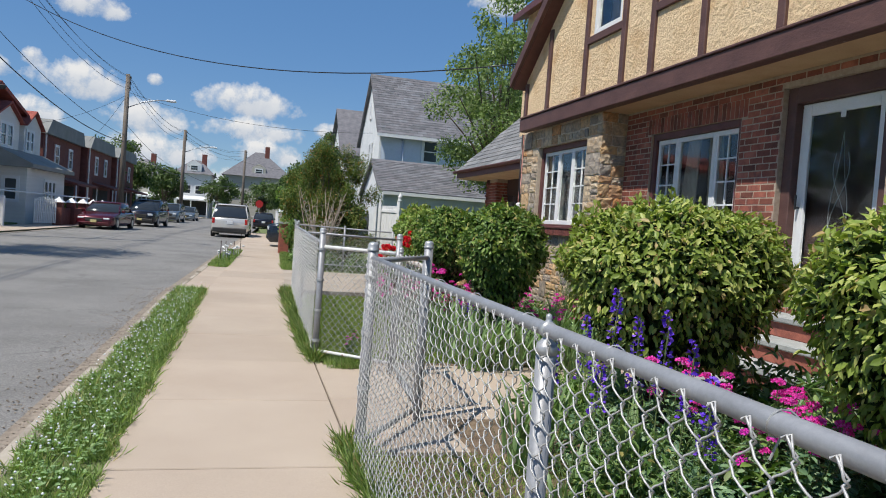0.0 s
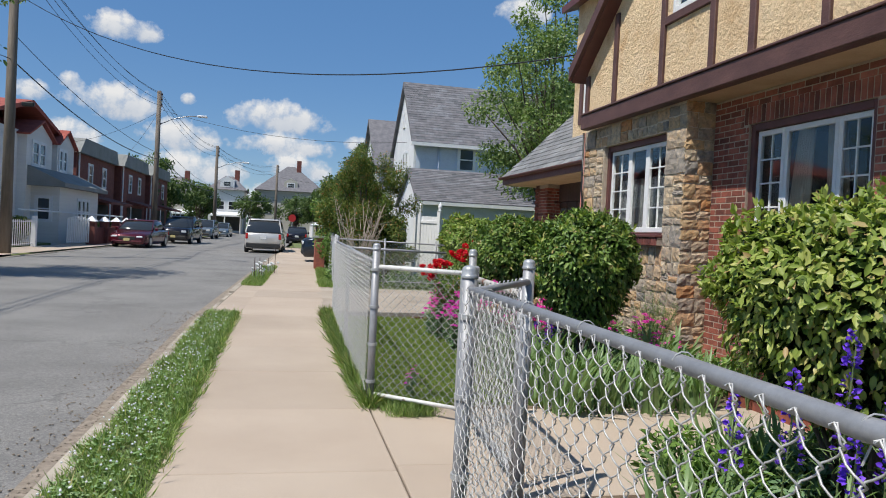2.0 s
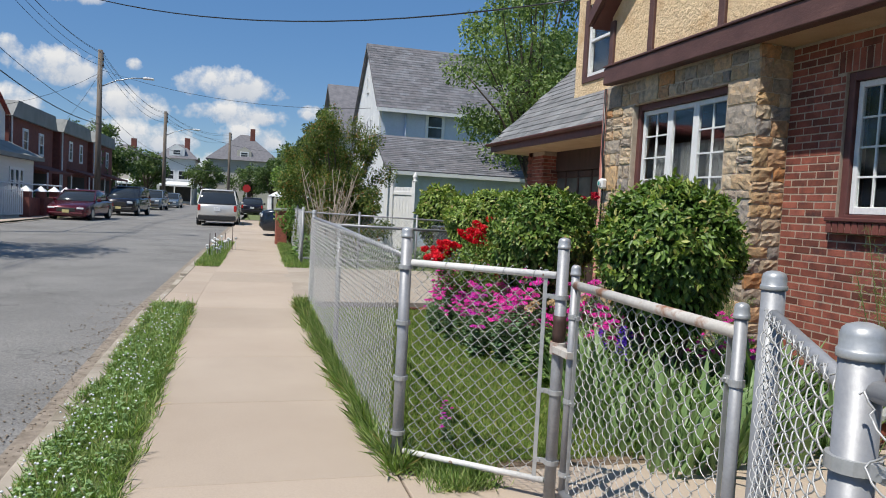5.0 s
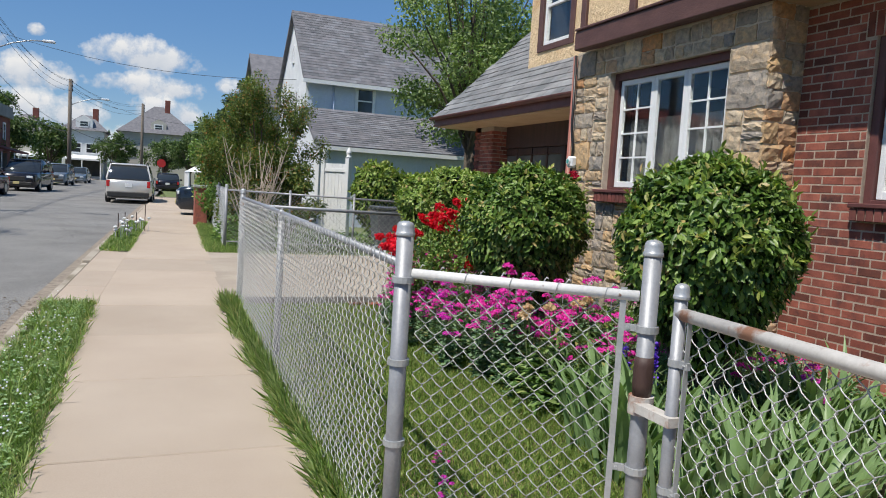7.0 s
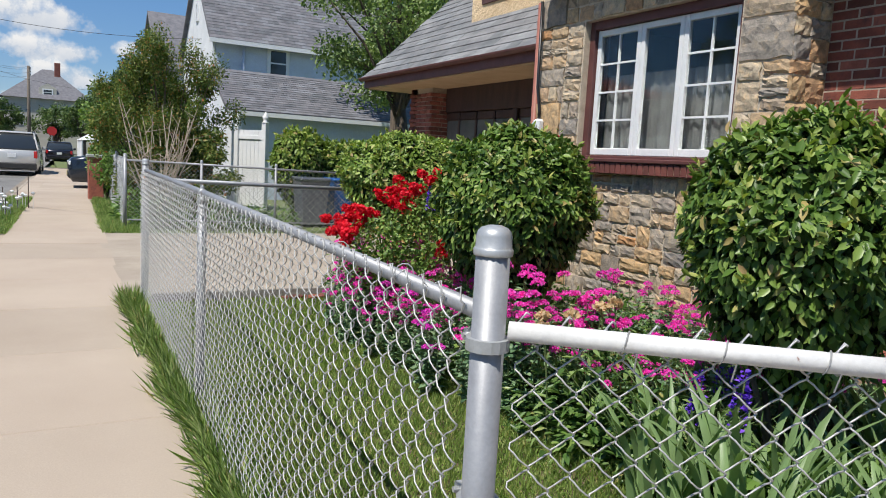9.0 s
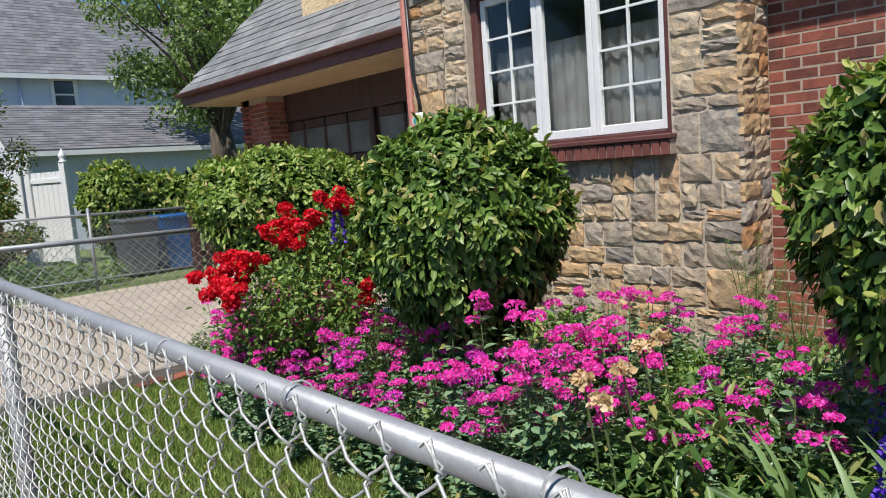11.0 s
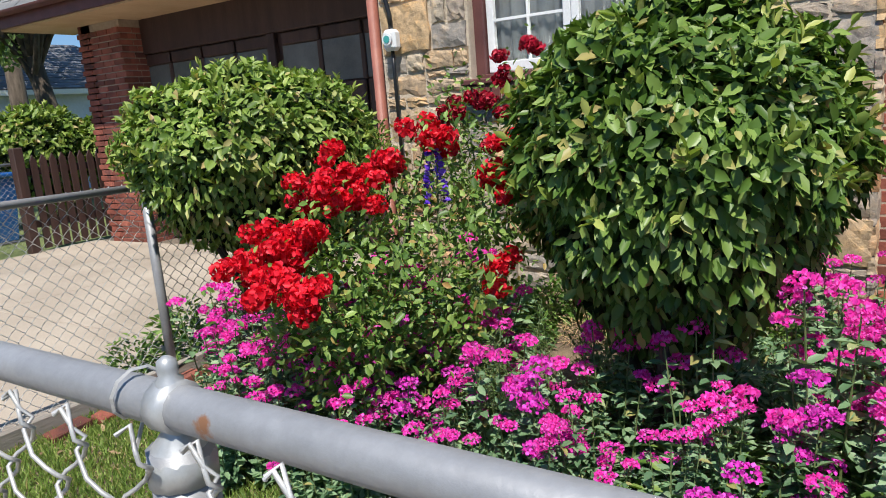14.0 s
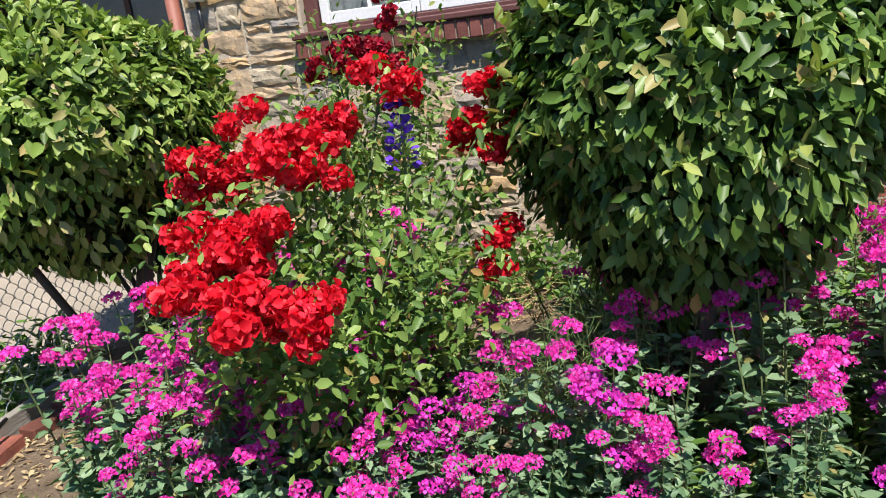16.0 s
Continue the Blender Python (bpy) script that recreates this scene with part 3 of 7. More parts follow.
def fabric(a, b, z0, z1, r=0.0026, sides=4, hooks=True, push=-0.02):
    """Woven wire between two points of the plan: flattened zigzag wires that hook into one another."""
    a, b = Vector((a[0], a[1], 0)), Vector((b[0], b[1], 0))
    u = (b - a).normalized()
    w = Vector((-u.y, u.x, 0))
    length = (b - a).length
    rows = int((z1 - z0) / PITCH)
    shapes = []
    for flip in (0, 1):
        pts = []
        for k in range(rows + 1):
            right = (k + flip) % 2
            z = z0 + k * PITCH
            s = -1 if right else 1
            e = PITCH * right
            q = -1 if right else 1
            pts += [(e + s * 0.0085, -0.0072 * q, z - 0.0095), (e - s * 0.0006, -0.0042 * q, z - 0.0038), (e - s * 0.0006, 0.0042 * q, z + 0.0038), (e + s * 0.0085, 0.0072 * q, z + 0.0095)]
            if k < rows:
                pts.append((PITCH * 0.5 + s * 0.001, 0.0098 * q, z + PITCH * 0.5))
        if hooks:
            e = PITCH * ((rows + flip) % 2)
            top = z0 + rows * PITCH
            pts = pts[:-1] + [(e + 0.005, 0.002, top + 0.012), (e + 0.014, 0.003 if flip else -0.003, top + 0.026), (e + 0.019, 0.006, top + 0.021)]
        sample = Geo()
        sample.tube(pts, r, sides, False)
        shapes.append((np.array(sample.v), np.array(sample.f)))
    count = int(length / PITCH)
    allv, allf = [], []
    total = 0
    for i in range(count):
        v, f = shapes[i % 2]
        wob = rng.normal(0, 0.0008)
        uu = v[:, 0] + i * PITCH
        dd = v[:, 1] + push + wob
        allv.append(np.stack([a.x + u.x * uu + w.x * dd, a.y + u.y * uu + w.y * dd, v[:, 2] + rng.normal(0, 0.001)], axis=1))
        allf.append(f + total)
        total += len(v)
    me = bpy.data.meshes.new("wire_mesh")
    me.from_pydata(np.concatenate(allv).tolist(), [], np.concatenate(allf).tolist())
    me.shade_smooth()
    return me


CAP = [(0.0, 0.0), (0.040, 0.0), (0.041, 0.003), (0.041, 0.011), (0.0395, 0.013), (0.0375, 0.015), (0.037, 0.034), (0.034, 0.043), (0.027, 0.049), (0.014, 0.053), (0.0, 0.054)]


def post(fence, x, y, top, r=0.029, cap=1.0, z0=-0.1):
    p = part("post", Geo().tube([(x, y, z0), (x, y, top - 0.045)], r, 16), M["paint_silver"], fence, "", True)
    part("cap", Geo().lathe(x, y, [(q * r / 0.036 * cap, top - 0.052 + z) for q, z in CAP], 20), M["galv"], p, "domed galvanised post cap", True)
    return p


def line_post(fence, x, y, rail_z, r=0.024):
    p = part("post", Geo().tube([(x, y, -0.1), (x, y, rail_z - 0.03)], r, 12), M["paint_silver"], fence, "", True)
    ring = Geo()
    ring.tube([(x, y - 0.010, rail_z), (x, y + 0.010, rail_z)], 0.0198, 16)
    ring.lathe(x, y, [(0.0, rail_z - 0.062), (0.0252, rail_z - 0.056), (0.0254, rail_z - 0.040), (0.021, rail_z - 0.03), (0.011, rail_z - 0.018), (0.010, rail_z + 0.020), (0.007, rail_z + 0.023), (0.0078, rail_z + 0.028), (0.007, rail_z + 0.034), (0.003, rail_z + 0.037), (0.0, rail_z + 0.038)], 14)
    part("loop_cap", ring, M["galv"], p, "cast loop cap with a small knob", True)
    return p


def rail(fence, pts, r=0.0168, n=14, paint="paint_silver", label=""):
    return part("rail", Geo().tube(pts, r, n), M[paint], fence, label, True)


def ties(fence, a, b, z, step=0.42, r=0.018, start=0.2):
    a, b = Vector((*a, z)), Vector((*b, z))
    d = (b - a)
    n = d.normalized()
    s = start
    side = n.cross(Vector((0, 0, 1)))
    while s < d.length:
        c = a + n * s
        ring = [c + (side * math.cos(t) + Vector((0, 0, 1)) * math.sin(t)) * (r + 0.002) + n * 0.004 * t for t in (i * 0.6 for i in range(-2, 10))]
        ring.append(c - side * 0.005 + Vector((0, 0, -0.05)) + n * 0.02)
        part("tie_wire", Geo().tube(ring, 0.0016, 4), M["wire"], fence)
        s += step


def band(fence, x, y, z, toward, r):
    """A steel strap round a post that holds the flat bar of the mesh."""
    t = Vector((toward[0] - x, toward[1] - y, 0)).normalized()
    s = Vector((-t.y, t.x, 0))
    g = Geo().tube([(x, y, z - 0.011), (x, y, z + 0.011)], r + 0.004, 16)
    m = Matrix(((t.x, s.x, 0, x), (t.y, s.y, 0, y), (0, 0, 1, z), (0, 0, 0, 1)))
    g.box(r, r + 0.04, -0.007, 0.007, -0.011, 0.011, m)
    g.tube([m @ Vector((r + 0.028, -0.016, 0)), m @ Vector((r + 0.028, 0.016, 0))], 0.006, 6)
    return part("tension_band", g, M["galv"], fence)


RAIL_Z = 1.2
# the front fence beside the near lawn
f1 = thing("chain_link_fence", "silver chain-link fence along the near front lawn", "fence", "front fences")
rail(f1, [(0.64, -3.0, RAIL_Z), (0.67, 1.51, RAIL_Z), (0.71, 4.19, RAIL_Z - 0.005)])
line_post(f1, 0.67, 1.51, RAIL_Z)
line_post(f1, 0.645, -1.6, RAIL_Z)
post(f1, 0.71, 4.21, 1.29, 0.032)
part("wire_mesh", fabric((0.645, -2.9), (0.71, 4.17), 0.05, RAIL_Z - 0.0, 0.0019, 5, True, 0.037), M["wire"], f1, "", False)
ties(f1, (0.66, 0.1), (0.71, 4.2), RAIL_Z, 0.45)
for z in (1.08, 0.75, 0.42, 0.12):
    band(f1, 0.71, 4.21, z, (0.70, 4.0), 0.036)

# short return to the gate, nearer side
f2 = thing("chain_link_fence", "short slanting chain-link return beside the gate", "fence", "front fences")
post(f2, 1.25, 5.02, 1.30, 0.032)
rail(f2, [(0.73, 4.24, RAIL_Z - 0.02), (1.24, 5.0, RAIL_Z - 0.02)])
rail(f2, [(0.73, 4.24, 0.09), (1.24, 5.0, 0.09)], 0.018)
part("wire_mesh", fabric((0.74, 4.25), (1.23, 4.99), 0.05, RAIL_Z - 0.02, 0.0019, 5, True, 0.024), M["wire"], f2)

# the gate
gate = thing("chain_link_gate", "closed narrow chain-link gate with rusty top rail", "gate")
gx0, gy0, gx1, gy1 = 1.335, 6.39, 1.265, 5.16
part("stile", Geo().tube([(gx0, gy0, 0.08), (gx0, gy0, 1.15)], 0.020, 12), M["paint_silver"], gate, "", True)
part("stile", Geo().tube([(gx1, gy1, 0.08), (gx1, gy1, 1.15)], 0.020, 12), M["paint_silver"], gate, "", True)
for x, y in ((gx0, gy0), (gx1, gy1)):
    part("cap", Geo().lathe(x, y, [(q * 0.62, 1.145 + z * 0.9) for q, z in CAP], 14), M["galv"], gate, "small domed cap", True)
part("top_rail", Geo().tube([(gx0, gy0, 1.10), (gx1, gy1, 1.10)], 0.020, 12), M["paint_rusty"], gate, "silver pipe with rust patches", True)
part("bottom_rail", Geo().tube([(gx0, gy0, 0.11), (gx1, gy1, 0.11)], 0.020, 12), M["paint_silver"], gate, "", True)
part("wire_mesh", fabric((gx0, gy0), (gx1, gy1), 0.11, 1.12, 0.0019, 5, False, 0.02), M["wire"], gate)
for k, (z, t) in enumerate(((0.95, 0.06), (0.55, 0.06), (0.2, 0.06))):
    band(gate, gx0, gy0, z, (gx1, gy1), 0.020)
    band(gate, gx1, gy1, z, (gx0, gy0), 0.020)
part("tension_bar", Geo().box(-0.008, 0.008, -0.002, 0.002, 0.1, 1.1, Matrix.Translation((gx0 - 0.004, gy0 - 0.05, 0))), M["galv"], gate)
part("tension_bar", Geo().box(-0.008, 0.008, -0.002, 0.002, 0.1, 1.1, Matrix.Translation((gx1 + 0.004, gy1 + 0.05, 0))), M["galv"], gate)
latch = Geo().tube([(1.345, 6.55, 0.74), (1.345, 6.55, 0.80)], 0.041, 16).box(1.30, 1.345, 6.36, 6.53, 0.755, 0.785)
part("latch", latch, M["paint_rusty"], gate, "rusty fork latch")

# return on the lawn side
f3 = thing("chain_link_fence", "short slanting chain-link panel with painted rails", "fence", "front fences")
post(f3, 1.345, 6.55, 1.31, 0.029)
part("wrap", Geo().tube([(1.345, 6.55, 0.80), (1.345, 6.55, 0.84), (1.345, 6.55, 0.90), (1.345, 6.55, 0.93)], [0.030, 0.033, 0.0325, 0.030], 16), M["dark_wood"], f3, "dark brown wrapping round the post", True)
post(f3, 0.69, 7.10, 1.31, 0.031)
rail(f3, [(0.72, 7.08, 1.125), (1.32, 6.57, 1.125)], 0.0178, 14, "paint_white", "white pipe with peeling paint")
rail(f3, [(0.72, 7.08, 0.10), (1.32, 6.57, 0.10)], 0.016, 12, "paint_white", "white pipe with peeling paint")
part("wire_mesh", fabric((0.73, 7.07), (1.28, 6.60), 0.08, 1.14, 0.0019, 5, True, 0.022), M["wire"], f3)
part("tension_bar", Geo().box(-0.01, 0.01, -0.003, 0.003, 0.08, 1.15, pose(1.28, 6.60, 0, 0, 0, -40)), M["galv"], f3)
for z in (1.02, 0.55, 0.2):
    band(f3, 1.345, 6.55, z, (0.69, 7.1), 0.033)
ties(f3, (0.72, 7.08), (1.32, 6.57), 1.125, 0.16)

# fence along the lawn
f4 = thing("chain_link_fence", "long silver chain-link fence along the mown lawn", "fence", "front fences")
rail(f4, [(0.695, 7.13, 1.15), (0.725, 9.92, 1.19), (0.80, 12.93, RAIL_Z)])
line_post(f4, 0.725, 9.92, 1.19)
post(f4, 0.80, 12.95, 1.30, 0.030)
part("wire_mesh", fabric((0.695, 7.14), (0.725, 9.90), 0.04, 1.17, 0.0019, 5, True, 0.037), M["wire"], f4)
part("wire_mesh", fabric((0.726, 9.91), (0.80, 12.92), 0.04, 1.19, 0.0019, 5, True, 0.037), M["wire"], f4)
ties(f4, (0.69, 7.1), (0.72, 9.75), 1.17, 0.40, 0.018, 0.35)
ties(f4, (0.72, 9.75), (0.80, 12.95), 1.194, 0.5)
for z in (1.1, 0.8, 0.5, 0.2):
    band(f4, 0.69, 7.10, z, (0.70, 7.4), 0.036)

# fence between lawn and driveway
f5 = thing("chain_link_fence", "chain-link side fence beside the driveway", "fence", "side fences")
rail(f5, [(0.80, 12.95, 1.12), (2.80, 12.90, 1.09)], 0.02)
post(f5, 2.82, 12.90, 1.15, 0.026)
part("wire_mesh", fabric((0.82, 12.95), (2.80, 12.90), 0.04, 1.1, 0.0021, 3, True, 0.02), M["wire"], f5)
part("wire_mesh", fabric((2.84, 12.90), (4.3, 12.95), 0.04, 1.0, 0.0021, 3, False, 0.02), M["wire"], f5)
part("edging_board", Geo().block(0.85, 3.5, 12.845, 12.885, -0.05, 0.10, 0.006), M["grey_board"], f5, "weathered edging board at the fence foot")

# neighbour's fence across the driveway
f6 = thing("chain_link_fence", "chain-link fence along the neighbouring front yard", "fence", "far fences")
for x, y in ((1.22, 19.35), (1.36, 22.6), (1.5, 26.0)):
    post(f6, x, y, 1.27, 0.030)
rail(f6, [(1.22, 19.35, 1.18), (1.5, 26.0, 1.18)])
part("wire_mesh", fabric((1.22, 19.37), (1.5, 26.0), 0.04, 1.18, 0.0022, 3, False, 0.02), M["galv"], f6)
f7 = thing("chain_link_fence", "chain-link fence between driveway and neighbouring yard", "fence", "far fences")
rail(f7, [(1.24, 19.3, 1.16), (5.2, 18.75, 1.10)], 0.018)
for t in (0.30, 0.62):
    x, y = 1.24 + 3.96 * t, 19.3 - 0.55 * t
    post(f7, x, y, 1.22, 0.024)
rail(f7, [(1.24, 19.3, 0.15), (5.2, 18.75, 0.15)], 0.014)
part("wire_mesh", fabric((1.26, 19.3), (5.2, 18.75), 0.05, 1.14, 0.0019, 3, False, 0.02), M["galv"], f7)

# ---------------------------------------------------------------- house
BX, SX, TX = 5.25, 4.86, 4.72          # faces of the brick wall, the stone bay and the timbered gable


def wall_with_holes(axis_x, thick, y0, y1, z0, z1, holes):
    """A wall across x with openings (y0, y1, z0, z1) that go through it."""
    g = Geo()
    ys = sorted({y0, y1, *[h[0] for h in holes], *[h[1] for h in holes]})
    for a, b in zip(ys, ys[1:]):
        zs = [z0]
        for h in sorted(holes, key=lambda h: h[2]):
            if h[0] <= a and h[1] >= b:
                zs += [h[2], h[3]]
        zs.append(z1)
        for lo, hi in zip(zs[::2], zs[1::2]):
            if hi - lo > 1e-4:
                g.box(axis_x, axis_x + thick, a, b, lo, hi)
    return g


W2 = (7.0, 8.875, 1.52, 2.88)
DOOR = (5.02, 6.36, 0.86, 3.10)
W1 = (10.08, 12.0, 1.54, 2.92)
brick_wall = structure("wall_front", wall_with_holes(BX + 0.0, 0.3, 1.5, 9.6, -0.2, 3.26, [W2, DOOR]), M["mortar"], "red brick front wall with pale mortar joints", "wall")
stone_wall = structure("wall_bay", wall_with_holes(SX + 0.010, 0.340, 9.58, 12.74, -0.2, 3.26, [W1]), M["stone_mortar"], "projecting bay wall of rough tan and grey field stone", "wall")
structure("wall_bay_side", Geo().box(SX + 0.36, 8.0, 12.44, 12.70, -0.2, 3.26).box(SX + 0.36, 5.6, 9.62, 9.9, -0.2, 3.26), M["stone_mortar"], "side walls of the stone bay", "wall")


def casement(name, x, y0, y1, z0, z1, label, lights=(0.27, 0.46, 0.27), curtain=True):
    """A white three-light casement set in a brown frame: the outer lights have glazing bars, the middle one is plain."""
    w = thing(name, label, "window", "casement windows", "structure")
    fr = Geo()
    fr.block(x - 0.02, x + 0.1, y0, y0 + 0.075, z0, z1, 0.006).block(x - 0.02, x + 0.1, y1 - 0.075, y1, z0, z1, 0.006)
    fr.block(x - 0.02, x + 0.1, y0 + 0.075, y1 - 0.075, z1 - 0.085, z1, 0.006).block(x - 0.035, x + 0.1, y0 + 0.075, y1 - 0.075, z0, z0 + 0.035, 0.006)
    part("window_frame", fr, M["brown_paint"], w, "dark maroon painted frame")
    ya, za, zb = y0 + 0.08, z0 + 0.04, z1 - 0.09
    span = (y1 - 0.08) - ya
    for i, share in enumerate(lights):
        yb = ya + span * share
        s = Geo()
        t = 0.055
        s.block(x + 0.02, x + 0.07, ya + 0.002, ya + t, za, zb, 0.005).block(x + 0.02, x + 0.07, yb - t, yb - 0.002, za, zb, 0.005)
        s.block(x + 0.02, x + 0.07, ya + t, yb - t, za, za + 0.07, 0.005).block(x + 0.02, x + 0.07, ya + t, yb - t, zb - 0.06, zb, 0.005)
        sash = part("sash", s, M["white_paint"], w, "white sash")
        if i != 1:
            for k in range(1, 4):
                z = za + 0.07 + (zb - za - 0.13) * k / 4
                part("glazing_bar", Geo().box(x + 0.035, x + 0.055, ya + t, yb - t, z - 0.009, z + 0.009), M["white_paint"], sash)
            ym = (ya + yb) / 2
            part("glazing_bar", Geo().box(x + 0.033, x + 0.057, ym - 0.009, ym + 0.009, za + 0.07, zb - 0.06), M["white_paint"], sash)
        pane = part("pane", Geo().box(x + 0.043, x + 0.048, ya + t, yb - t, za + 0.07, zb - 0.06), M["glass"], sash, "clear window glass")
        pane.visible_shadow = False
        ya = yb
    # room box coloured near black, so its dimness is painted
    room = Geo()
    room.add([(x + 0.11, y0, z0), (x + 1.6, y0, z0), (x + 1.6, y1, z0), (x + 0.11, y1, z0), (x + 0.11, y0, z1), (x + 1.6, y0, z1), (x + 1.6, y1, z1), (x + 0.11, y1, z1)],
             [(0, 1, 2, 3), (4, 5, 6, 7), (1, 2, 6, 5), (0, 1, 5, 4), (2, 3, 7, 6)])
    part("room", room, M["near_black_shade"], w, "near-black room box, its dimness in the colour")
    if not curtain:
        n = 120
        top = [(x + 0.22 + 0.012 * math.sin(k * 0.9) + 0.006 * math.sin(k * 2.3), y0 + 0.05 + (y1 - y0 - 0.1) * k / n, z0 + 0.62 * (z1 - z0)) for k in range(n + 1)]
        part("curtain", Geo().add(top + [(px, py, z0 + 0.03) for px, py, _ in top], [(k, k + 1, n + 2 + k, n + 1 + k) for k in range(n)]), M["net"], w, "grey net curtain", True, False)
    if curtain:
        for a, b in ((y0 + 0.32 * (y1 - y0), y0 + 0.45 * (y1 - y0)), (y0 + 0.55 * (y1 - y0), y0 + 0.68 * (y1 - y0))):
            n = 40
            top = [(x + 0.16 + 0.018 * math.sin(k * 1.3), a + (b - a) * k / n, z1 - 0.08) for k in range(n + 1)]
            c = 0.5 * (y0 + y1)
            low = [(px, py + (py - c) * 0.45, z0 + 0.05) for px, py, _ in top]
            q = Geo().add(top + low, [(k, k + 1, n + 2 + k, n + 1 + k) for k in range(n)])
            part("curtain", q, M["curtain"], w, "parted beige curtain", True, False)
    return w


casement("window_1", SX + 0.10, *W1, "white three-light casement in the stone bay", (0.35, 0.30, 0.35), False)
casement("window_2", BX + 0.05, *W2, "white three-light casement with beige curtains in brick wall")


def brick_sill(name, x, y0, y1, z, label):
    s = thing(name, label, "window sill", "brick sills", "structure")
    part("cap_board", Geo().block(x - 0.10, x + 0.12, y0 - 0.04, y1 + 0.04, z - 0.035, z + 0.004, 0.008), M["brown_paint"], s, "maroon painted sill board")
    me = Geo().block(-0.085, 0.05, -0.031, 0.031, -0.105, 0.0, 0.005).mesh("brick")
    n = int((y1 - y0 + 0.06) / 0.072)
    for i in range(n):
        b = part("brick", me, M["brown_brick"], s)
        b.location = (x, y0 - 0.03 + (i + 0.5) * (y1 - y0 + 0.06) / n, z - 0.037)
    part("mortar_bed", Geo().box(x - 0.07, x + 0.04, y0 - 0.03, y1 + 0.03, z - 0.138, z - 0.038), M["mortar"], s)
    return s


M["brown_brick"] = surf("dark_red_sill_brick", (0.15, 0.045, 0.035), (0.22, 0.07, 0.055), 9.0, 0.7, 0.4, 70.0, per_object=0.25)
brick_sill("window_sill", SX, W1[0], W1[1], W1[2], "dark red brick sill under the bay window")
brick_sill("window_sill", BX, W2[0], W2[1], W2[2], "dark red brick sill under the brick wall window")

# front door
door = thing("door_1", "white storm door with full glass in a dark frame", "door", "", "structure")
y0, y1, z0, z1 = DOOR
dx = BX + 0.14
part("door_frame", Geo().block(dx - 0.08, dx + 0.1, y0, y0 + 0.13, z0, z1, 0.008).block(dx - 0.08, dx + 0.1, y1 - 0.13, y1, z0, z1, 0.008).block(dx - 0.08, dx + 0.1, y0 + 0.13, y1 - 0.13, 2.93, z1, 0.008), M["timber"], door, "dark brown timber door frame")
leaf = Geo()
a, b, t = y0 + 0.135, y1 - 0.135, 0.12
leaf.block(dx, dx + 0.04, a, a + t, z0, 2.925, 0.006).block(dx, dx + 0.04, b - t, b, z0, 2.925, 0.006).block(dx, dx + 0.04, a + t, b - t, 2.80, 2.925, 0.006).block(dx, dx + 0.04, a + t, b - t, z0, z0 + 0.25, 0.006)
storm = part("storm_door", leaf, M["white_paint"], door, "white storm door leaf")
part("pane", Geo().box(dx + 0.016, dx + 0.022, a + t, b - t, z0 + 0.25, 2.80), M["glass"], storm).visible_shadow = False
part("door_handle", Geo().tube([(dx - 0.05, b - 0.06, 1.85), (dx - 0.05, b - 0.06, 2.0)], 0.012, 8).tube([(dx, b - 0.06, 1.87), (dx - 0.05, b - 0.06, 1.87)], 0.01, 8), M["black_iron"], storm)
part("inner_door", Geo().block(dx + 0.09, dx + 0.14, a, b, z0, 2.93, 0.008), M["dark_wood"], door, "dark inner door")
lead = Geo()
yc = (a + b) / 2
for s in (-1, 1):
    lead.tube([(dx + 0.03, yc + s * (0.16 - 0.16 * k / 10) * (1 - 0.2 * math.sin(k)), 1.35 + 0.125 * k) for k in range(11)], 0.004, 4)
    lead.tube([(dx + 0.03, yc + s * 0.10 * math.sin(k * 0.55), 1.4 + 0.10 * k) for k in range(11)], 0.004, 4)
part("leaded_tracery", lead, M["galv"], door, "thin leaded ornament behind the glass")
part("notice", Geo().box(dx - 0.004, dx, yc - 0.03, yc + 0.03, 2.74, 2.82), M["white_paint"], storm, "small white card")

# stoop
stoop = thing("stoop", "brick stoop with grey stone treads below the door", "steps")
for k in range(4):
    x0 = 4.05 + k * 0.29
    h = 0.20 * (k + 1)
    part("riser", Geo().block(x0, BX, 4.7, 7.26, h - 0.20 if k else -0.1, h - 0.06, 0.006), M["brick"], stoop, "red brick riser")
    part("tread", Geo().block(x0 - 0.04, BX - 0.002, 4.65, 7.31, h - 0.06, h, 0.012), M["slab"], stoop, "grey stone tread")
hr = thing("handrail", "black wrought-iron handrail beside the stoop", "handrail")
part("newel", Geo().box(4.255, 4.285, 7.185, 7.215, 0.19, 1.34), M["black_iron"], hr)
for x, z, t in ((4.45, 0.39, 1.46), (4.62, 0.39, 1.59), (4.82, 0.59, 1.60), (5.0, 0.79, 1.60), (5.18, 0.79, 1.60)):
    part("baluster", Geo().box(x - 0.009, x + 0.009, 7.191, 7.209, z, t), M["black_iron"], hr)
    part("collar", Geo().block(x - 0.015, x + 0.015, 7.185, 7.215, (z + t) / 2 - 0.02, (z + t) / 2 + 0.02, 0.006), M["black_iron"], hr)
part("rail", Geo().tube([(4.25, 7.2, 1.02), (4.20, 7.2, 1.06), (4.15, 7.2, 1.22), (4.17, 7.2, 1.30), (4.24, 7.2, 1.335), (4.32, 7.2, 1.36), (4.60, 7.2, 1.585), (4.68, 7.2, 1.605), (5.22, 7.2, 1.61)], 0.021, 8), M["black_iron"], hr, "", True)
part("lower_rail", Geo().tube([(4.27, 7.2, 0.42), (4.62, 7.2, 0.66), (4.80, 7.2, 0.72), (5.22, 7.2, 0.98)], 0.011, 8), M["black_iron"], hr, "", True)

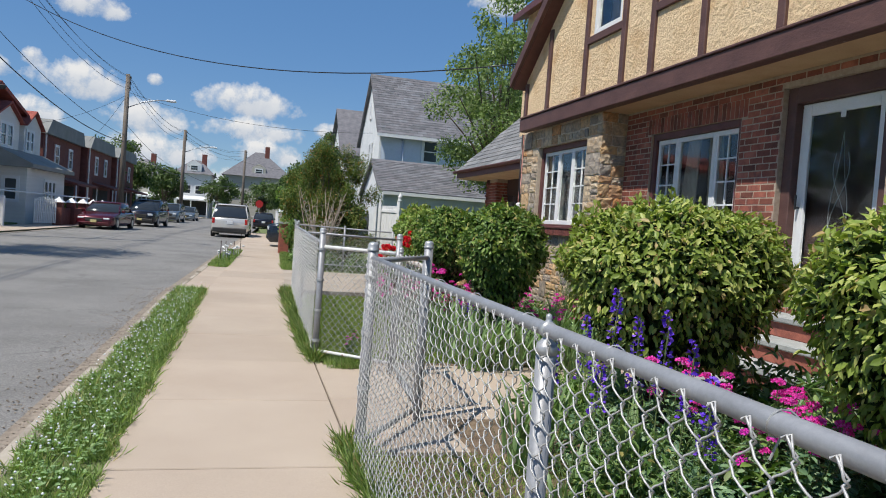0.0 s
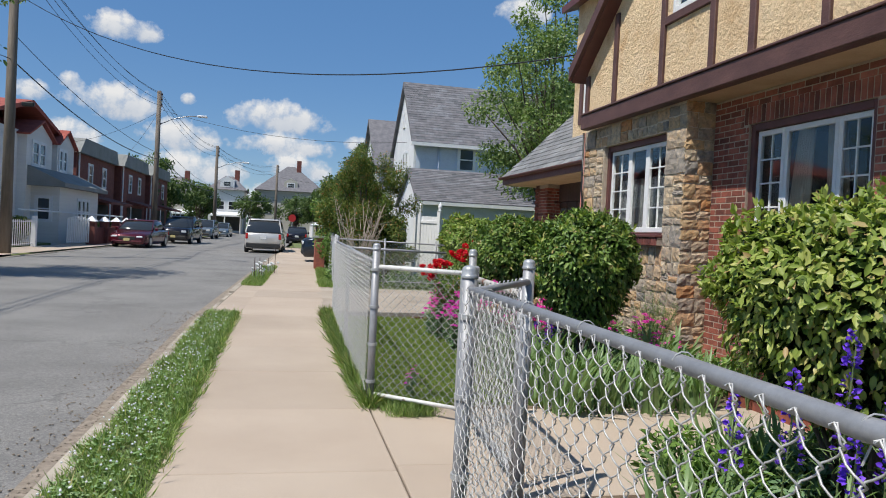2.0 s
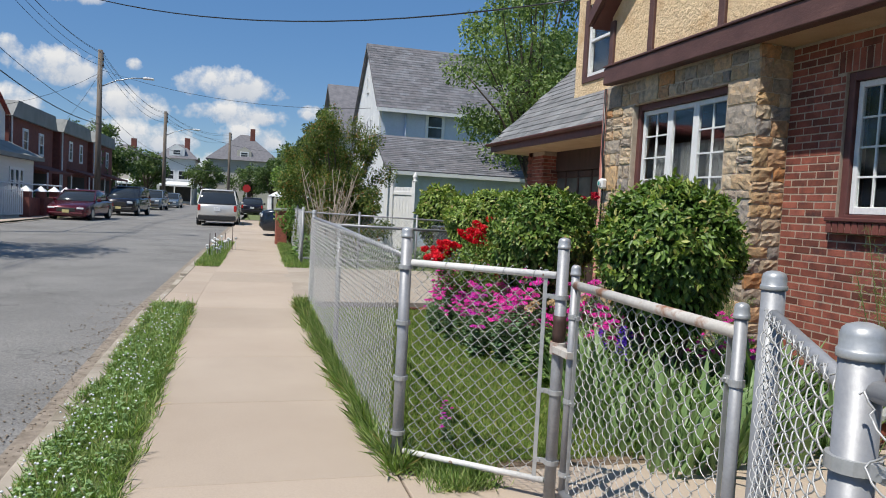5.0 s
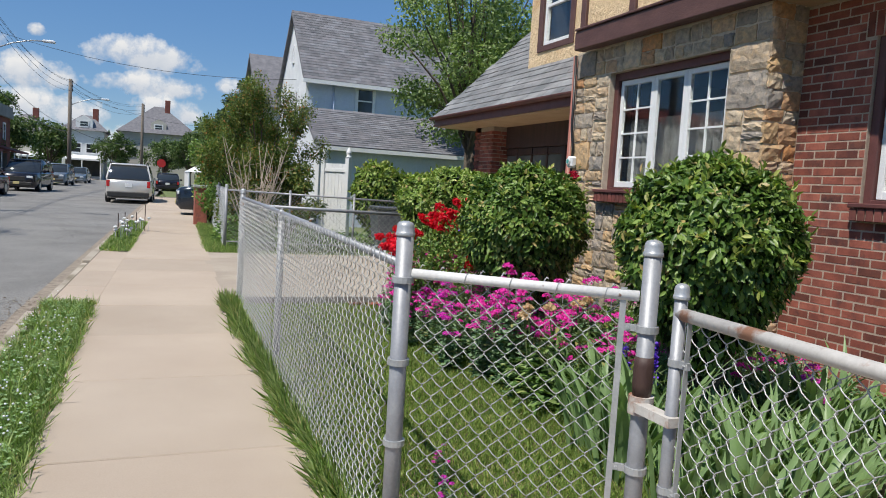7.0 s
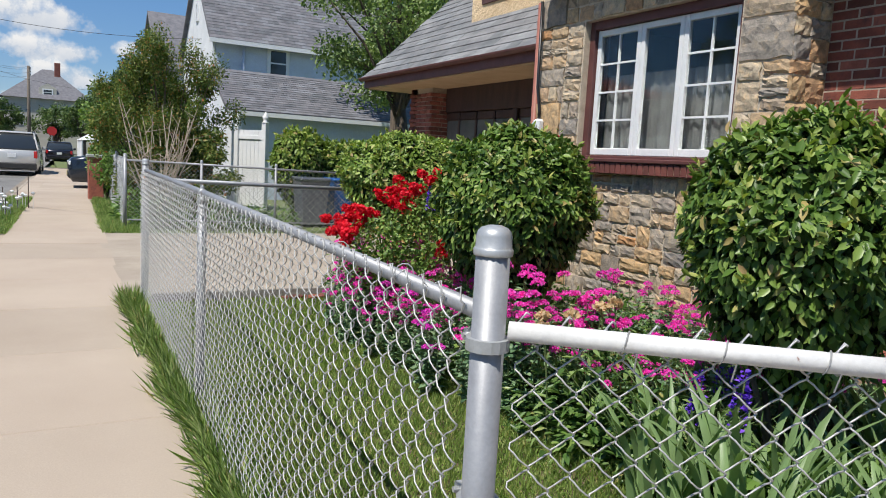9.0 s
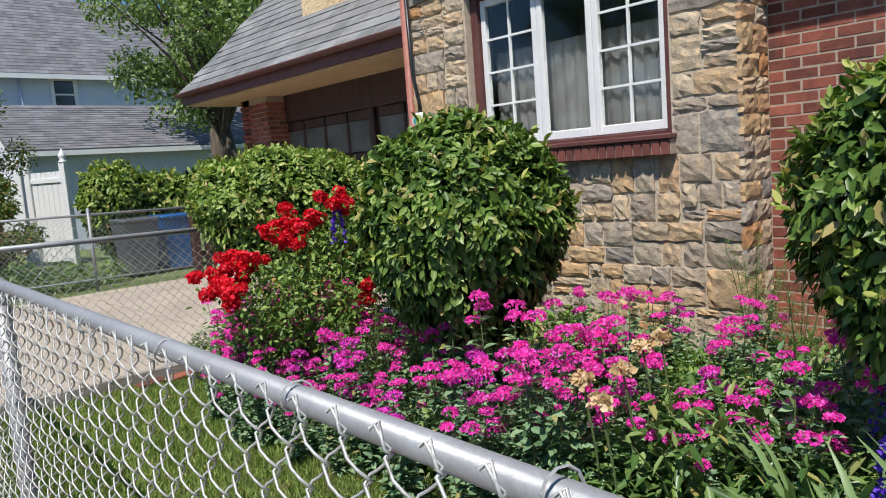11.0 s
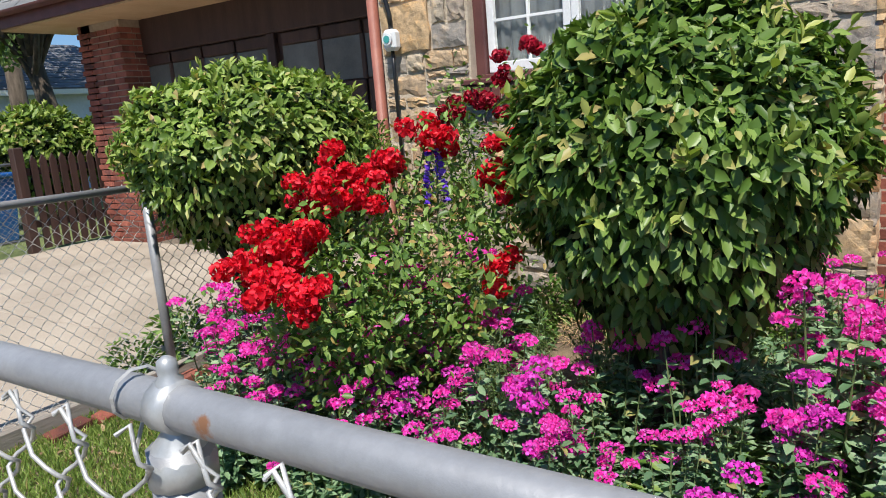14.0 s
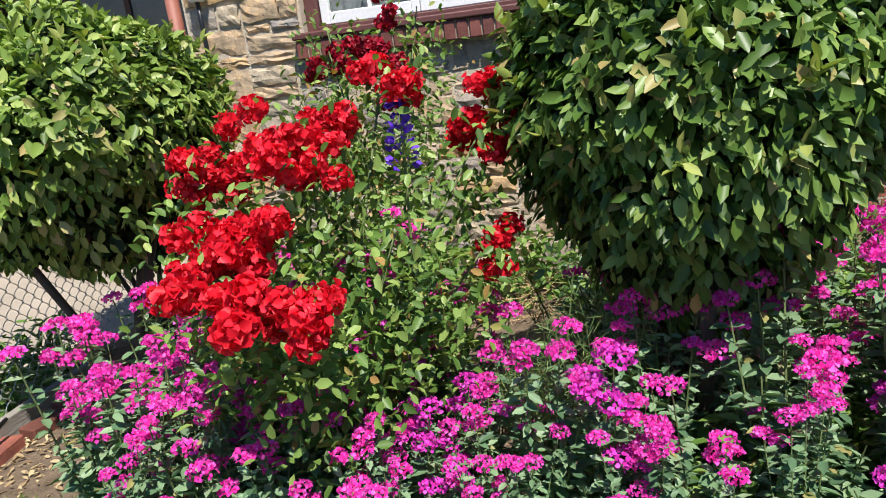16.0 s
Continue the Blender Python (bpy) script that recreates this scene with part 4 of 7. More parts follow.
# timbered gable above
GY0, GY1, GC = 2.3, 12.52, 7.4
EAVE_Z, SLOPE = 4.18, 0.77
apex = EAVE_Z + SLOPE * (GY1 - GC)
W3 = (9.07, 9.90, 4.42, 5.75)
W4 = (7.15, 8.05, 4.42, 5.75)
gable = Geo()
ys = [GY0, GC, GY1] + [v for w in (W3, W4) for v in w[:2]]
ys = sorted(set(ys))


def roofline(y):
    return EAVE_Z + SLOPE * ((GY1 - y) if y >= GC else (y - GY0))


def slab_piece(a, b, za, zb, ta, tb):
    gable.add([(TX + 0.03, a, za), (TX + 0.03, b, zb), (TX + 0.03, b, tb), (TX + 0.03, a, ta), (TX + 0.3, a, za), (TX + 0.3, b, zb), (TX + 0.3, b, tb), (TX + 0.3, a, ta)],
              [(0, 3, 2, 1), (4, 5, 6, 7), (0, 1, 5, 4), (1, 2, 6, 5), (2, 3, 7, 6), (3, 0, 4, 7)])


for a, b in zip(ys, ys[1:]):
    hole = [w for w in (W3, W4) if w[0] <= a and w[1] >= b]
    if hole:
        slab_piece(a, b, 3.3, 3.3, hole[0][2], hole[0][2])
        slab_piece(a, b, hole[0][3], hole[0][3], roofline(a), roofline(b))
    else:
        slab_piece(a, b, 3.3, 3.3, roofline(a), roofline(b))
gable_wall = structure("wall_gable", gable, M["stucco"], "tan textured stucco gable with brown half-timbering", "wall")
structure("wall_gable_side", Geo().box(TX + 0.3, 9.0, 12.26, 12.5, 3.3, 4.5), M["stucco"], "tan stucco side wall of the upper floor", "wall")
beam = Geo().block(TX - 0.05, TX + 0.1, GY0 - 0.02, GY1 + 0.02, 3.24, 3.47, 0.012)
part("beam", beam, M["timber"], gable_wall, "weathered brown bressummer with peeling paint")
part("drip_board", Geo().block(TX - 0.07, TX + 0.03, GY0, GY1, 3.472, 3.50, 0.006), M["timber"], gable_wall)
for yc in (11.47, 10.08, 8.93, 8.18, 7.10, 5.85, 4.6, 3.4, 12.45):
    part("timber_post", Geo().block(TX - 0.01, TX + 0.05, yc - 0.055, yc + 0.055, 3.5, roofline(yc) - 0.12, 0.008), M["timber"], gable_wall)
for a, b, z in ((8.985, 10.025, 4.38), (7.155, 8.125, 4.38)):
    part("timber_rail", Geo().block(TX - 0.01, TX + 0.05, a, b, z - 0.09, z + 0.02, 0.008), M["timber"], gable_wall)
structure("soffit", Geo().box(TX + 0.1, BX + 0.01, GY0, 9.57, 3.25, 3.29), M["soffit"], "tan painted soffit under the overhang", "soffit")


def small_window(name, x, y0, y1, z0, z1, label):
    w = thing(name, label, "window", "upper windows", "structure")
    f = Geo()
    f.block(x, x + 0.08, y0, y0 + 0.06, z0, z1, 0.005).block(x, x + 0.08, y1 - 0.06, y1, z0, z1, 0.005).block(x, x + 0.08, y0 + 0.06, y1 - 0.06, z0, z0 + 0.07, 0.005).block(x, x + 0.08, y0 + 0.06, y1 - 0.06, z1 - 0.06, z1, 0.005)
    zm = (z0 + z1) / 2
    f.block(x + 0.01, x + 0.07, y0 + 0.06, y1 - 0.06, zm - 0.025, zm + 0.025, 0.005)
    part("window_frame", f, M["white_paint"], w)
    part("pane", Geo().box(x + 0.045, x + 0.05, y0 + 0.06, y1 - 0.06, z0 + 0.07, z1 - 0.06), M["glass"], w).visible_shadow = False
    # box behind the pane, its dim interior painted near black
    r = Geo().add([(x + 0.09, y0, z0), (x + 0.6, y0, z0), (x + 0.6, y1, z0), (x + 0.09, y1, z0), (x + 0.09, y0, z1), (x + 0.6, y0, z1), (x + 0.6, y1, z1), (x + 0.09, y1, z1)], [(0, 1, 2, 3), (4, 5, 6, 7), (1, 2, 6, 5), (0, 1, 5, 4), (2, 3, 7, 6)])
    part("room", r, M["near_black_shade"], w)
    return w


small_window("window_3", TX + 0.03, *W3, "white sash window between brown timbers")
small_window("window_4", TX + 0.03, *W4, "white sash window between brown timbers")

# main roof
roof = Geo()
for s in (1, -1):
    e = GY1 + 0.18 if s == 1 else GY0 - 0.18
    ez = EAVE_Z - SLOPE * 0.18
    roof.add([(TX - 0.18, e, ez), (12, e, ez), (12, GC, apex), (TX - 0.18, GC, apex), (TX - 0.18, e, ez + 0.24), (12, e, ez + 0.24), (12, GC, apex + 0.26), (TX - 0.18, GC, apex + 0.26)],
             [(0, 1, 2, 3), (4, 7, 6, 5), (0, 3, 7, 4), (0, 4, 5, 1), (1, 5, 6, 2)])
main_roof = structure("roof_main", roof, M["brown_paint"], "steep shingled main roof with maroon boards", "roof")
part("bargeboard", Geo().add([(TX - 0.24, GY1 + 0.19, EAVE_Z - 0.11), (TX - 0.24, GC, apex - 0.02), (TX - 0.24, GC, apex + 0.2), (TX - 0.24, GY1 + 0.19, EAVE_Z + 0.09), (TX - 0.17, GY1 + 0.19, EAVE_Z - 0.11), (TX - 0.17, GC, apex - 0.02), (TX - 0.17, GC, apex + 0.2), (TX - 0.17, GY1 + 0.19, EAVE_Z + 0.09)],
                             [(0, 1, 2, 3), (7, 6, 5, 4), (0, 4, 5, 1), (3, 2, 6, 7), (0, 3, 7, 4)]), M["timber"], main_roof)

# garage wing
EX, EZ, GS = 5.36, 2.93, 0.96
garage_wall = structure("wall_garage", Geo().box(6.35, 6.6, 12.75, 18.2, -0.2, 2.9), M["dark_wood"], "dark recessed garage front", "wall")
structure("wall_garage_end", Geo().prism([(6.0, -0.2), (10.5, -0.2), (10.5, 5.4), (9.0, 5.4), (6.0, 3.3)], "y", 18.0, 18.25), M["brick"], "brick end wall of the garage", "wall")
upper = structure("wall_upper", wall_with_holes(6.14, 0.25, 12.5, 16.45, 3.3, 6.6, [(15.05, 16.03, 3.98, 5.4)]), M["stucco"], "tan stucco upper wall behind the garage roof", "wall")
small_window("window_5", 6.16, 15.09, 15.99, 4.03, 5.4, "white sash window in the upper wall")
part("trim_board", Geo().block(6.115, 6.16, 14.95, 15.09, 3.93, 5.5, 0.006).block(6.115, 6.16, 15.99, 16.13, 3.93, 5.5, 0.006).block(6.115, 6.16, 15.09, 15.99, 3.93, 4.03, 0.006), M["timber"], upper, "brown boards round the window")
structure("roof_upper", Geo().prism([(5.85, 6.5), (5.85, 6.65), (11, 8.5), (11, 8.3)], "y", 12.3, 16.75), M["brown_paint"], "shingled upper roof", "roof")

garage_roof = structure("roof_garage", Geo().add([(EX, 12.76, EZ), (EX, 19.05, EZ), (8.9, 19.05, EZ + GS * (8.9 - EX)), (8.9, 12.76, EZ + GS * (8.9 - EX)), (EX, 12.76, EZ - 0.05), (EX, 19.05, EZ - 0.05), (8.9, 19.05, EZ - 0.12 + GS * (8.9 - EX)), (8.9, 12.76, EZ - 0.12 + GS * (8.9 - EX))],
                                                 [(0, 3, 2, 1), (4, 5, 6, 7), (0, 1, 5, 4), (1, 2, 6, 5), (0, 4, 7, 3)]), M["slate"], "grey slate garage roof with a deep eave", "roof")
structure("garage_soffit", Geo().box(EX + 0.05, 6.36, 12.76, 18.9, EZ - 0.22, EZ - 0.18), M["soffit"], "tan painted soffit under the garage eave", "soffit")
gut = thing("gutter_pipe", "maroon half-round gutter with downpipe at the bay", "gutter")
prof = [(EX - 0.11 + 0.055 + 0.055 * math.cos(t), EZ - 0.02 + 0.06 * math.sin(t)) for t in (math.pi + math.pi * k / 8 for k in range(9))]
prof += [(EX + 0.0 - 0.008, EZ - 0.02), (EX - 0.05, EZ - 0.065), (EX - 0.102, EZ - 0.02)]
part("gutter_trough", Geo().prism(prof, "y", 12.8, 19.05), M["brown_paint"], gut)
part("fascia", Geo().box(EX, EX + 0.04, 12.78, 19.0, EZ - 0.2, EZ - 0.055), M["brown_paint"], gut)
part("downpipe", Geo().tube([(4.90, 12.82, 3.24), (4.90, 12.82, 0.05), (4.80, 12.82, 0.0)], 0.042, 10).tube([(EX - 0.05, 12.9, EZ - 0.06), (EX - 0.05, 12.9, EZ - 0.2), (4.92, 12.83, EZ - 0.40)], 0.036, 10), M["rust_paint"], gut, "red-brown downpipe", True)

pier = thing("garage_pier", "red brick pier at the garage corner", "pier")
part("core", Geo().block(6.0, 6.36, 17.42, 18.2, -0.1, 2.75, 0.01), M["mortar"], pier)
pb = Geo().block(-0.05, 0.05, -0.10, 0.10, -0.03, 0.03, 0.004).mesh("brick")
for k in range(36):
    for j in range(4):
        o = part("brick", pb, M["brick"], pier)
        o.location = (6.04, 17.50 + j * 0.21 + (0.05 if k % 2 else 0.0), 0.0 + k * 0.074)
    for j in range(2):
        o = part("brick", pb, M["brick"], pier)
        o.location = (6.11 + j * 0.21 - (0.05 if k % 2 else 0), 17.46, 0.0 + k * 0.074)
        o.rotation_euler = (0, 0, math.pi / 2)
gd = thing("garage_door", "dark brown panelled garage door with a row of panes", "garage door")
part("frame", Geo().block(6.28, 6.35, 12.8, 17.42, 2.3, 2.72, 0.01).block(6.28, 6.35, 15.2, 15.32, -0.02, 2.3, 0.01), M["dark_wood"], gd, "dark lintel and post")
for i in range(8):
    ya = 12.9 + i * 0.56 + (0.14 if i > 3 else 0)
    part("panel", Geo().block(6.31, 6.345, ya + 0.02, ya + 0.54, 0.0, 1.72, 0.012), M["dark_wood"], gd)
    part("panel", Geo().block(6.31, 6.345, ya + 0.02, ya + 0.54, 2.16, 2.29, 0.012), M["dark_wood"], gd)
    part("stile", Geo().block(6.31, 6.345, ya - 0.01, ya + 0.05, 1.72, 2.16, 0.008), M["dark_wood"], gd)
    part("pane", Geo().box(6.33, 6.335, ya + 0.05, ya + 0.55, 1.73, 2.15), M["smoky_glass"], gd, "dusty grey pane")
meter = thing("gas_meter", "small white gas meter with pipes on the stone bay", "gas meter")
part("body", Geo().block(4.75, 4.85, 12.545, 12.655, 1.80, 1.95, 0.025), M["white_paint"], meter)
part("dial_ring", Geo().tube([(4.75, 12.60, 1.88), (4.738, 12.60, 1.88)], 0.042, 18), M["white_paint"], meter)
part("dial", Geo().tube([(4.744, 12.60, 1.88), (4.733, 12.60, 1.88)], 0.026, 18), M["teal"], meter, "round teal dial")
part("pipe", Geo().tube([(4.80, 12.60, 1.95), (4.80, 12.60, 2.05), (4.80, 12.66, 2.3), (4.80, 12.68, 3.22)], 0.017, 8).tube([(4.80, 12.60, 1.80), (4.80, 12.60, 1.66), (4.80, 12.60, 0.0)], 0.014, 8), M["black_iron"], meter, "dark conduit pipe", True)


# ---------------------------------------------------------------- shrubs
def shell(n, c, r, power=2.6, inner=0.0, zlow=-1.0):
    """Points and outward normals on a rounded block."""
    d = unit(n)
    d = d[d[:, 2] > zlow]
    k = (np.abs(d) ** power).sum(axis=1) ** (-1 / power)
    lump = 1 + 0.05 * np.sin(d[:, 0] * 7 + c[0] * 9) * np.sin(d[:, 1] * 6 + c[1] * 5) + 0.04 * np.sin(d[:, 2] * 11 + d[:, 0] * 9)
    f = 1 - inner * rng.uniform(0, 1, len(d)) ** 1.6
    p = d * (k * lump * f)[:, None] * np.array(r)
    p[:, :2] *= (1 - 0.34 * np.clip(-d[:, 2:3] + 0.12, 0, 1) ** 0.8)
    nrm = d / np.array(r)
    nrm /= np.linalg.norm(nrm, axis=1, keepdims=True)
    return p + np.array(c), nrm


def clipped_bush(label, x, y, rx, ry, z0, z1, leaves=11000, size=0.062, mat="privet", power=2.6, group="clipped bushes", yellow=0):
    b = thing("clipped_bush", label, "bush", group, at=(x, y, 0))
    c = (0, 0, (z0 + z1) / 2)
    r = (rx, ry, (z1 - z0) / 2)
    p, nrm = shell(leaves, c, r, power, 0.20)
    # outer leaves thinned low down, so the darkened inner ones show as shade
    low = np.clip(0.4 - (p[:, 2] - c[2]) / r[2], 0, 1)
    keep = rng.uniform(0, 1, len(p)) > low * 0.8
    p, nrm = p[keep], nrm[keep]
    hang = np.clip(1.0 - nrm[:, 2:3], 0, 1)
    way = nrm * 0.5 + unit(len(p)) * 0.55 + np.array((0, 0, -0.62)) * hang
    face = nrm * 1.1 + unit(len(p)) * 0.45 + np.array((0, 0, 0.22))
    L = rng.uniform(0.55, 1.2, len(p)) * size
    p = p - way / np.linalg.norm(way, axis=1, keepdims=True) * L[:, None] * 0.4
    part("foliage", leaf_mesh("foliage", p, way, face, L, L * rng.uniform(0.40, 0.56, len(p)), 0.14, 0.16), M[mat], b)
    # inner leaves get the darkened copy: the bush's shade put into colour
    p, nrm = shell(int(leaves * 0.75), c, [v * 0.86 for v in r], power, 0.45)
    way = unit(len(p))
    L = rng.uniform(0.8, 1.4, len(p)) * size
    part("inner_foliage", leaf_mesh("inner_foliage", p, way, unit(len(p)), L, L * 0.6, 0.1, 0.1), M["privet_in"], b, "inner leaves coloured darker for shade")
    # stray shoots that break the outline
    p, nrm = shell(130, c, r, power, 0.0, -0.2)
    way = nrm * 0.7 + np.array((0, 0, 0.6)) + unit(len(p)) * 0.4
    base, ways, faces = [], [], []
    for k in range(5):
        base.append(p + way / np.linalg.norm(way, axis=1, keepdims=True) * (0.012 * k - 0.01))
        ways.append(way + unit(len(p)) * 0.9)
        faces.append(unit(len(p)) + np.array((0, 0, 0.8)))
    q = np.concatenate(base)
    L = rng.uniform(0.6, 1.0, len(q)) * size
    tagged(part("shoot", leaf_mesh("shoot", q, np.concatenate(ways), np.concatenate(faces), L, L * 0.45, 0.15, 0.15), M["privet_yellow"], b, "pale young shoots"), kind="stuff")
    for k in range(7):
        tr = Geo()
        a = rng.uniform(0, 6.28)
        e = (0.55 * rx * math.cos(a), 0.55 * ry * math.sin(a), z0 + 0.35 * (z1 - z0))
        tr.tube([(0.05 * math.cos(a), 0.05 * math.sin(a), -0.05), (0.3 * e[0], 0.3 * e[1], z0 * 0.6), e], [0.022, 0.016, 0.008], 6)
        part("stem", tr, M["bark"], b, "", True)
    return b


clipped_bush("rounded dark green clipped bush before the stone bay", 2.80, 10.09, 0.555, 0.555, 0.44, 1.68, 19000, 0.062, power=2.05)
clipped_bush("rounded green clipped bush before the brick wall", 2.87, 7.97, 0.53, 0.53, 0.48, 1.70, 17000, 0.06, power=2.15)
clipped_bush("broad clipped bush beside the driveway fence", 3.12, 12.35, 0.70, 0.58, 0.66, 1.66, 15000, 0.058, "privet_lime", power=2.3)
clipped_bush("small green bush under the gas meter", 3.95, 12.75, 0.5, 0.5, 0.4, 1.55, 6000, 0.05)
clipped_bush("wide clipped bush with yellowing leaves beside the stoop", 2.85, 4.40, 0.74, 0.72, 0.50, 1.68, 17000, 0.06, "privet_yellow", 2.8)
clipped_bush("wide green clipped bush near the door", 2.98, 2.27, 0.72, 0.74, 0.50, 1.69, 14000, 0.06, "privet_yellow", 2.4)


# ---------------------------------------------------------------- trees
def tree(name, label, x, y, height, trunk_h, r, crown, leaves, size, mat, category="tree", group="", flat=0.8, lean=(0, 0), clumps=34, bark="bark", seed=3, tuft=1.0):
    """A trunk that forks into limbs; every limb carries twigs with clumps of leaves."""
    loc = np.random.default_rng(seed)
    t = thing(name, label, category, group, at=(x, y, -0.05))
    tg = Geo()
    top = Vector((lean[0], lean[1], trunk_h))
    tg.tube([(0, 0, 0), (lean[0] * 0.3, lean[1] * 0.3, trunk_h * 0.5), top], [r * 1.25, r, r * 0.85], 10)
    centre = Vector((lean[0] * 1.3, lean[1] * 1.3, trunk_h + (height - trunk_h) * 0.5))
    half = Vector((crown, crown, (height - trunk_h) * 0.5))
    ends = []
    for k in range(clumps):
        while True:
            d = Vector(loc.uniform(-1, 1, 3))
            if 0.25 < d.length < 1:
                break
        e = centre + Vector((d.x * half.x, d.y * half.y, d.z * half.z))
        ends.append(e)
        mid = top.lerp(e, 0.45) + Vector(loc.normal(0, 0.12, 3)) * crown * 0.3 + Vector((0, 0, 0.1 * crown))
        lg = Geo()
        lg.tube([top - Vector((0, 0, trunk_h * 0.2 * loc.uniform(0, 1))), mid, e], [r * 0.4, r * 0.2, r * 0.06], 5, False)
        part("limb", lg, M[bark], t, "", True, False)
    part("trunk", tg, M[bark], t, "", True)
    n_each = leaves // clumps
    base, way, face, L = [], [], [], []
    for e in ends:
        s = crown * loc.uniform(0.22, 0.40) * tuft
        d = unit(n_each) * (rng.uniform(0, 1, (n_each, 1)) ** 0.45) * s * np.array((1, 1, flat))
        base.append(d + np.array(e))
        way.append(d / s * 0.6 + unit(n_each) * 0.8 + np.array((0, 0, -0.25)))
        face.append(d / s * 0.7 + unit(n_each) * 0.7 + np.array((0, 0, 0.5)))
        L.append(rng.uniform(0.6, 1.2, n_each) * size)
    base, way, face, L = (np.concatenate(a) for a in (base, way, face, L))
    part("crown", leaf_mesh("crown", base, way, face, L, L * 0.5, 0.12, 0.1), M[mat], t)
    return t


tree("tree", "green leafy tree leaning behind the garage", 8.15, 22.6, 7.9, 2.9, 0.17, 2.05, 17000, 0.12, "tree_leaf", lean=(-0.35, 0), clumps=46, seed=5)
tree("shrub_tree", "bushy shrub with red-tipped leaves in the neighbouring yard", 2.3, 22.3, 3.9, 0.15, 0.07, 1.45, 48000, 0.06, "rust_leaf", "shrub", flat=1.25, clumps=90, seed=8, tuft=0.62)
tree("shrub_tree", "low dense shrub with brownish leaves beside the far fence", 2.75, 21.6, 1.9, 0.1, 0.05, 0.95, 9000, 0.08, "rust_leaf", "shrub", clumps=26, seed=12)
tree("shrub_tree", "dense green shrub beside the neighbouring fence", 2.0, 24.6, 3.1, 0.15, 0.06, 1.25, 13000, 0.09, "shrub_leaf", "shrub", clumps=30, seed=9)

# hedge row of the neighbour, beyond the far fence
for i, (x, y, rx, z1) in enumerate(((4.95, 21.6, 0.6, 1.95), (5.9, 21.7, 0.75, 1.75), (7.0, 21.4, 0.8, 1.9), (8.2, 21.0, 0.8, 1.8))):
    clipped_bush("leafy green hedge shrub beyond the far fence", x, y, rx, 0.6, 0.2, z1, 4500, 0.13, "privet_lime", 2.3, "neighbour hedge")


# ---------------------------------------------------------------- neighbouring blue house
def shingled(x0, x1, y0, z0, y1, z1, step=0.15, wide=0.32):
    """Rows of shingles on a slope that rises from (y0, z0) to (y1, z1), joined."""
    g = Geo()
    run = math.hypot(y1 - y0, z1 - z0)
    uy, uz = (y1 - y0) / run, (z1 - z0) / run
    ny, nz = -uz, uy
    if nz < 0:
        ny, nz = -ny, -nz
    rows = int(run / step)
    for k in range(rows):
        s = k * step
        x = x0 - wide * (0.5 if k % 2 else 0.0)
        while x < x1:
            a, b = max(x, x0) + 0.004, min(x + wide, x1) - 0.004
            if b - a > 0.03:
                lift = 0.012 + rng.uniform(0, 0.006)
                q = [(y0 + uy * s + ny * lift, z0 + uz * s + nz * lift), (y0 + uy * (s + step * 1.1) + ny * 0.002, z0 + uz * (s + step * 1.1) + nz * 0.002)]
                g.add([(a, *q[0]), (b, *q[0]), (b, *q[1]), (a, *q[1]), (a, y0 + uy * s, z0 + uz * s), (b, y0 + uy * s, z0 + uz * s)], [(0, 1, 2, 3), (0, 4, 5, 1)])
            x += wide
    return g


nb = thing("house", "pale blue stucco neighbour house with steep grey roof", "house", "neighbour houses")
part("wall", Geo().box(6.52, 16, 38.5, 45.6, -0.2, 6.45), M["blue_stucco"], nb, "pale blue stucco wall")
part("gable_wall", Geo().prism([(38.5, -0.2), (45.6, -0.2), (45.6, 6.4), (42.05, 9.75), (38.5, 6.4)], "x", 6.4, 6.51), M["white_stucco"], nb, "white gable end")
part("roof", Geo().prism([(38.1, 6.1), (42.05, 9.9), (46.0, 6.1), (46.0, 5.95), (42.05, 9.72), (38.1, 5.95)], "x", 6.2, 16), M["asphalt_shingle"], nb)
tagged(part("shingles", shingled(6.2, 16, 38.08, 6.12, 42.05, 9.93, 0.22, 0.5), M["asphalt_shingle"], nb, "", False, False), kind="stuff")
part("roof_trim", Geo().box(6.17, 6.2, 38.05, 38.2, 5.9, 6.1).box(6.2, 16, 38.02, 38.09, 5.92, 6.1), M["white_paint"], nb)


def house_window(house, plane, at, a0, a1, z0, z1, wall_out, trim="white_paint"):
    """A sash window on a far house. plane 'y': faces -y at y = at; 'x-': faces -x; 'x+': faces +x."""
    t = 0.15
    def bx(g, u0, u1, v0, v1, d0, d1):
        if plane == "y":
            g.box(u0, u1, at - d1, at - d0, v0, v1)
        elif plane == "x-":
            g.box(at - d1, at - d0, u0, u1, v0, v1)
        else:
            g.box(at + d0, at + d1, u0, u1, v0, v1)
        return g
    fr = Geo()
    bx(fr, a0, a0 + t, z0, z1, 0, 0.06), bx(fr, a1 - t, a1, z0, z1, 0, 0.06), bx(fr, a0 + t, a1 - t, z1 - t, z1, 0, 0.06), bx(fr, a0 + t, a1 - t, z0, z0 + t, 0, 0.08)
    bx(fr, a0 + t, a1 - t, (z0 + z1) / 2 - 0.03, (z0 + z1) / 2 + 0.03, 0.01, 0.05)
    w = part("window", fr, M[trim], house, "white framed sash window")
    part("pane", bx(Geo(), a0 + t, a1 - t, z0 + t, z1 - t, 0.004, 0.02), M["dark_glass"], w)
    return w


def car_glass(name, c, r=0.05):
    m, nt, p, out = material(name)
    p.inputs["Base Color"].default_value = (*c, 1)
    p.inputs["Roughness"].default_value = r
    p.inputs["Specular IOR Level"].default_value = 0.8
    return m


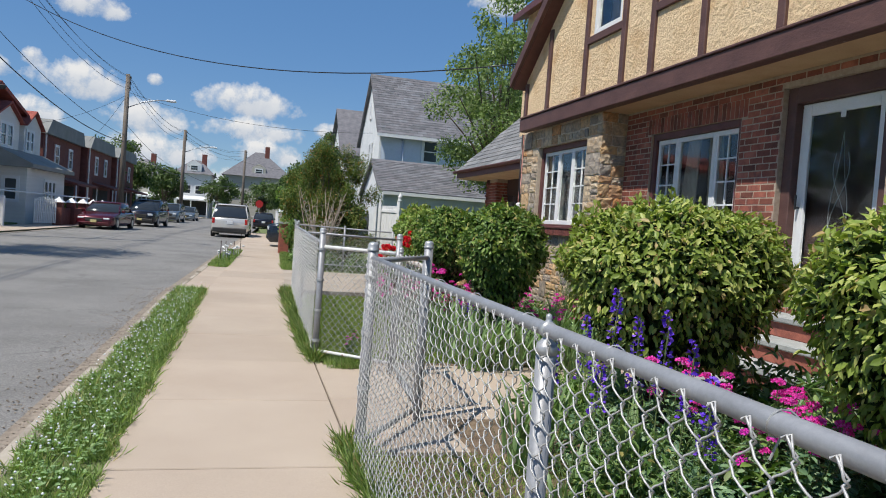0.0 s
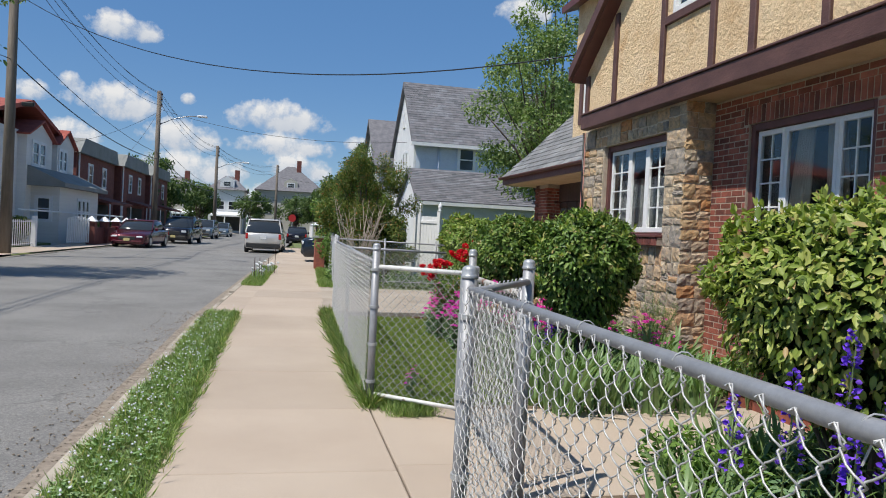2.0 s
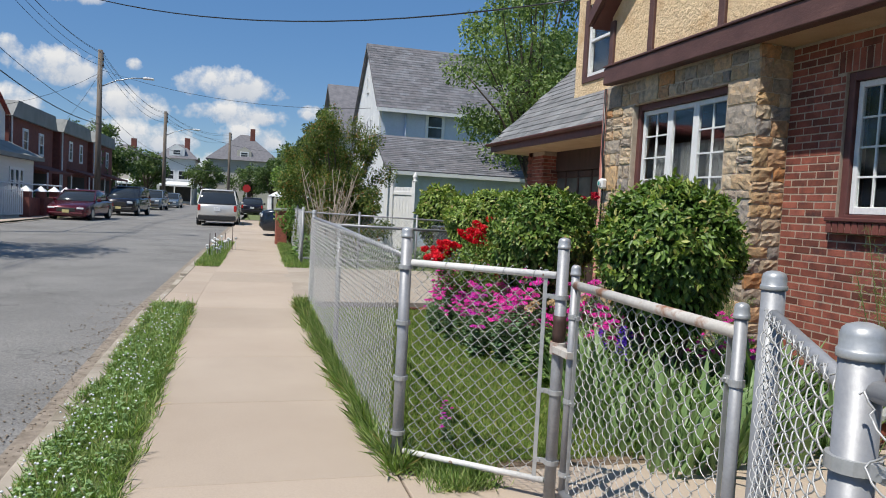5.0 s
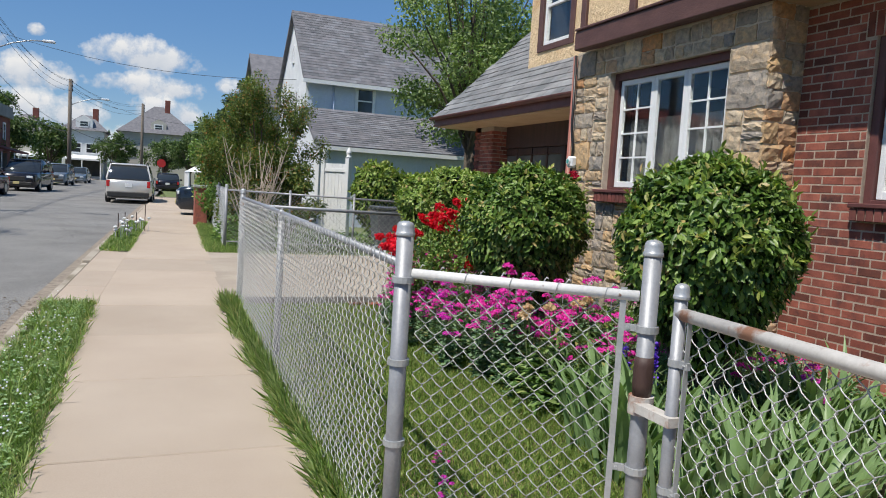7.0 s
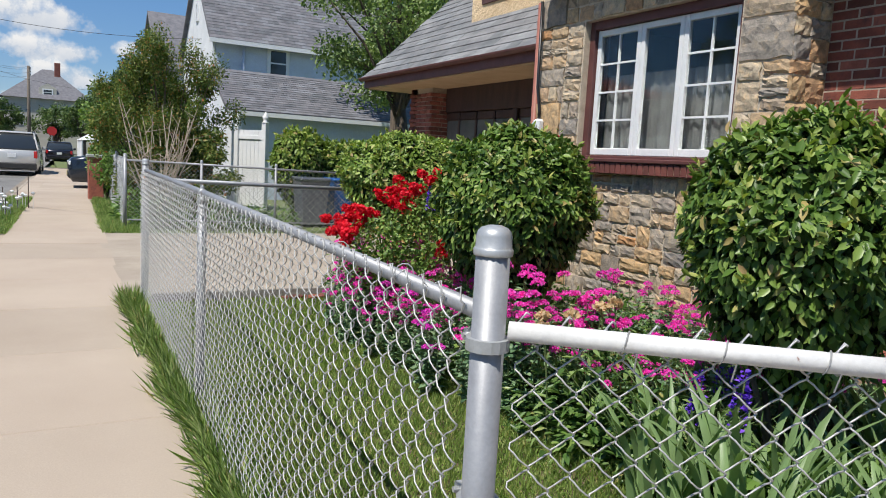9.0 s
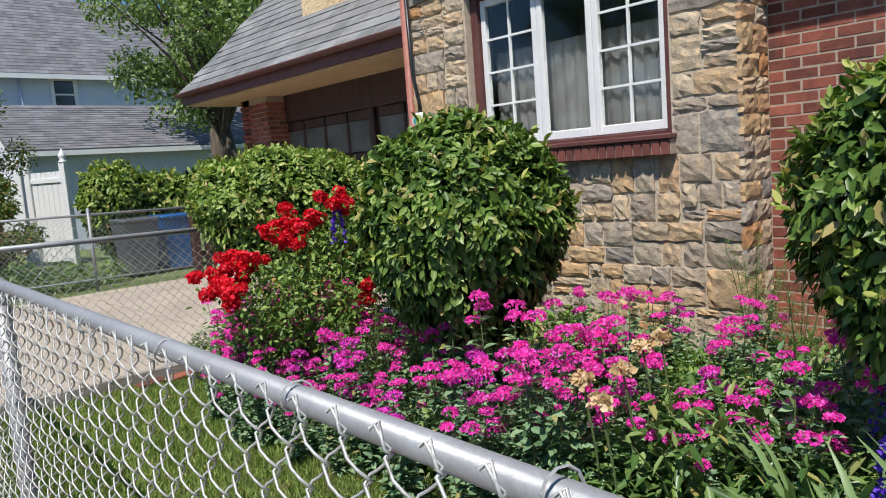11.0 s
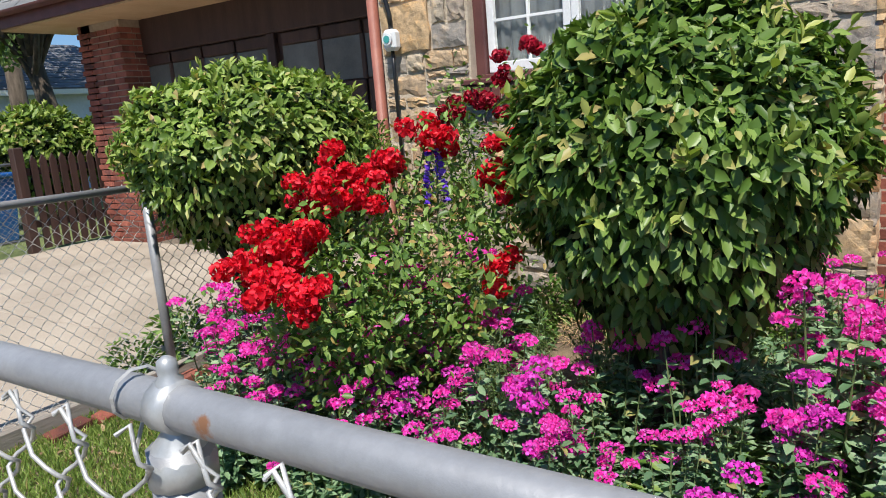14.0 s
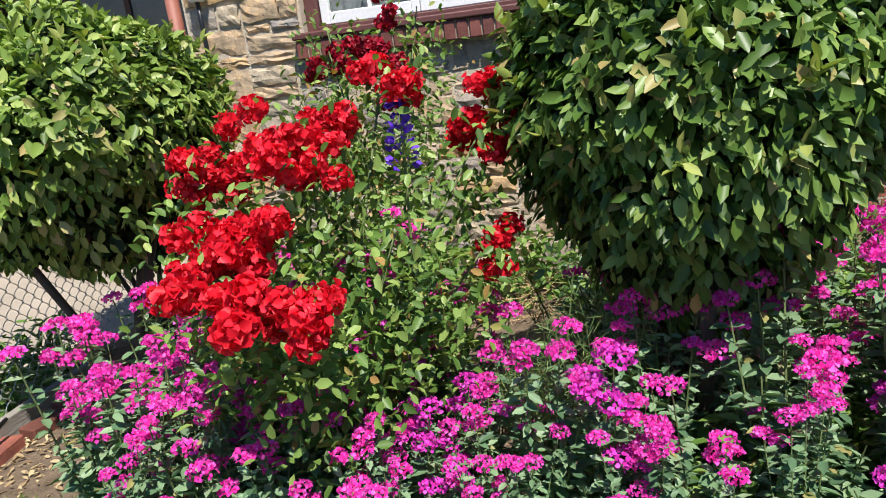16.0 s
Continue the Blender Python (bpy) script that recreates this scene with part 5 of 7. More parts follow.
M["dark_glass"] = car_glass("dark_glass", (0.03, 0.035, 0.04))
house_window(nb, "y", 38.5, 8.75, 9.75, 4.7, 6.05, "")
house_window(nb, "x-", 6.4, 40.2, 40.9, 4.6, 5.9, "")
house_window(nb, "x-", 6.4, 41.2, 41.9, 4.6, 5.9, "")
house_window(nb, "x-", 6.4, 41.75, 42.3, 7.3, 8.2, "")
part("downpipe", Geo().tube([(7.7, 38.44, 6.0), (7.7, 38.44, 0)], 0.05, 8), M["blue_stucco"], nb, "", True)
wing = thing("garage_wing", "low pale blue garage wing with grey shingle roof", "garage", "neighbour houses")
part("wall", Geo().box(5.0, 13.5, 28.1, 33.0, -0.2, 2.75), M["blue_stucco"], wing)
part("gable_wall", Geo().prism([(28.1, -0.2), (33.0, -0.2), (33.0, 2.7), (30.5, 3.95), (28.1, 2.7)], "x", 4.9, 4.99), M["white_stucco"], wing)
part("roof", Geo().prism([(27.85, 2.62), (30.5, 4.05), (33.3, 2.6), (33.3, 2.48), (30.5, 3.9), (27.85, 2.5)], "x", 4.75, 13.6), M["asphalt_shingle"], wing)
tagged(part("shingles", shingled(4.75, 13.6, 27.83, 2.63, 30.5, 4.08, 0.16, 0.4), M["asphalt_shingle"], wing, "", False, False), kind="stuff")
part("roof_trim", Geo().box(4.72, 13.6, 27.78, 27.84, 2.47, 2.6), M["white_paint"], wing)
h3 = thing("house", "grey steep-roofed house behind the blue one", "house", "neighbour houses")
part("wall", Geo().prism([(50, -0.2), (58, -0.2), (58, 6), (54, 9.2), (50, 6)], "x", 5.9, 16), M["white_stucco"], h3)
part("roof", Geo().prism([(49.6, 5.8), (54, 9.5), (58.4, 5.8), (58.4, 5.6), (54, 9.3), (49.6, 5.6)], "x", 5.6, 16), M["asphalt_shingle"], h3)
pg = thing("picket_gate", "tall white vinyl gate with ball-topped posts", "gate", at=(4.22, 24.9, 0))
pg.rotation_euler = (0, 0, -1.02)
for x in (0.0, 0.22, 1.15):
    part("post", Geo().block(x - 0.07, x + 0.07, -0.07, 0.07, -0.1, 2.12, 0.01), M["white_paint"], pg)
    part("finial", Geo().lathe(x, 0, [(0.085, 2.12), (0.09, 2.15), (0.05, 2.18), (0.075, 2.23), (0.08, 2.28), (0.035, 2.36), (0.0, 2.42)], 12), M["white_paint"], pg, "", True)
for i in range(6):
    x = 0.295 + i * 0.131
    part("board", Geo().block(x, x + 0.127, -0.02, 0.02, 0.05, 1.95, 0.006), M["white_paint"], pg)
part("gate_rail", Geo().block(0.29, 1.08, -0.045, -0.02, 1.72, 1.82, 0.006), M["white_paint"], pg)


# ---------------------------------------------------------------- flowers and plants of the yard
def blossom_head(name, c, r, petals, size, mat, parent, flat=0.6, label=""):
    d = unit(petals)
    d[:, 2] = np.abs(d[:, 2]) * 0.9 + 0.05
    base = np.array(c) + d * np.array((r, r, r * flat)) * rng.uniform(0.75, 1.0, (petals, 1))
    way = d * 0.7 + unit(petals) * 0.8
    face = d + unit(petals) * 0.5
    L = rng.uniform(0.7, 1.2, petals) * size
    return part("blossom", leaf_mesh("blossom", base, way, face, L, L * 0.85, 0.15, 0.1), M[mat], parent, label)


def catchfly(heads, height, seed, petal="pink"):
    """One flowering plant: thin stems, grey-green leaves in pairs and flat heads of small petals."""
    loc = np.random.default_rng(seed)
    t = thing("flowering_plant", "bright pink flat-headed flowers over grey-green leaves", "flower", "pink flowers")
    stems = Geo()
    base, way, face, L = [], [], [], []
    tips = []
    for k in range(heads + 3):
        a = loc.uniform(0, 6.28)
        s = loc.uniform(0.04, 0.20)
        h = height * loc.uniform(0.58, 1.12) if k < heads else height * loc.uniform(0.4, 0.7)
        p0 = Vector((0.04 * math.cos(a), 0.04 * math.sin(a), -0.02))
        p2 = Vector((s * math.cos(a), s * math.sin(a), h))
        p1 = p0.lerp(p2, 0.5) + Vector((0, 0, 0.03))
        stems.tube([p0, p1, p2], [0.0035, 0.003, 0.002], 4, False)
        if k < heads:
            tips.append(p2)
        for j in range(11):
            f = 0.1 + 0.85 * j / 11
            q = p0.lerp(p1, f * 2) if f < 0.5 else p1.lerp(p2, f * 2 - 1)
            for side in (0, 1, 2, 3):
                b = loc.uniform(0, 6.28)
                base.append(q)
                way.append((math.cos(b), math.sin(b), loc.uniform(-0.15, 0.7)))
                face.append((loc.normal(0, 0.4), loc.normal(0, 0.4), 1.0))
                L.append(loc.uniform(0.03, 0.075) * (1.1 - 0.4 * f))
    L = np.array(L)
    part("stalk", stems, M["stem"], t, "", False, False)
    part("foliage", leaf_mesh("foliage", np.array(base), np.array(way), np.array(face), L, L * 0.48, 0.15, 0.2), M["catchfly_leaf"], t)
    for p in tips:
        blossom_head("blossom", p, loc.uniform(0.024, 0.042), 100, 0.0135, petal, t)
    return t


def arching_blade(root, turn, lean, length, width, arch, twist):
    """One long leaf folded along its middle, which rises and bends over towards its tip."""
    g = Geo()
    p, ang = Vector(root), lean
    out = Vector((math.cos(turn), math.sin(turn), 0))
    n = 6
    for i in range(n + 1):
        f = i / n
        d = out * math.sin(ang) + Vector((0, 0, math.cos(ang)))
        side = (Vector((-out.y, out.x, 0)) + out * twist * f).normalized()
        up = side.cross(d)
        w = width * 0.5 * (0.62 + 0.75 * f) * (1 - f ** 3) + 0.0008
        g.v += [tuple(p - side * w + up * w * 0.25), tuple(p), tuple(p + side * w + up * w * 0.25)]
        p = p + d * (length / n)
        ang += arch * f * 2.0 / n
    for i in range(n):
        k = i * 3
        g.f += [(k, k + 1, k + 4, k + 3), (k + 1, k + 2, k + 5, k + 4)]
    return g


def greens(n, height, spread, mat, name, label, category, leaf, width=0.45, sword=False, seed=1):
    loc = np.random.default_rng(seed)
    t = thing(name, label, category, category + " clumps")
    if sword:
        a = loc.uniform(0, 6.28, n)
        for k in range(n):
            root = Vector((math.cos(a[k]) * loc.uniform(0, spread), math.sin(a[k]) * loc.uniform(0, spread), -0.01))
            b = a[k] + loc.normal(0, 0.6)
            part("leaf", arching_blade(root, b, loc.uniform(0.12, 0.45), loc.uniform(0.55, 1.1) * height, loc.uniform(0.028, 0.048), loc.uniform(0.3, 1.5), loc.uniform(-0.5, 0.5)), M[mat], t, "", True, False)
        return t
    d = unit(n)
    d[:, 2] = np.abs(d[:, 2])
    f = loc.uniform(0, 1, (n, 1)) ** 0.4
    base = d * f * np.array((spread, spread, height))
    way = d * np.array((1, 1, 0.3)) + unit(n) * 0.6
    face = d * 0.4 + unit(n) * 0.45 + np.array((0, 0, 0.8))
    L = loc.uniform(0.6, 1.2, n) * leaf
    part("foliage", leaf_mesh("foliage", base, way, face, L, L * width, 0.15, 0.2), M[mat], t)
    g = Geo()
    for k in range(6):
        a = loc.uniform(0, 6.28)
        g.tube([(0, 0, -0.02), (0.3 * spread * math.cos(a), 0.3 * spread * math.sin(a), height * 0.5), (0.7 * spread * math.cos(a), 0.7 * spread * math.sin(a), height * 0.8)], [0.005, 0.004, 0.002], 4, False)
    part("stalk", g, M["stem"], t, "", False, False)
    return t


def scatter(variants, spots):
    """Puts copies of the variants at the spots (x, y, scale)."""
    for i, (x, y, s) in enumerate(spots):
        src = variants[i % len(variants)]
        m = Matrix.LocRotScale((x, y, 0.0), Euler((rng.uniform(-0.12, 0.12), rng.uniform(-0.12, 0.12), rng.uniform(0, 6.28))), None)
        c = copy_thing(src, m)
        c.scale = (s, s, s)
    for src in variants:
        for o in (*src.children_recursive, src):
            bpy.data.objects.remove(o)


def spread_spots(n, x0, x1, y0, y1, s0=0.85, s1=1.15, gap=0.12, avoid=()):
    out = []
    tries = 0
    while len(out) < n and tries < n * 60:
        tries += 1
        x, y = rng.uniform(x0, x1), rng.uniform(y0, y1)
        if all(math.hypot(x - a, y - b) > gap for a, b, _ in out) and all(math.hypot(x - a, y - b) > r for a, b, r in avoid):
            out.append((x, y, rng.uniform(s0, s1)))
    return out


BUSHES = ((2.76, 9.95, 0.34), (2.92, 7.92, 0.34))
pinks = [catchfly(7, 0.60, 11), catchfly(8, 0.66, 12), catchfly(6, 0.55, 13), catchfly(7, 0.70, 14), catchfly(9, 0.62, 15), catchfly(6, 0.52, 16, "magenta")]
scatter(pinks, spread_spots(42, 2.3, 3.05, 9.1, 12.05, 0.9, 1.2, 0.17, BUSHES + ((2.9, 10.64, 0.24), (2.55, 10.6, 0.14))) + spread_spots(20, 2.02, 2.4, 9.2, 11.7, 0.7, 0.98, 0.15)
        + spread_spots(14, 3.2, 4.5, 7.6, 10.1, 0.75, 1.0, 0.25, BUSHES) + spread_spots(9, 2.5, 3.2, 8.2, 9.0, 0.85, 1.1, 0.16, BUSHES)
        + spread_spots(9, 2.35, 2.95, 2.8, 3.7, 0.95, 1.15, 0.15) + spread_spots(6, 2.0, 2.28, 10.1, 11.5, 0.72, 0.98, 0.16) + [(1.16, 7.74, 0.30), (1.08, 7.42, 0.35)])
low = [greens(420, 0.34, 0.26, "catchfly_leaf", "leafy_plant", "low grey-green leafy plant in the bed", "plant", 0.06, seed=21),
       greens(420, 0.30, 0.28, "shrub_leaf", "leafy_plant", "low green leafy plant in the bed", "plant", 0.07, seed=22)]
scatter(low, spread_spots(76, 2.5, 4.5, 7.6, 12.2, 0.7, 1.25, 0.2, ((3.95, 10.8, 0.5), (3.3, 10.7, 0.4), (2.8, 10.65, 0.25))) + spread_spots(20, 2.0, 3.4, 0.8, 4.4, 0.8, 1.3, 0.26) + spread_spots(14, 2.35, 3.7, 4.5, 5.5, 0.8, 1.2, 0.2) + spread_spots(9, 3.3, 3.9, 3.0, 4.5, 1.5, 2.1, 0.2))
peony = [greens(620, 0.52, 0.34, "peony_leaf", "peony_bush", "dark green peony clump with pointed leaves", "peony", 0.082, 0.32, seed=31),
         greens(560, 0.46, 0.30, "peony_leaf", "peony_bush", "dark green peony clump with pointed leaves", "peony", 0.076, 0.32, seed=32)]
scatter(peony, [(2.5, 8.75, 1.1), (2.72, 8.42, 1.15), (2.58, 8.35, 0.9), (3.25, 9.0, 1.1), (3.1, 9.35, 1.0), (3.5, 8.7, 1.0), (2.85, 8.8, 1.0), (2.45, 9.1, 0.85), (1.95, 3.2, 0.9), (2.3, 1.6, 1.0), (3.45, 3.3, 1.45), (3.6, 3.7, 1.5), (3.3, 3.0, 1.3), (3.75, 3.2, 1.5), (3.65, 4.3, 1.4)])
iris = [greens(26, 0.62, 0.16, "iris_leaf", "iris_clump", "upright sword-shaped iris leaves", "iris", 0.5, sword=True, seed=41),
        greens(22, 0.55, 0.18, "iris_leaf", "iris_clump", "upright sword-shaped iris leaves", "iris", 0.5, sword=True, seed=42)]
scatter(iris, spread_spots(26, 2.1, 3.7, 6.8, 7.8, 0.75, 1.15, 0.2) + spread_spots(5, 2.2, 3.0, 8.0, 8.4, 0.7, 1.0, 0.25) + spread_spots(7, 1.6, 2.3, 3.3, 4.4, 0.6, 0.9, 0.25) + spread_spots(6, 2.3, 3.0, 4.6, 5.5, 0.6, 0.9, 0.2))

withered = thing("withered_blooms", "faded tan peony blooms on bending stalks", "flower")
for x, y, z in ((2.30, 9.03, 0.63), (2.70, 9.03, 0.66), (2.19, 8.88, 0.61), (2.75, 8.98, 0.69), (2.42, 8.94, 0.65)):
    blossom_head("blossom", (x, y, z), 0.028, 70, 0.03, "withered", withered, 0.9, "withered tan petals")
    part("stalk", Geo().tube([(x + 0.05, y - 0.04, -0.02), (x + 0.03, y - 0.02, z * 0.6), (x, y, z)], 0.004, 4), M["stem"], withered)


def spike(x, y, h, label="tall violet larkspur spike", low=0.62):
    t = thing("larkspur", label, "flower", "violet larkspurs", at=(x, y, 0))
    part("stalk", Geo().tube([(0, 0, -0.02), (0.01, 0.02, h * 0.5), (0.03, -0.01, h)], 0.004, 5), M["stem"], t)
    n = 90
    f = rng.uniform(0, 1, n)
    a = rng.uniform(0, 6.28, n)
    r = 0.028 * (1.15 - f)
    base = np.stack([0.02 + np.cos(a) * r, np.sin(a) * r, h * (low + (1.02 - low) * f)], axis=1)
    way = np.stack([np.cos(a), np.sin(a), rng.uniform(-0.2, 0.5, n)], axis=1)
    L = rng.uniform(0.018, 0.030, n)
    part("blossom", leaf_mesh("blossom", base, way, unit(n), L, L * 0.8, 0.2, 0.1), M["violet"], t, "violet florets")
    n = 150
    f = rng.uniform(0, 0.75, n)
    base = np.stack([rng.normal(0, 0.05, n), rng.normal(0, 0.05, n), f * h], axis=1)
    L = rng.uniform(0.04, 0.09, n)
    part("foliage", leaf_mesh("foliage", base, unit(n) + np.array((0, 0, 0.4)), unit(n), L, L * 0.10, 0.1, 0.1), M["fennel"], t, "feathery green leaves")


for x, y, h in ((1.95, 3.55, 1.12), (2.02, 3.42, 1.0), (1.88, 3.75, 0.95), (2.05, 3.2, 1.05), (1.8, 4.0, 0.8), (2.0, 2.9, 0.95), (1.75, 3.3, 0.82), (1.9, 2.6, 0.85), 
                (2.5, 7.95, 0.62), (2.7, 8.2, 0.66), (2.42, 8.1, 0.58)):
    spike(x, y, h)
spike(2.58, 10.9, 1.21, "violet larkspur in bloom at its tip only", 0.86)


def feather(x, y, h, s, label="feathery light green fennel fronds"):
    t = thing("fennel", label, "plant", "fennel", at=(x, y, 0))
    g = Geo()
    base, way = [], []
    for k in range(9):
        a = rng.uniform(0, 6.28)
        e = Vector((s * math.cos(a) * rng.uniform(0.3, 1), s * math.sin(a) * rng.uniform(0.3, 1), h * rng.uniform(0.6, 1)))
        g.tube([(0, 0, -0.02), e * 0.5 + Vector((0, 0, 0.05)), e], [0.004, 0.003, 0.0015], 4, False)
        for j in range(90):
            f = rng.uniform(0.3, 1.0)
            base.append(e * f + Vector(rng.normal(0, 0.012, 3)))
            d = rng.normal(0, 1, 3)
            way.append((d[0], d[1], d[2] + 0.4))
    n = len(base)
    L = rng.uniform(0.03, 0.08, n)
    tagged(part("stalk", g, M["stem"], t, "", False, False), kind="stuff")
    part("frond", leaf_mesh("frond", np.array(base), np.array(way), unit(n), L, np.full(n, 0.003), 0.1, 0.1), M["fennel"], t)


for x, y, h, s in ((4.45, 9.35, 0.95, 0.3), (4.3, 9.05, 0.8, 0.3), (2.45, 10.55, 0.75, 0.2), (2.55, 10.4, 0.65, 0.2), (3.2, 10.5, 0.6, 0.2), (3.9, 8.6, 0.75, 0.3), (4.2, 7.2, 1.5, 0.35), (4.0, 6.9, 1.35, 0.3)):
    feather(x, y, h, s)


def rose_bush(label, x, y, canes, blooms, petal, leaf_n, spread, height):
    t = thing("rose_bush", label, "rose bush", "roses", at=(x, y, 0))
    for c in canes:
        e = Vector(c)
        part("cane", Geo().tube([(0, 0, -0.03), (e.x * 0.35, e.y * 0.35, e.z * 0.55), e], [0.009, 0.006, 0.003], 5), M["stem"], t, "", True)
    n = leaf_n
    tip = np.array([canes[i % len(canes)] for i in range(n)])
    f = rng.uniform(0.5, 1.0, (n, 1))
    base = tip * f ** 1.1 + rng.normal(0, 0.085, (n, 3))
    way = unit(n) + np.array((0, 0, 0.1))
    face = unit(n) * 0.6 + np.array((-0.2, 0, 0.8))
    L = rng.uniform(0.028, 0.05, n)
    part("foliage", leaf_mesh("foliage", base, way, face, L, L * 0.52, 0.15, 0.15), M["rose_leaf"], t)
    for bx, by, bz, k in blooms:
        for j in range(int(k * 1.3)):
            o = rng.normal(0, 0.048, 3)
            c = (bx - x + o[0], by - y + o[1], bz + o[2] * 0.8)
            m = 84
            d = unit(m)
            r = rng.uniform(0.3, 1.0, (m, 1))
            R = rng.uniform(0.034, 0.046)
            b = np.array(c) + d * r * R * np.array((1, 1, 0.75))
            way = np.cross(d, unit(m)) + d * 0.35
            L = rng.uniform(0.5, 1.0, m) * R * 0.7
            part("rose", leaf_mesh("rose", b, way, d, L, L * 1.0, 0.3, 0.2), M[petal], t, petal + " rose bloom")
    return t


rose_bush("red rose bush heavy with bright red blooms", 2.45, 11.15, [(0.3, 0.45, 1.05), (-0.35, 0.1, 0.9), (0.18, -0.2, 1.25), (0.25, -0.45, 1.1), (-0.1, 0.3, 1.0), (-0.4, -0.15, 0.8), (0.1, -0.45, 0.8), (0.0, 0.0, 1.1), (0.35, 0.1, 1.15), (-0.2, -0.3, 0.95)],
          [(2.74, 11.6, 1.10, 6), (2.62, 11.5, 1.07, 6), (2.10, 11.22, 0.98, 7), (2.02, 11.2, 0.93, 6), (2.2, 11.2, 1.0, 5), (2.64, 10.92, 1.28, 4), (2.70, 10.69, 1.13, 6), (2.57, 10.70, 0.84, 3), (1.99, 11.0, 0.86, 5),
           (2.45, 11.2, 1.15, 7), (2.35, 11.1, 1.10, 6), (2.52, 11.05, 1.18, 6), (1.96, 11.1, 0.87, 4), (2.76, 10.64, 1.20, 4), (2.80, 10.72, 1.10, 3), (2.55, 11.35, 1.12, 4)], "red", 5000, 0.5, 1.2)
rose_bush("climbing rose with dark crimson blooms beside the stone bay", 3.75, 11.3, [(0.1, 0.2, 1.5), (-0.2, 0.1, 1.4), (0.2, -0.2, 1.55), (-0.1, -0.25, 1.35), (0.15, 0.4, 1.2)],
          [(3.68, 11.27, 1.42, 4), (3.8, 11.2, 1.55, 3), (3.6, 11.4, 1.35, 3), (3.9, 11.1, 1.6, 2), (3.6, 11.15, 1.28, 2), (3.72, 11.5, 1.3, 2)], "crimson", 2200, 0.4, 1.5)

straw = Geo()
for k in range(420):
    a, r = rng.uniform(0, 6.28), rng.uniform(0, 1) ** 0.6
    x, y, z = 4.35 + 0.4 * r * math.cos(a), 10.85 + 0.34 * r * math.sin(a), 0.02 + 0.14 * (1 - r) * rng.uniform(0.3, 1)
    b = rng.uniform(0, 6.28)
    l = rng.uniform(0.05, 0.14)
    straw.tube([(x, y, z), (x + l * math.cos(b), y + l * math.sin(b), max(0.01, z + rng.uniform(-0.05, 0.06)))], 0.0016, 3, False)
tagged(part("straw_mulch", straw, M["straw"], None, "", False, False), "heap of dry straw mulch in the bed", "straw", "", "stuff")
edge_brick = Geo().block(-0.1, 0.1, -0.048, 0.048, -0.03, 0.03, 0.006).mesh("edging_brick")
for k in range(7):
    o = tagged(part("edging_brick", edge_brick, M["brick"]), "old brown brick edging the bed soil", "brick", "edging bricks")
    o.location = (2.12 + k * 0.23, 12.77 + rng.uniform(-0.02, 0.02), 0.012)
    o.rotation_euler = (rng.uniform(-0.08, 0.08), rng.uniform(-0.08, 0.08), rng.uniform(-0.2, 0.2))
n = 900
spot = np.stack([rng.uniform(1.9, 3.3, n), 12.85 - np.abs(rng.normal(0, 0.45, n)), rng.uniform(-0.003, 0.012, n)], axis=1)
L = rng.uniform(0.012, 0.05, n)
tagged(part("leaf_litter", leaf_mesh("leaf_litter", spot, unit(n) * np.array((1, 1, 0.25)), unit(n) * 0.4 + np.array((0, 0, 1.0)), L, L * 0.4, 0.1, 0.1), M["litter"]), "dry leaves and clippings on bare soil", "leaf litter", "", "stuff")
hose = thing("garden_hose", "thin dark hose lying along the bed edge", "hose")
part("tube", Geo().tube([(2.40 + 0.05 * math.sin(k * 0.7), 8.0 + k * 0.2, 0.03) for k in range(24)] + [(2.5, 12.75, 0.05), (2.9, 12.8, 0.12)], 0.009, 6), M["black_iron"], hose, "", True)
clover = Geo()
for k in range(420):
    x, y, z = rng.uniform(-1.15, -0.76), 1.0 + 12.0 * rng.beta(1.6, 1.8) + 0.5 * math.sin(k * 2.4), rng.uniform(0.06, 0.12)
    clover.lathe(x, y, [(0.0, z - 0.005), (0.006, z - 0.002), (0.007, z + 0.003), (0.003, z + 0.007)], 5)
tagged(part("clover_heads", clover, M["white_paint"], None, "", False, False), "small white clover heads in the verge", "clover", "", "stuff")
pebbles = Geo()
for k in range(1500):
    y = rng.uniform(0.5, 14)
    x = -1.27 - abs(rng.normal(0, 0.26))
    s = rng.uniform(0.003, 0.011) * (1.6 if k % 40 == 0 else 1.0)
    pebbles.lathe(x, y, [(0.0, -0.096), (s, -0.094), (s * 0.9, -0.094 + s * 0.5), (s * 0.3, -0.094 + s * 0.8)], 5)
tagged(part("grit_pebbles", pebbles, M["gravel"], None, "", False, False), "loose pebbles along the gutter", "pebbles", "", "stuff")


# ---------------------------------------------------------------- things of the neighbouring yard
def bin_thing(x, y, colour, label):
    b = thing("wheelie_bin", label, "bin", "bins", at=(x, y, -0.03))
    m = car_paint("bin_plastic", colour, 0.5)
    g = Geo()
    lo, hi = [(-0.22, -0.24), (0.22, -0.24), (0.22, 0.24), (-0.22, 0.24)], [(-0.29, -0.31), (0.29, -0.31), (0.29, 0.31), (-0.29, 0.31)]
    g.add([(*p, 0.05) for p in lo] + [(*p, 0.92) for p in hi], [(3, 2, 1, 0), (0, 1, 5, 4), (1, 2, 6, 5), (2, 3, 7, 6), (3, 0, 4, 7), (4, 5, 6, 7)])
    part("body", g, m, b)
    part("lid", Geo().block(-0.31, 0.31, -0.34, 0.33, 0.93, 1.0, 0.02), m, b)
    for s in (-1, 1):
        part("wheel", Geo().tube([(s * 0.24, 0.27, 0.09), (s * 0.30, 0.27, 0.09)], 0.09, 12), M["black_iron"], b)


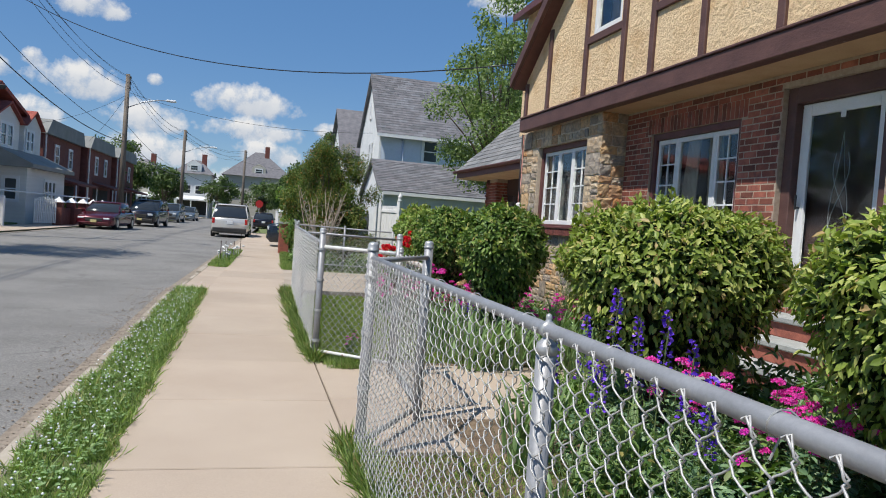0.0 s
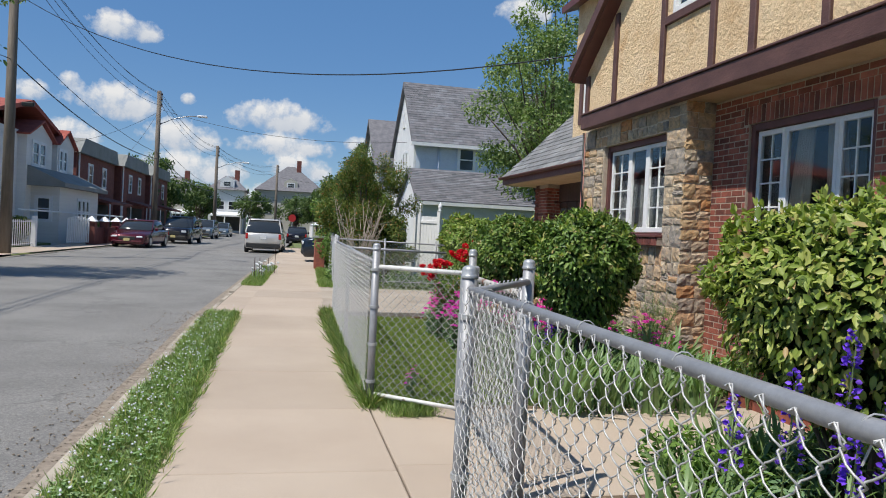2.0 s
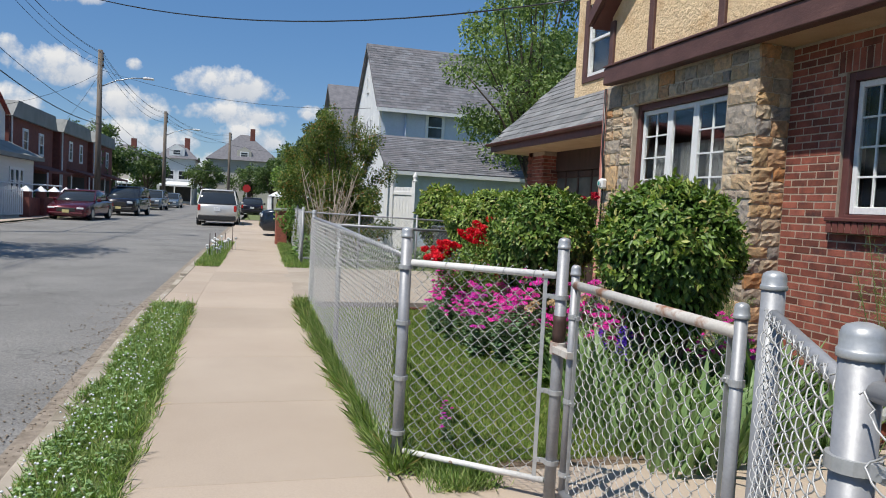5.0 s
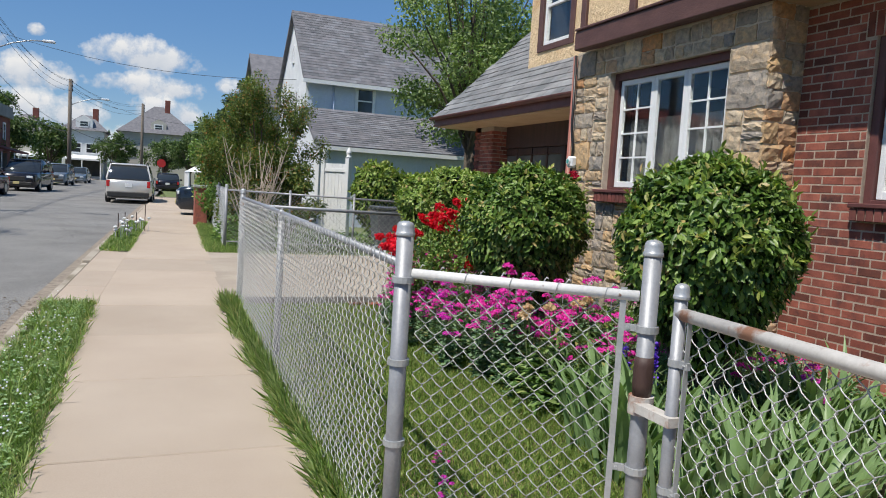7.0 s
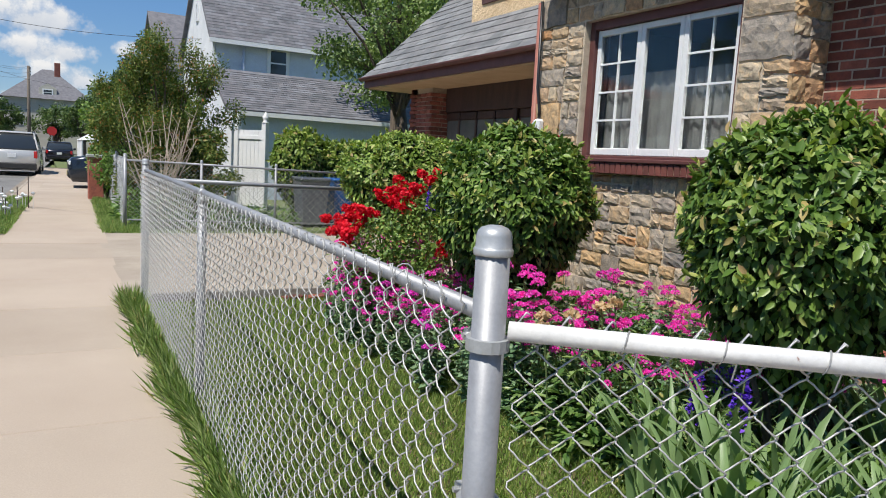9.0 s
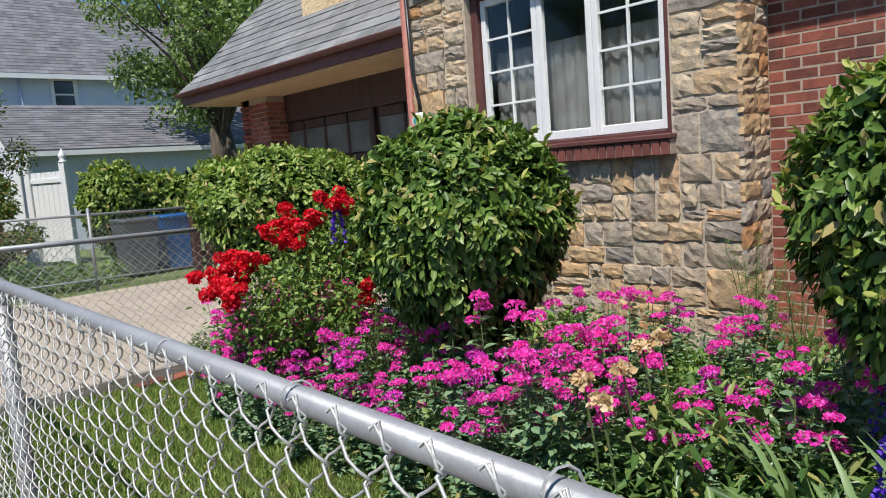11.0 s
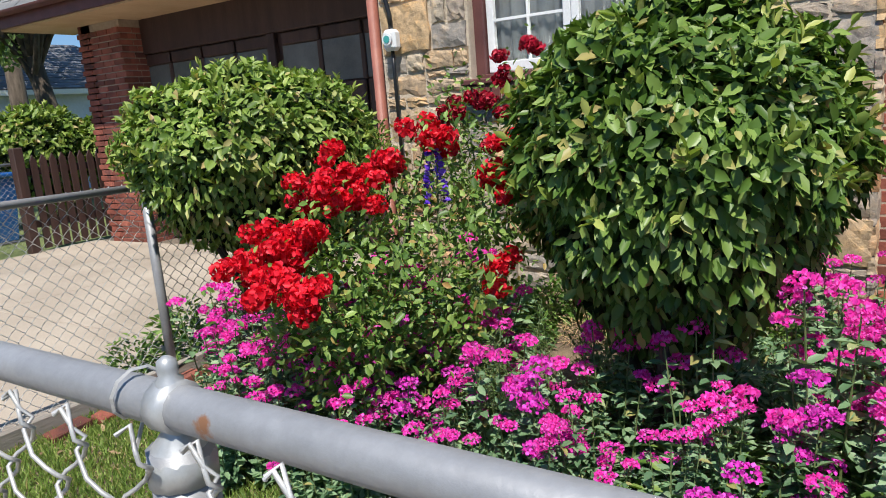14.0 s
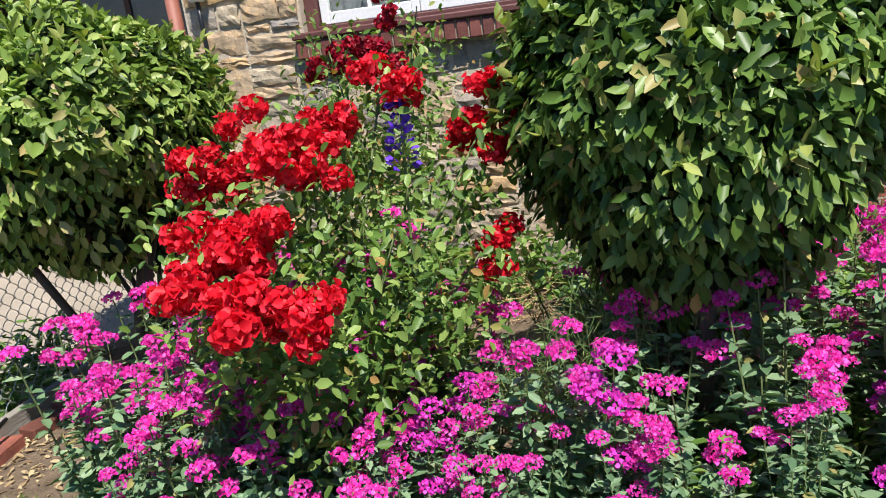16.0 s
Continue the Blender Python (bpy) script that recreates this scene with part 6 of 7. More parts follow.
bin_thing(5.45, 20.2, (0.02, 0.13, 0.42), "blue plastic wheelie bin behind the far fence")
bin_thing(4.75, 20.1, (0.12, 0.13, 0.15), "dark grey plastic wheelie bin behind the far fence")
pf = thing("picket_fence", "dark brown wooden picket fence beside the garage", "fence")
part("post", Geo().block(5.06, 5.18, 18.5, 18.62, -0.1, 1.30, 0.01), M["dark_wood"], pf)
for i in range(8):
    x = 5.26 + i * 0.125
    part("picket", Geo().prism([(x, 0.03), (x + 0.085, 0.03), (x + 0.085, 1.12), (x + 0.042, 1.20), (x, 1.12)], "y", 18.54, 18.565), M["dark_wood"], pf)
for z in (0.3, 0.95):
    part("rail", Geo().block(5.18, 6.2, 18.566, 18.60, z, z + 0.09, 0.005), M["dark_wood"], pf)
dry = thing("dry_shrub", "bare pale branching shrub by the far fence", "shrub")
for k in range(26):
    a = rng.uniform(0, 6.28)
    e = Vector((1.85 + 0.95 * math.cos(a) * rng.uniform(0.3, 1), 20.2 + 0.6 * math.sin(a) * rng.uniform(0.3, 1), rng.uniform(1.1, 2.3)))
    b = Vector((1.85, 20.2, -0.05))
    g = Geo().tube([b, b.lerp(e, 0.5) + Vector((rng.normal(0, 0.06), rng.normal(0, 0.06), 0.1)), e], [0.019, 0.013, 0.006], 4, False)
    for j in range(4):
        q = b.lerp(e, rng.uniform(0.5, 0.95))
        g.tube([q, q + Vector((rng.normal(0, 0.18), rng.normal(0, 0.18), rng.uniform(0.05, 0.3)))], [0.008, 0.003], 3, False)
    part("branch", g, M["twig"], dry, "", False, False)
low2 = [greens(380, 0.45, 0.35, "shrub_leaf", "leafy_plant", "green perennials along the neighbouring fence", "plant", 0.09, seed=51)]
scatter(low2, [(2.2, 19.9, 1.0), (2.9, 19.7, 1.1), (3.5, 19.6, 1.0), (4.1, 19.8, 0.9), (1.7, 19.8, 1.3), (1.6, 20.6, 1.6), (3.2, 13.2, 0.8), (2.75, 13.15, 0.55), (3.6, 13.15, 0.7)])
brick_post = thing("brick_pier", "low red brick pier at the neighbouring driveway", "pier")
part("shaft", Geo().block(1.0, 1.35, 26.2, 26.6, -0.1, 1.05, 0.01), M["brick"], brick_post)
part("cap", Geo().block(0.96, 1.39, 26.16, 26.64, 1.05, 1.12, 0.01), M["slab"], brick_post)
for x, y in ((1.55, 27.2), (1.7, 28.4)):
    clipped_bush("dark green hedge shrub at the neighbouring driveway", x, y, 0.55, 0.6, 0.05, 1.5, 3000, 0.09, "shrub_leaf", 2.3, "neighbour hedge")
stakes = thing("garden_stakes", "thin dark stakes with white flowers on the grass island", "garden stakes")
for x, y, h in ((-1.0, 20.6, 0.55), (-0.85, 21.0, 0.42), (-0.95, 21.8, 0.5), (-0.75, 22.4, 0.48), (-0.6, 23.2, 0.7)):
    part("stake", Geo().tube([(x + bend(y), y, -0.03), (x + bend(y), y, h)], 0.009, 5), M["dark_wood"], stakes)
    for k in range(4):
        px, py, z = x + bend(y) + rng.normal(0, 0.07), y + rng.normal(0, 0.07), rng.uniform(0.15, 0.4)
        part("flower_head", Geo().lathe(px, py, [(0.0, z - 0.03), (0.03, z - 0.01), (0.042, z + 0.012), (0.02, z + 0.035), (0.0, z + 0.04)], 7).tube([(px, py, -0.03), (px, py, z - 0.02)], 0.005, 4), M["white_paint"], stakes, "small white flower")



# ---------------------------------------------------------------- vehicles
def loft(sections, n=10):
    """sections: (s, half width, low, high, tuck) along the length; rounded cross-sections, closed at both ends."""
    g = Geo()
    for s, w, lo, hi, tuck in sections:
        ring = [(-w * 0.92, lo), (-w, lo + (hi - lo) * 0.25), (-w, lo + (hi - lo) * 0.6), (-w * (1 - tuck * 0.5), lo + (hi - lo) * 0.88), (-w * (1 - tuck), hi),
                (w * (1 - tuck), hi), (w * (1 - tuck * 0.5), lo + (hi - lo) * 0.88), (w, lo + (hi - lo) * 0.6), (w, lo + (hi - lo) * 0.25), (w * 0.92, lo)]
        g.v += [(x, s, z) for x, z in ring]
    for i in range(len(sections) - 1):
        for k in range(n):
            a, b = i * n + k, i * n + (k + 1) % n
            g.f.append((a, b, b + n, a + n))
    g.f += [tuple(range(n)), tuple(reversed(range((len(sections) - 1) * n, len(sections) * n)))]
    return g


M["rubber"] = surf("tyre_rubber", (0.015, 0.015, 0.015), (0.03, 0.03, 0.03), 10, 0.85, 0.2, 60)
M["alloy"] = surf("wheel_alloy", (0.45, 0.46, 0.48), (0.6, 0.6, 0.62), 10, 0.35, 0.1, 60, metal=0.9)
M["lamp_clear"] = car_glass("clear_lamp", (0.65, 0.68, 0.7), 0.1)
M["lamp_red"] = car_glass("red_lamp", (0.45, 0.01, 0.01), 0.15)
M["trim"] = surf("black_trim", (0.02, 0.02, 0.02), (0.035, 0.035, 0.035), 10, 0.6, 0.1, 60)
M["plate"] = surf("number_plate", (0.6, 0.5, 0.2), (0.7, 0.6, 0.3), 10, 0.5, 0.0, 60)


def car(name, label, category, L, W, H, paint, at, turn, suv=False):
    """Front towards -y in its own frame."""
    c = thing(name, label, category, "parked cars")
    h = L / 2
    belt = H * (0.60 if suv else 0.62)
    clear = 0.22 if suv else 0.17
    nose = H * (0.58 if suv else 0.50)
    body = [(-h, W * 0.40, clear + 0.12, nose * 0.80, 0.10), (-h + 0.10, W * 0.46, clear, nose * 0.93, 0.08), (-h + 0.5, W * 0.495, clear, nose, 0.07), (-h * 0.42, W * 0.5, clear, belt, 0.05),
            (0, W * 0.5, clear, belt, 0.04), (h * 0.5, W * 0.5, clear, belt + 0.01, 0.04), (h - 0.45, W * 0.49, clear, belt if suv else belt - 0.02, 0.05), (h - 0.08, W * 0.46, clear + 0.05, belt - 0.04, 0.06), (h, W * 0.42, clear + 0.12, belt - 0.12, 0.08)]
    b = part("body", loft(body), paint, c, "", True)
    back = h - (0.12 if suv else 0.85)
    top_back = h - (0.40 if suv else 1.45)
    cab = [(-h * 0.44, W * 0.46, belt - 0.03, belt + 0.02, 0.05), (-h * 0.12, W * 0.45, belt - 0.03, H - 0.06, 0.16), (0.15, W * 0.45, belt - 0.03, H - 0.03, 0.16), (top_back, W * 0.45, belt - 0.03, H - 0.05, 0.16), (back, W * 0.44, belt - 0.03, belt + 0.04, 0.06)]
    part("glasshouse", loft(cab), M["dark_glass"], c, "dark window glass", True)
    roof = [(-h * 0.14, W * 0.38, H - 0.075, H - 0.045, 0.1), (0.15, W * 0.385, H - 0.06, H, 0.12), (top_back * 0.7, W * 0.385, H - 0.06, H - 0.005, 0.12), (top_back + 0.04, W * 0.37, H - 0.09, H - 0.04, 0.1)]
    part("roof_panel", loft(roof), paint, c, "", True)
    for s in (-1, 1):
        for y0, z0, y1, z1 in ((-h * 0.44, belt, -h * 0.12, H - 0.05), (0.1, belt, 0.12, H - 0.05), (top_back, H - 0.06, back, belt)) + (((h * 0.42, belt, h * 0.42, H - 0.05),) if suv else ()):
            part("pillar", Geo().tube([(s * W * 0.462, y0, z0), (s * W * 0.385, y1, z1)] if y0 < y1 - 0.1 and z0 < z1 else [(s * (W * 0.462 if z0 < z1 else W * 0.385), y0, z0), (s * (W * 0.385 if z0 < z1 else W * 0.462), y1, z1)], 0.035, 6), paint, c)
        part("mirror", Geo().block(s * W * 0.5 - 0.02 if s > 0 else -W * 0.5 - 0.16, s * W * 0.5 + 0.16 if s > 0 else -W * 0.5 + 0.02, -h * 0.33, -h * 0.33 + 0.09, belt - 0.02, belt + 0.13, 0.03), paint, c)
        part("headlight", Geo().block(s * W * 0.33 - 0.17, s * W * 0.33 + 0.15, -h - 0.01, -h + 0.16, nose * 0.70, nose * 0.84, 0.03), M["lamp_clear"], c)
        part("tail_light", Geo().block(s * W * 0.42 - 0.07, s * W * 0.42 + 0.07, h - 0.12, h + 0.012, belt - (0.35 if suv else 0.30), belt - 0.06, 0.02), M["lamp_red"], c)
        for y in (-h + L * 0.19, h - L * 0.20):
            w = part("wheel", Geo().tube([(s * (W * 0.5 - 0.21), y, 0.33), (s * (W * 0.5 - 0.19), y, 0.33), (s * (W * 0.5 - 0.01), y, 0.33), (s * (W * 0.5 + 0.005), y, 0.33)], [0.30, 0.33, 0.33, 0.30], 20), M["rubber"], c, "", True)
            part("rim", Geo().tube([(s * (W * 0.5 - 0.03), y, 0.33), (s * (W * 0.5 + 0.012), y, 0.33)], [0.215, 0.20], 16), M["alloy"], w)
    part("grille", Geo().block(-W * 0.22, W * 0.22, -h - 0.012, -h + 0.1, nose * 0.55, nose * 0.80, 0.02), M["trim"], c, "dark grille")
    part("bumper", Geo().block(-W * 0.40, W * 0.40, -h - 0.03, -h + 0.1, clear + 0.1, nose * 0.52, 0.04), paint if not suv else M["trim"], c)
    part("number_plate", Geo().block(-0.15, 0.15, -h - 0.045, -h - 0.03, clear + 0.18, clear + 0.32, 0.004), M["plate"], c)
    part("rear_bumper", Geo().block(-W * 0.44, W * 0.44, h - 0.1, h + 0.05, clear + 0.06, clear + 0.32, 0.04), M["trim"] if suv else paint, c)
    part("rear_plate", Geo().block(-0.15, 0.15, h + 0.0, h + 0.02, belt - 0.34, belt - 0.18, 0.004), M["white_paint"], c)
    if suv:
        for s in (-1, 1):
            part("roof_rail", Geo().tube([(s * W * 0.36, -0.2, H - 0.02), (s * W * 0.36, 0, H + 0.04), (s * W * 0.36, top_back - 0.2, H + 0.03), (s * W * 0.36, top_back, H - 0.03)], 0.016, 6), M["trim"], c)
    c.location = at
    c.rotation_euler = (0, 0, turn)
    return c


silver, maroon, black_p, grey_p, navy = (car_paint(n, col) for n, col in (("silver_paint", (0.66, 0.64, 0.61)), ("maroon_car_paint", (0.10, 0.008, 0.018)), ("black_car_paint", (0.018, 0.016, 0.022)), ("grey_car_paint", (0.20, 0.24, 0.28)), ("navy_car_paint", (0.015, 0.022, 0.035))))
car("parked_suv", "silver estate car parked by the kerb, seen from behind", "car", 4.85, 2.0, 1.82, silver, (-1.02, 42.6, -0.1), math.pi - 0.03, True)
car("parked_car", "dark maroon saloon parked across the street", "car", 4.8, 1.85, 1.45, maroon, (-7.55, 42.6, -0.1), -0.10, False)
car("parked_suv", "black off-road car parked across the street", "car", 4.85, 1.95, 1.78, black_p, (-6.75, 52.2, -0.1), -0.08, True)
car("parked_suv", "blue-grey off-road car parked across the street", "car", 4.6, 1.85, 1.7, grey_p, (-7.0, 69.5, -0.1), -0.06, True)
car("parked_suv", "dark car nosing out of the neighbouring driveway", "car", 4.7, 1.9, 1.75, navy, (3.05, 31.6, -0.02), -math.pi / 2, True)
car("parked_car", "dark car parked near the far corner", "car", 4.6, 1.8, 1.45, black_p, (1.1, 66.0, -0.1), math.pi - 0.03, False)
car("parked_car", "grey car parked further up the street", "car", 4.6, 1.8, 1.5, grey_p, (-6.6, 82.0, -0.1), -0.05, False)

canopy = thing("canopy_tent", "white canopy with a vinyl fence in a far driveway", "canopy")
part("top", Geo().add([(1.2, 35.5, 1.5), (3.6, 35.5, 1.5), (3.6, 38.5, 1.5), (1.2, 38.5, 1.5), (2.4, 37, 2.25)], [(0, 1, 4), (1, 2, 4), (2, 3, 4), (3, 0, 4), (3, 2, 1, 0)]), M["white_paint"], canopy)
for x, y in ((1.25, 35.55), (3.55, 35.55), (1.25, 38.45), (3.55, 38.45)):
    part("leg", Geo().tube([(x, y, -0.05), (x, y, 1.52)], 0.04, 6), M["white_paint"], canopy)
part("panel", Geo().block(1.24, 1.30, 35.6, 38.4, 0.3, 1.5, 0.01), M["white_paint"], canopy)
sign = thing("stop_sign", "red octagonal stop sign on a post at the far corner", "sign")
part("post", Geo().tube([(0.75, 80, -0.1), (0.75, 80, 2.6)], 0.04, 6), M["galv"], sign)
part("plate", Geo().prism([(0.75 + 0.42 * math.cos(math.pi / 8 + k * math.pi / 4), 2.25 + 0.42 * math.sin(math.pi / 8 + k * math.pi / 4)) for k in range(8)], "y", 79.93, 79.96), M["red_sign"], sign, "red octagon")

# ---------------------------------------------------------------- poles, lamps and wires
M["pole_wood"] = surf("pole_wood", (0.13, 0.105, 0.085), (0.22, 0.185, 0.15), 10, 0.95, 0.6, 50, stretch=(1, 1, 0.1))
POLES = [(-9.35, 28.6, 10.7), (-8.35, 51.2, 9.75), (-6.7, 74.2, 8.8), (-1.2, 93.0, 8.9)]
for i, (x, y, h) in enumerate(POLES):
    p = thing("utility_pole", "weathered wooden utility pole" + (" with a street lamp arm" if i < 3 else " at the far crossing"), "pole", "utility poles")
    part("shaft", Geo().tube([(x, y, -0.2), (x, y, h)], [0.19, 0.13], 12), M["pole_wood"], p, "", True)
    for z in (h - 0.25, h - 0.6, h - 0.95):
        part("insulator", Geo().lathe(x + 0.17, y, [(0.02, z), (0.06, z + 0.02), (0.05, z + 0.08), (0.02, z + 0.12)], 8), M["dark_wood"], p)
    part("bracket", Geo().box(x + 0.1, x + 0.2, y - 0.03, y + 0.03, h - 1.05, h - 0.1), M["galv"], p)
    if i < 3:
        part("lamp_arm", Geo().tube([(x, y, h - 2.2), (x + 0.9, y, h - 1.75), (x + 1.8, y, h - 1.5), (x + 2.5, y, h - 1.45)], 0.035, 8), M["galv"], p, "grey steel arm", True)
        part("lamp_head", Geo().block(x + 2.4, x + 3.05, y - 0.14, y + 0.14, h - 1.52, h - 1.38, 0.04), M["white_paint"], p, "pale lamp head")
    if i == 0:
        part("splice_box", Geo().block(x + 0.35, x + 0.75, y - 0.06, y + 0.06, 5.05, 5.2, 0.03), M["black_iron"], p, "black cable splice")


def wire(a, b, sag, r=0.012, label="black overhead cable sagging between poles"):
    a, b = Vector(a), Vector(b)
    pts = []
    for k in range(25):
        f = k / 24
        p = a.lerp(b, f)
        p.z -= sag * 4 * f * (1 - f)
        pts.append(p)
    w = tagged(part("overhead_wire", Geo().tube(pts, r, 5), M["black_iron"], None, "", True), label, "cable", "overhead wires")
    return w


wire((-9.2, 28.6, 8.8), (4.78, 13.05, 4.62), 1.25, 0.013, "thick twisted service cable running to the house")
for (x0, y0, h0), (x1, y1, h1) in zip(POLES, POLES[1:]):
    for dz, dx in ((0.1, 0.0), (0.25, 0.2), (0.6, 0.2), (0.95, 0.2)):
        wire((x0 + dx, y0, h0 - dz), (x1 + dx, y1, h1 - dz), 0.7 + 0.2 * dz, 0.011)
    wire((x0, y0, h0 - 4.1), (x1, y1, h1 - 4.4), 0.6, 0.024)
    wire((x0, y0, h0 - 3.2), (x1, y1, h1 - 4.0), 0.5, 0.014)
for dz, dx in ((0.1, 0.0), (0.25, 0.2), (0.6, 0.2), (0.95, 0.2), (4.1, 0)):
    wire((-9.6 + dx, 2.0, 10.7 - dz), (POLES[0][0] + dx, POLES[0][1], POLES[0][2] - dz), 0.5, 0.012)
wire((-8.35, 51.2, 8.6), (6.5, 41.0, 6.4), 0.7, 0.011, "service cable running to the blue house")
wire((-8.35, 51.2, 8.4), (-12.5, 47.0, 5.6), 0.3, 0.010, "service cable running to a house across the street")
wire((-8.35, 51.2, 8.4), (-12.5, 60.0, 5.6), 0.3, 0.010, "service cable running to a house across the street")
wire((-6.7, 74.2, 8.0), (4.0, 70.0, 5.5), 0.6, 0.011, "service cable crossing the street")


# ---------------------------------------------------------------- houses across the street
M["grey_siding"] = surf("pale_grey_siding", (0.70, 0.68, 0.65), (0.78, 0.76, 0.73), 1.0, 0.8, 0.3, 30, stretch=(0.2, 0.2, 6))
M["far_brick"] = surf("far_red_brick", (0.15, 0.048, 0.038), (0.22, 0.075, 0.058), 3.0, 0.9, 0.5, 30)
M["cream"] = surf("cream_siding", (0.46, 0.43, 0.37), (0.54, 0.51, 0.44), 1.0, 0.8, 0.2, 30, stretch=(0.2, 0.2, 5))
M["grey_roof"] = surf("grey_roof", (0.20, 0.205, 0.195), (0.28, 0.285, 0.27), 1.0, 0.85, 0.3, 20)
wh = thing("house", "pale grey two-storey house with red roof and porch", "house", "houses across the street")
part("wall", Geo().box(-20, -12.6, 34.0, 47.0, -0.2, 5.35), M["grey_siding"], wh)
part("roof", Geo().prism([(34 - 0.4, 5.25), (40.3, 6.7), (47.0, 5.25), (47.0, 5.4), (40.3, 6.95), (33.6, 5.4)], "x", -20.3, -12.3), M["red_shingle"], wh, "red shingle roof")
for y0, y1, z in ((43.9, 47.0, 6.0), (39.2, 43.0, 5.95)):
    part("front_gable", Geo().prism([(y0, 0), (y1, 0), (y1, 5.2), ((y0 + y1) / 2, z), (y0, 5.2)], "x", -12.6, -12.2), M["grey_siding"], wh)
    part("gable_roof", Geo().prism([(y0 - 0.2, 5.13), ((y0 + y1) / 2, z + 0.02), (y1 + 0.2, 5.13), (y1 + 0.2, 5.22), ((y0 + y1) / 2, z + 0.13), (y0 - 0.2, 5.22)], "x", -15.5, -12.0), M["red_shingle"], wh, "red shingle gable roof")
part("porch", Geo().box(-12.2, -10.9, 40.0, 47.4, -0.2, 2.75), M["grey_siding"], wh, "enclosed porch")
part("porch_roof", Geo().prism([(-12.25, 3.75), (-10.5, 2.95), (-10.5, 2.75), (-12.25, 2.75)], "y", 39.4, 48.0), M["grey_roof"], wh, "lean-to porch roof")
for a0, a1 in ((39.9, 40.9), (40.9, 41.9)):
    house_window(wh, "x+", -12.2, a0, a1, 3.7, 5.0, "")
for a0, a1 in ((44.1, 44.8), (44.85, 45.6)):
    house_window(wh, "x+", -12.2, a0, a1, 3.7, 5.0, "")
for a0, a1 in ((43.0, 43.8), (43.8, 44.6), (44.6, 45.4)):
    house_window(wh, "x+", -10.9, a0, a1, 0.9, 2.3, "")
house_window(wh, "y", 40.0, -12.0, -11.2, 1.0, 2.3, "")
nh = thing("house", "pale low house with a small white gable porch", "house", "houses across the street")
part("wall", Geo().box(-20, -13.0, 24.0, 32.5, -0.2, 3.0), M["white_stucco"], nh)
part("roof", Geo().prism([(23.6, 2.9), (28.2, 4.6), (32.9, 2.9), (32.9, 3.05), (28.2, 4.85), (23.6, 3.05)], "x", -20.3, -12.6), M["grey_roof"], nh)
house_window(nh, "x+", -13.0, 29.5, 30.4, 0.9, 2.2, "")
for k, (y0, y1, xf) in enumerate(((48.4, 58.2, -12.4), (58.6, 68.0, -12.0), (68.4, 78.0, -11.7))):
    rh = thing("house", "dark red brick row house with grey mansard roof", "house", "houses across the street")
    part("wall", Geo().box(-21, xf, y0, y1, -0.2, 5.25), M["far_brick"], rh, "red brick wall")
    part("roof", Geo().prism([(y0 - 0.25, 5.2), (y1 + 0.25, 5.2), (y1 - 0.4, 6.15), (y0 + 0.9, 6.15)], "x", -21, xf + 0.25), M["grey_roof"], rh, "pale grey mansard roof")
    part("downpipe", Geo().tube([(xf + 0.06, y0 + 0.35, 5.2), (xf + 0.06, y0 + 0.35, 0)], 0.06, 6), M["white_paint"], rh, "white downpipe")
    house_window(rh, "x+", xf, y0 + 2.6, y0 + 3.7, 3.3, 4.75, "")
    house_window(rh, "x+", xf, y0 + 6.2, y0 + 7.3, 3.3, 4.75, "")
    part("porch_roof", Geo().prism([(xf, 2.75), (xf + 1.6, 2.35), (xf + 1.6, 2.2), (xf, 2.55)], "y", y0 + 2.0, y0 + 8.5), M["far_brick"], rh, "red metal porch roof")
    for yy in (y0 + 2.1, y0 + 5.2, y0 + 8.4):
        part("porch_post", Geo().tube([(xf + 1.5, yy, -0.1), (xf + 1.5, yy, 2.25)], 0.05, 6), M["white_paint"], rh)
    # no opening here: a near-black sheet on the wall paints the porch shade
    part("porch_opening", Geo().box(xf, xf + 0.03, y0 + 2.4, y0 + 8.2, 0.2, 2.2), M["near_black_shade"], rh, "dark sheet standing for the porch's shade")

vg = thing("iron_gate", "white iron gate standing between brick piers", "gate")
for k in range(13):
    f = k / 12
    part("bar", Geo().tube([(-9.95 + 0.55 * f, 38.0 + 1.5 * f, 0.1), (-9.95 + 0.55 * f, 38.0 + 1.5 * f, 1.25 + 0.12 * math.sin(math.pi * f))], 0.03, 5), M["white_paint"], vg)
for z in (0.15, 0.6, 1.2):
    part("rail", Geo().tube([(-9.95, 38.0, z), (-9.4, 39.5, z)], 0.02, 4), M["white_paint"], vg)
wf = thing("iron_fence", "white iron railing along the far pavement", "fence")
for k in range(34):
    y = 28.2 + 6.6 * k / 33
    part("bar", Geo().tube([(-10.75 + 0.03 * k / 3, y, 0.05), (-10.75 + 0.03 * k / 3, y, 1.12)], 0.015, 4), M["white_paint"], wf)
for z in (0.12, 1.05):
    part("rail", Geo().tube([(-10.75, 28.2, z), (-10.42, 34.8, z)], 0.022, 4), M["white_paint"], wf)
part("post", Geo().block(-10.5, -10.3, 34.75, 34.95, -0.1, 1.3, 0.02), M["white_paint"], wf)
bf = thing("brick_fence", "dark red brick garden wall with white-capped piers", "garden wall")
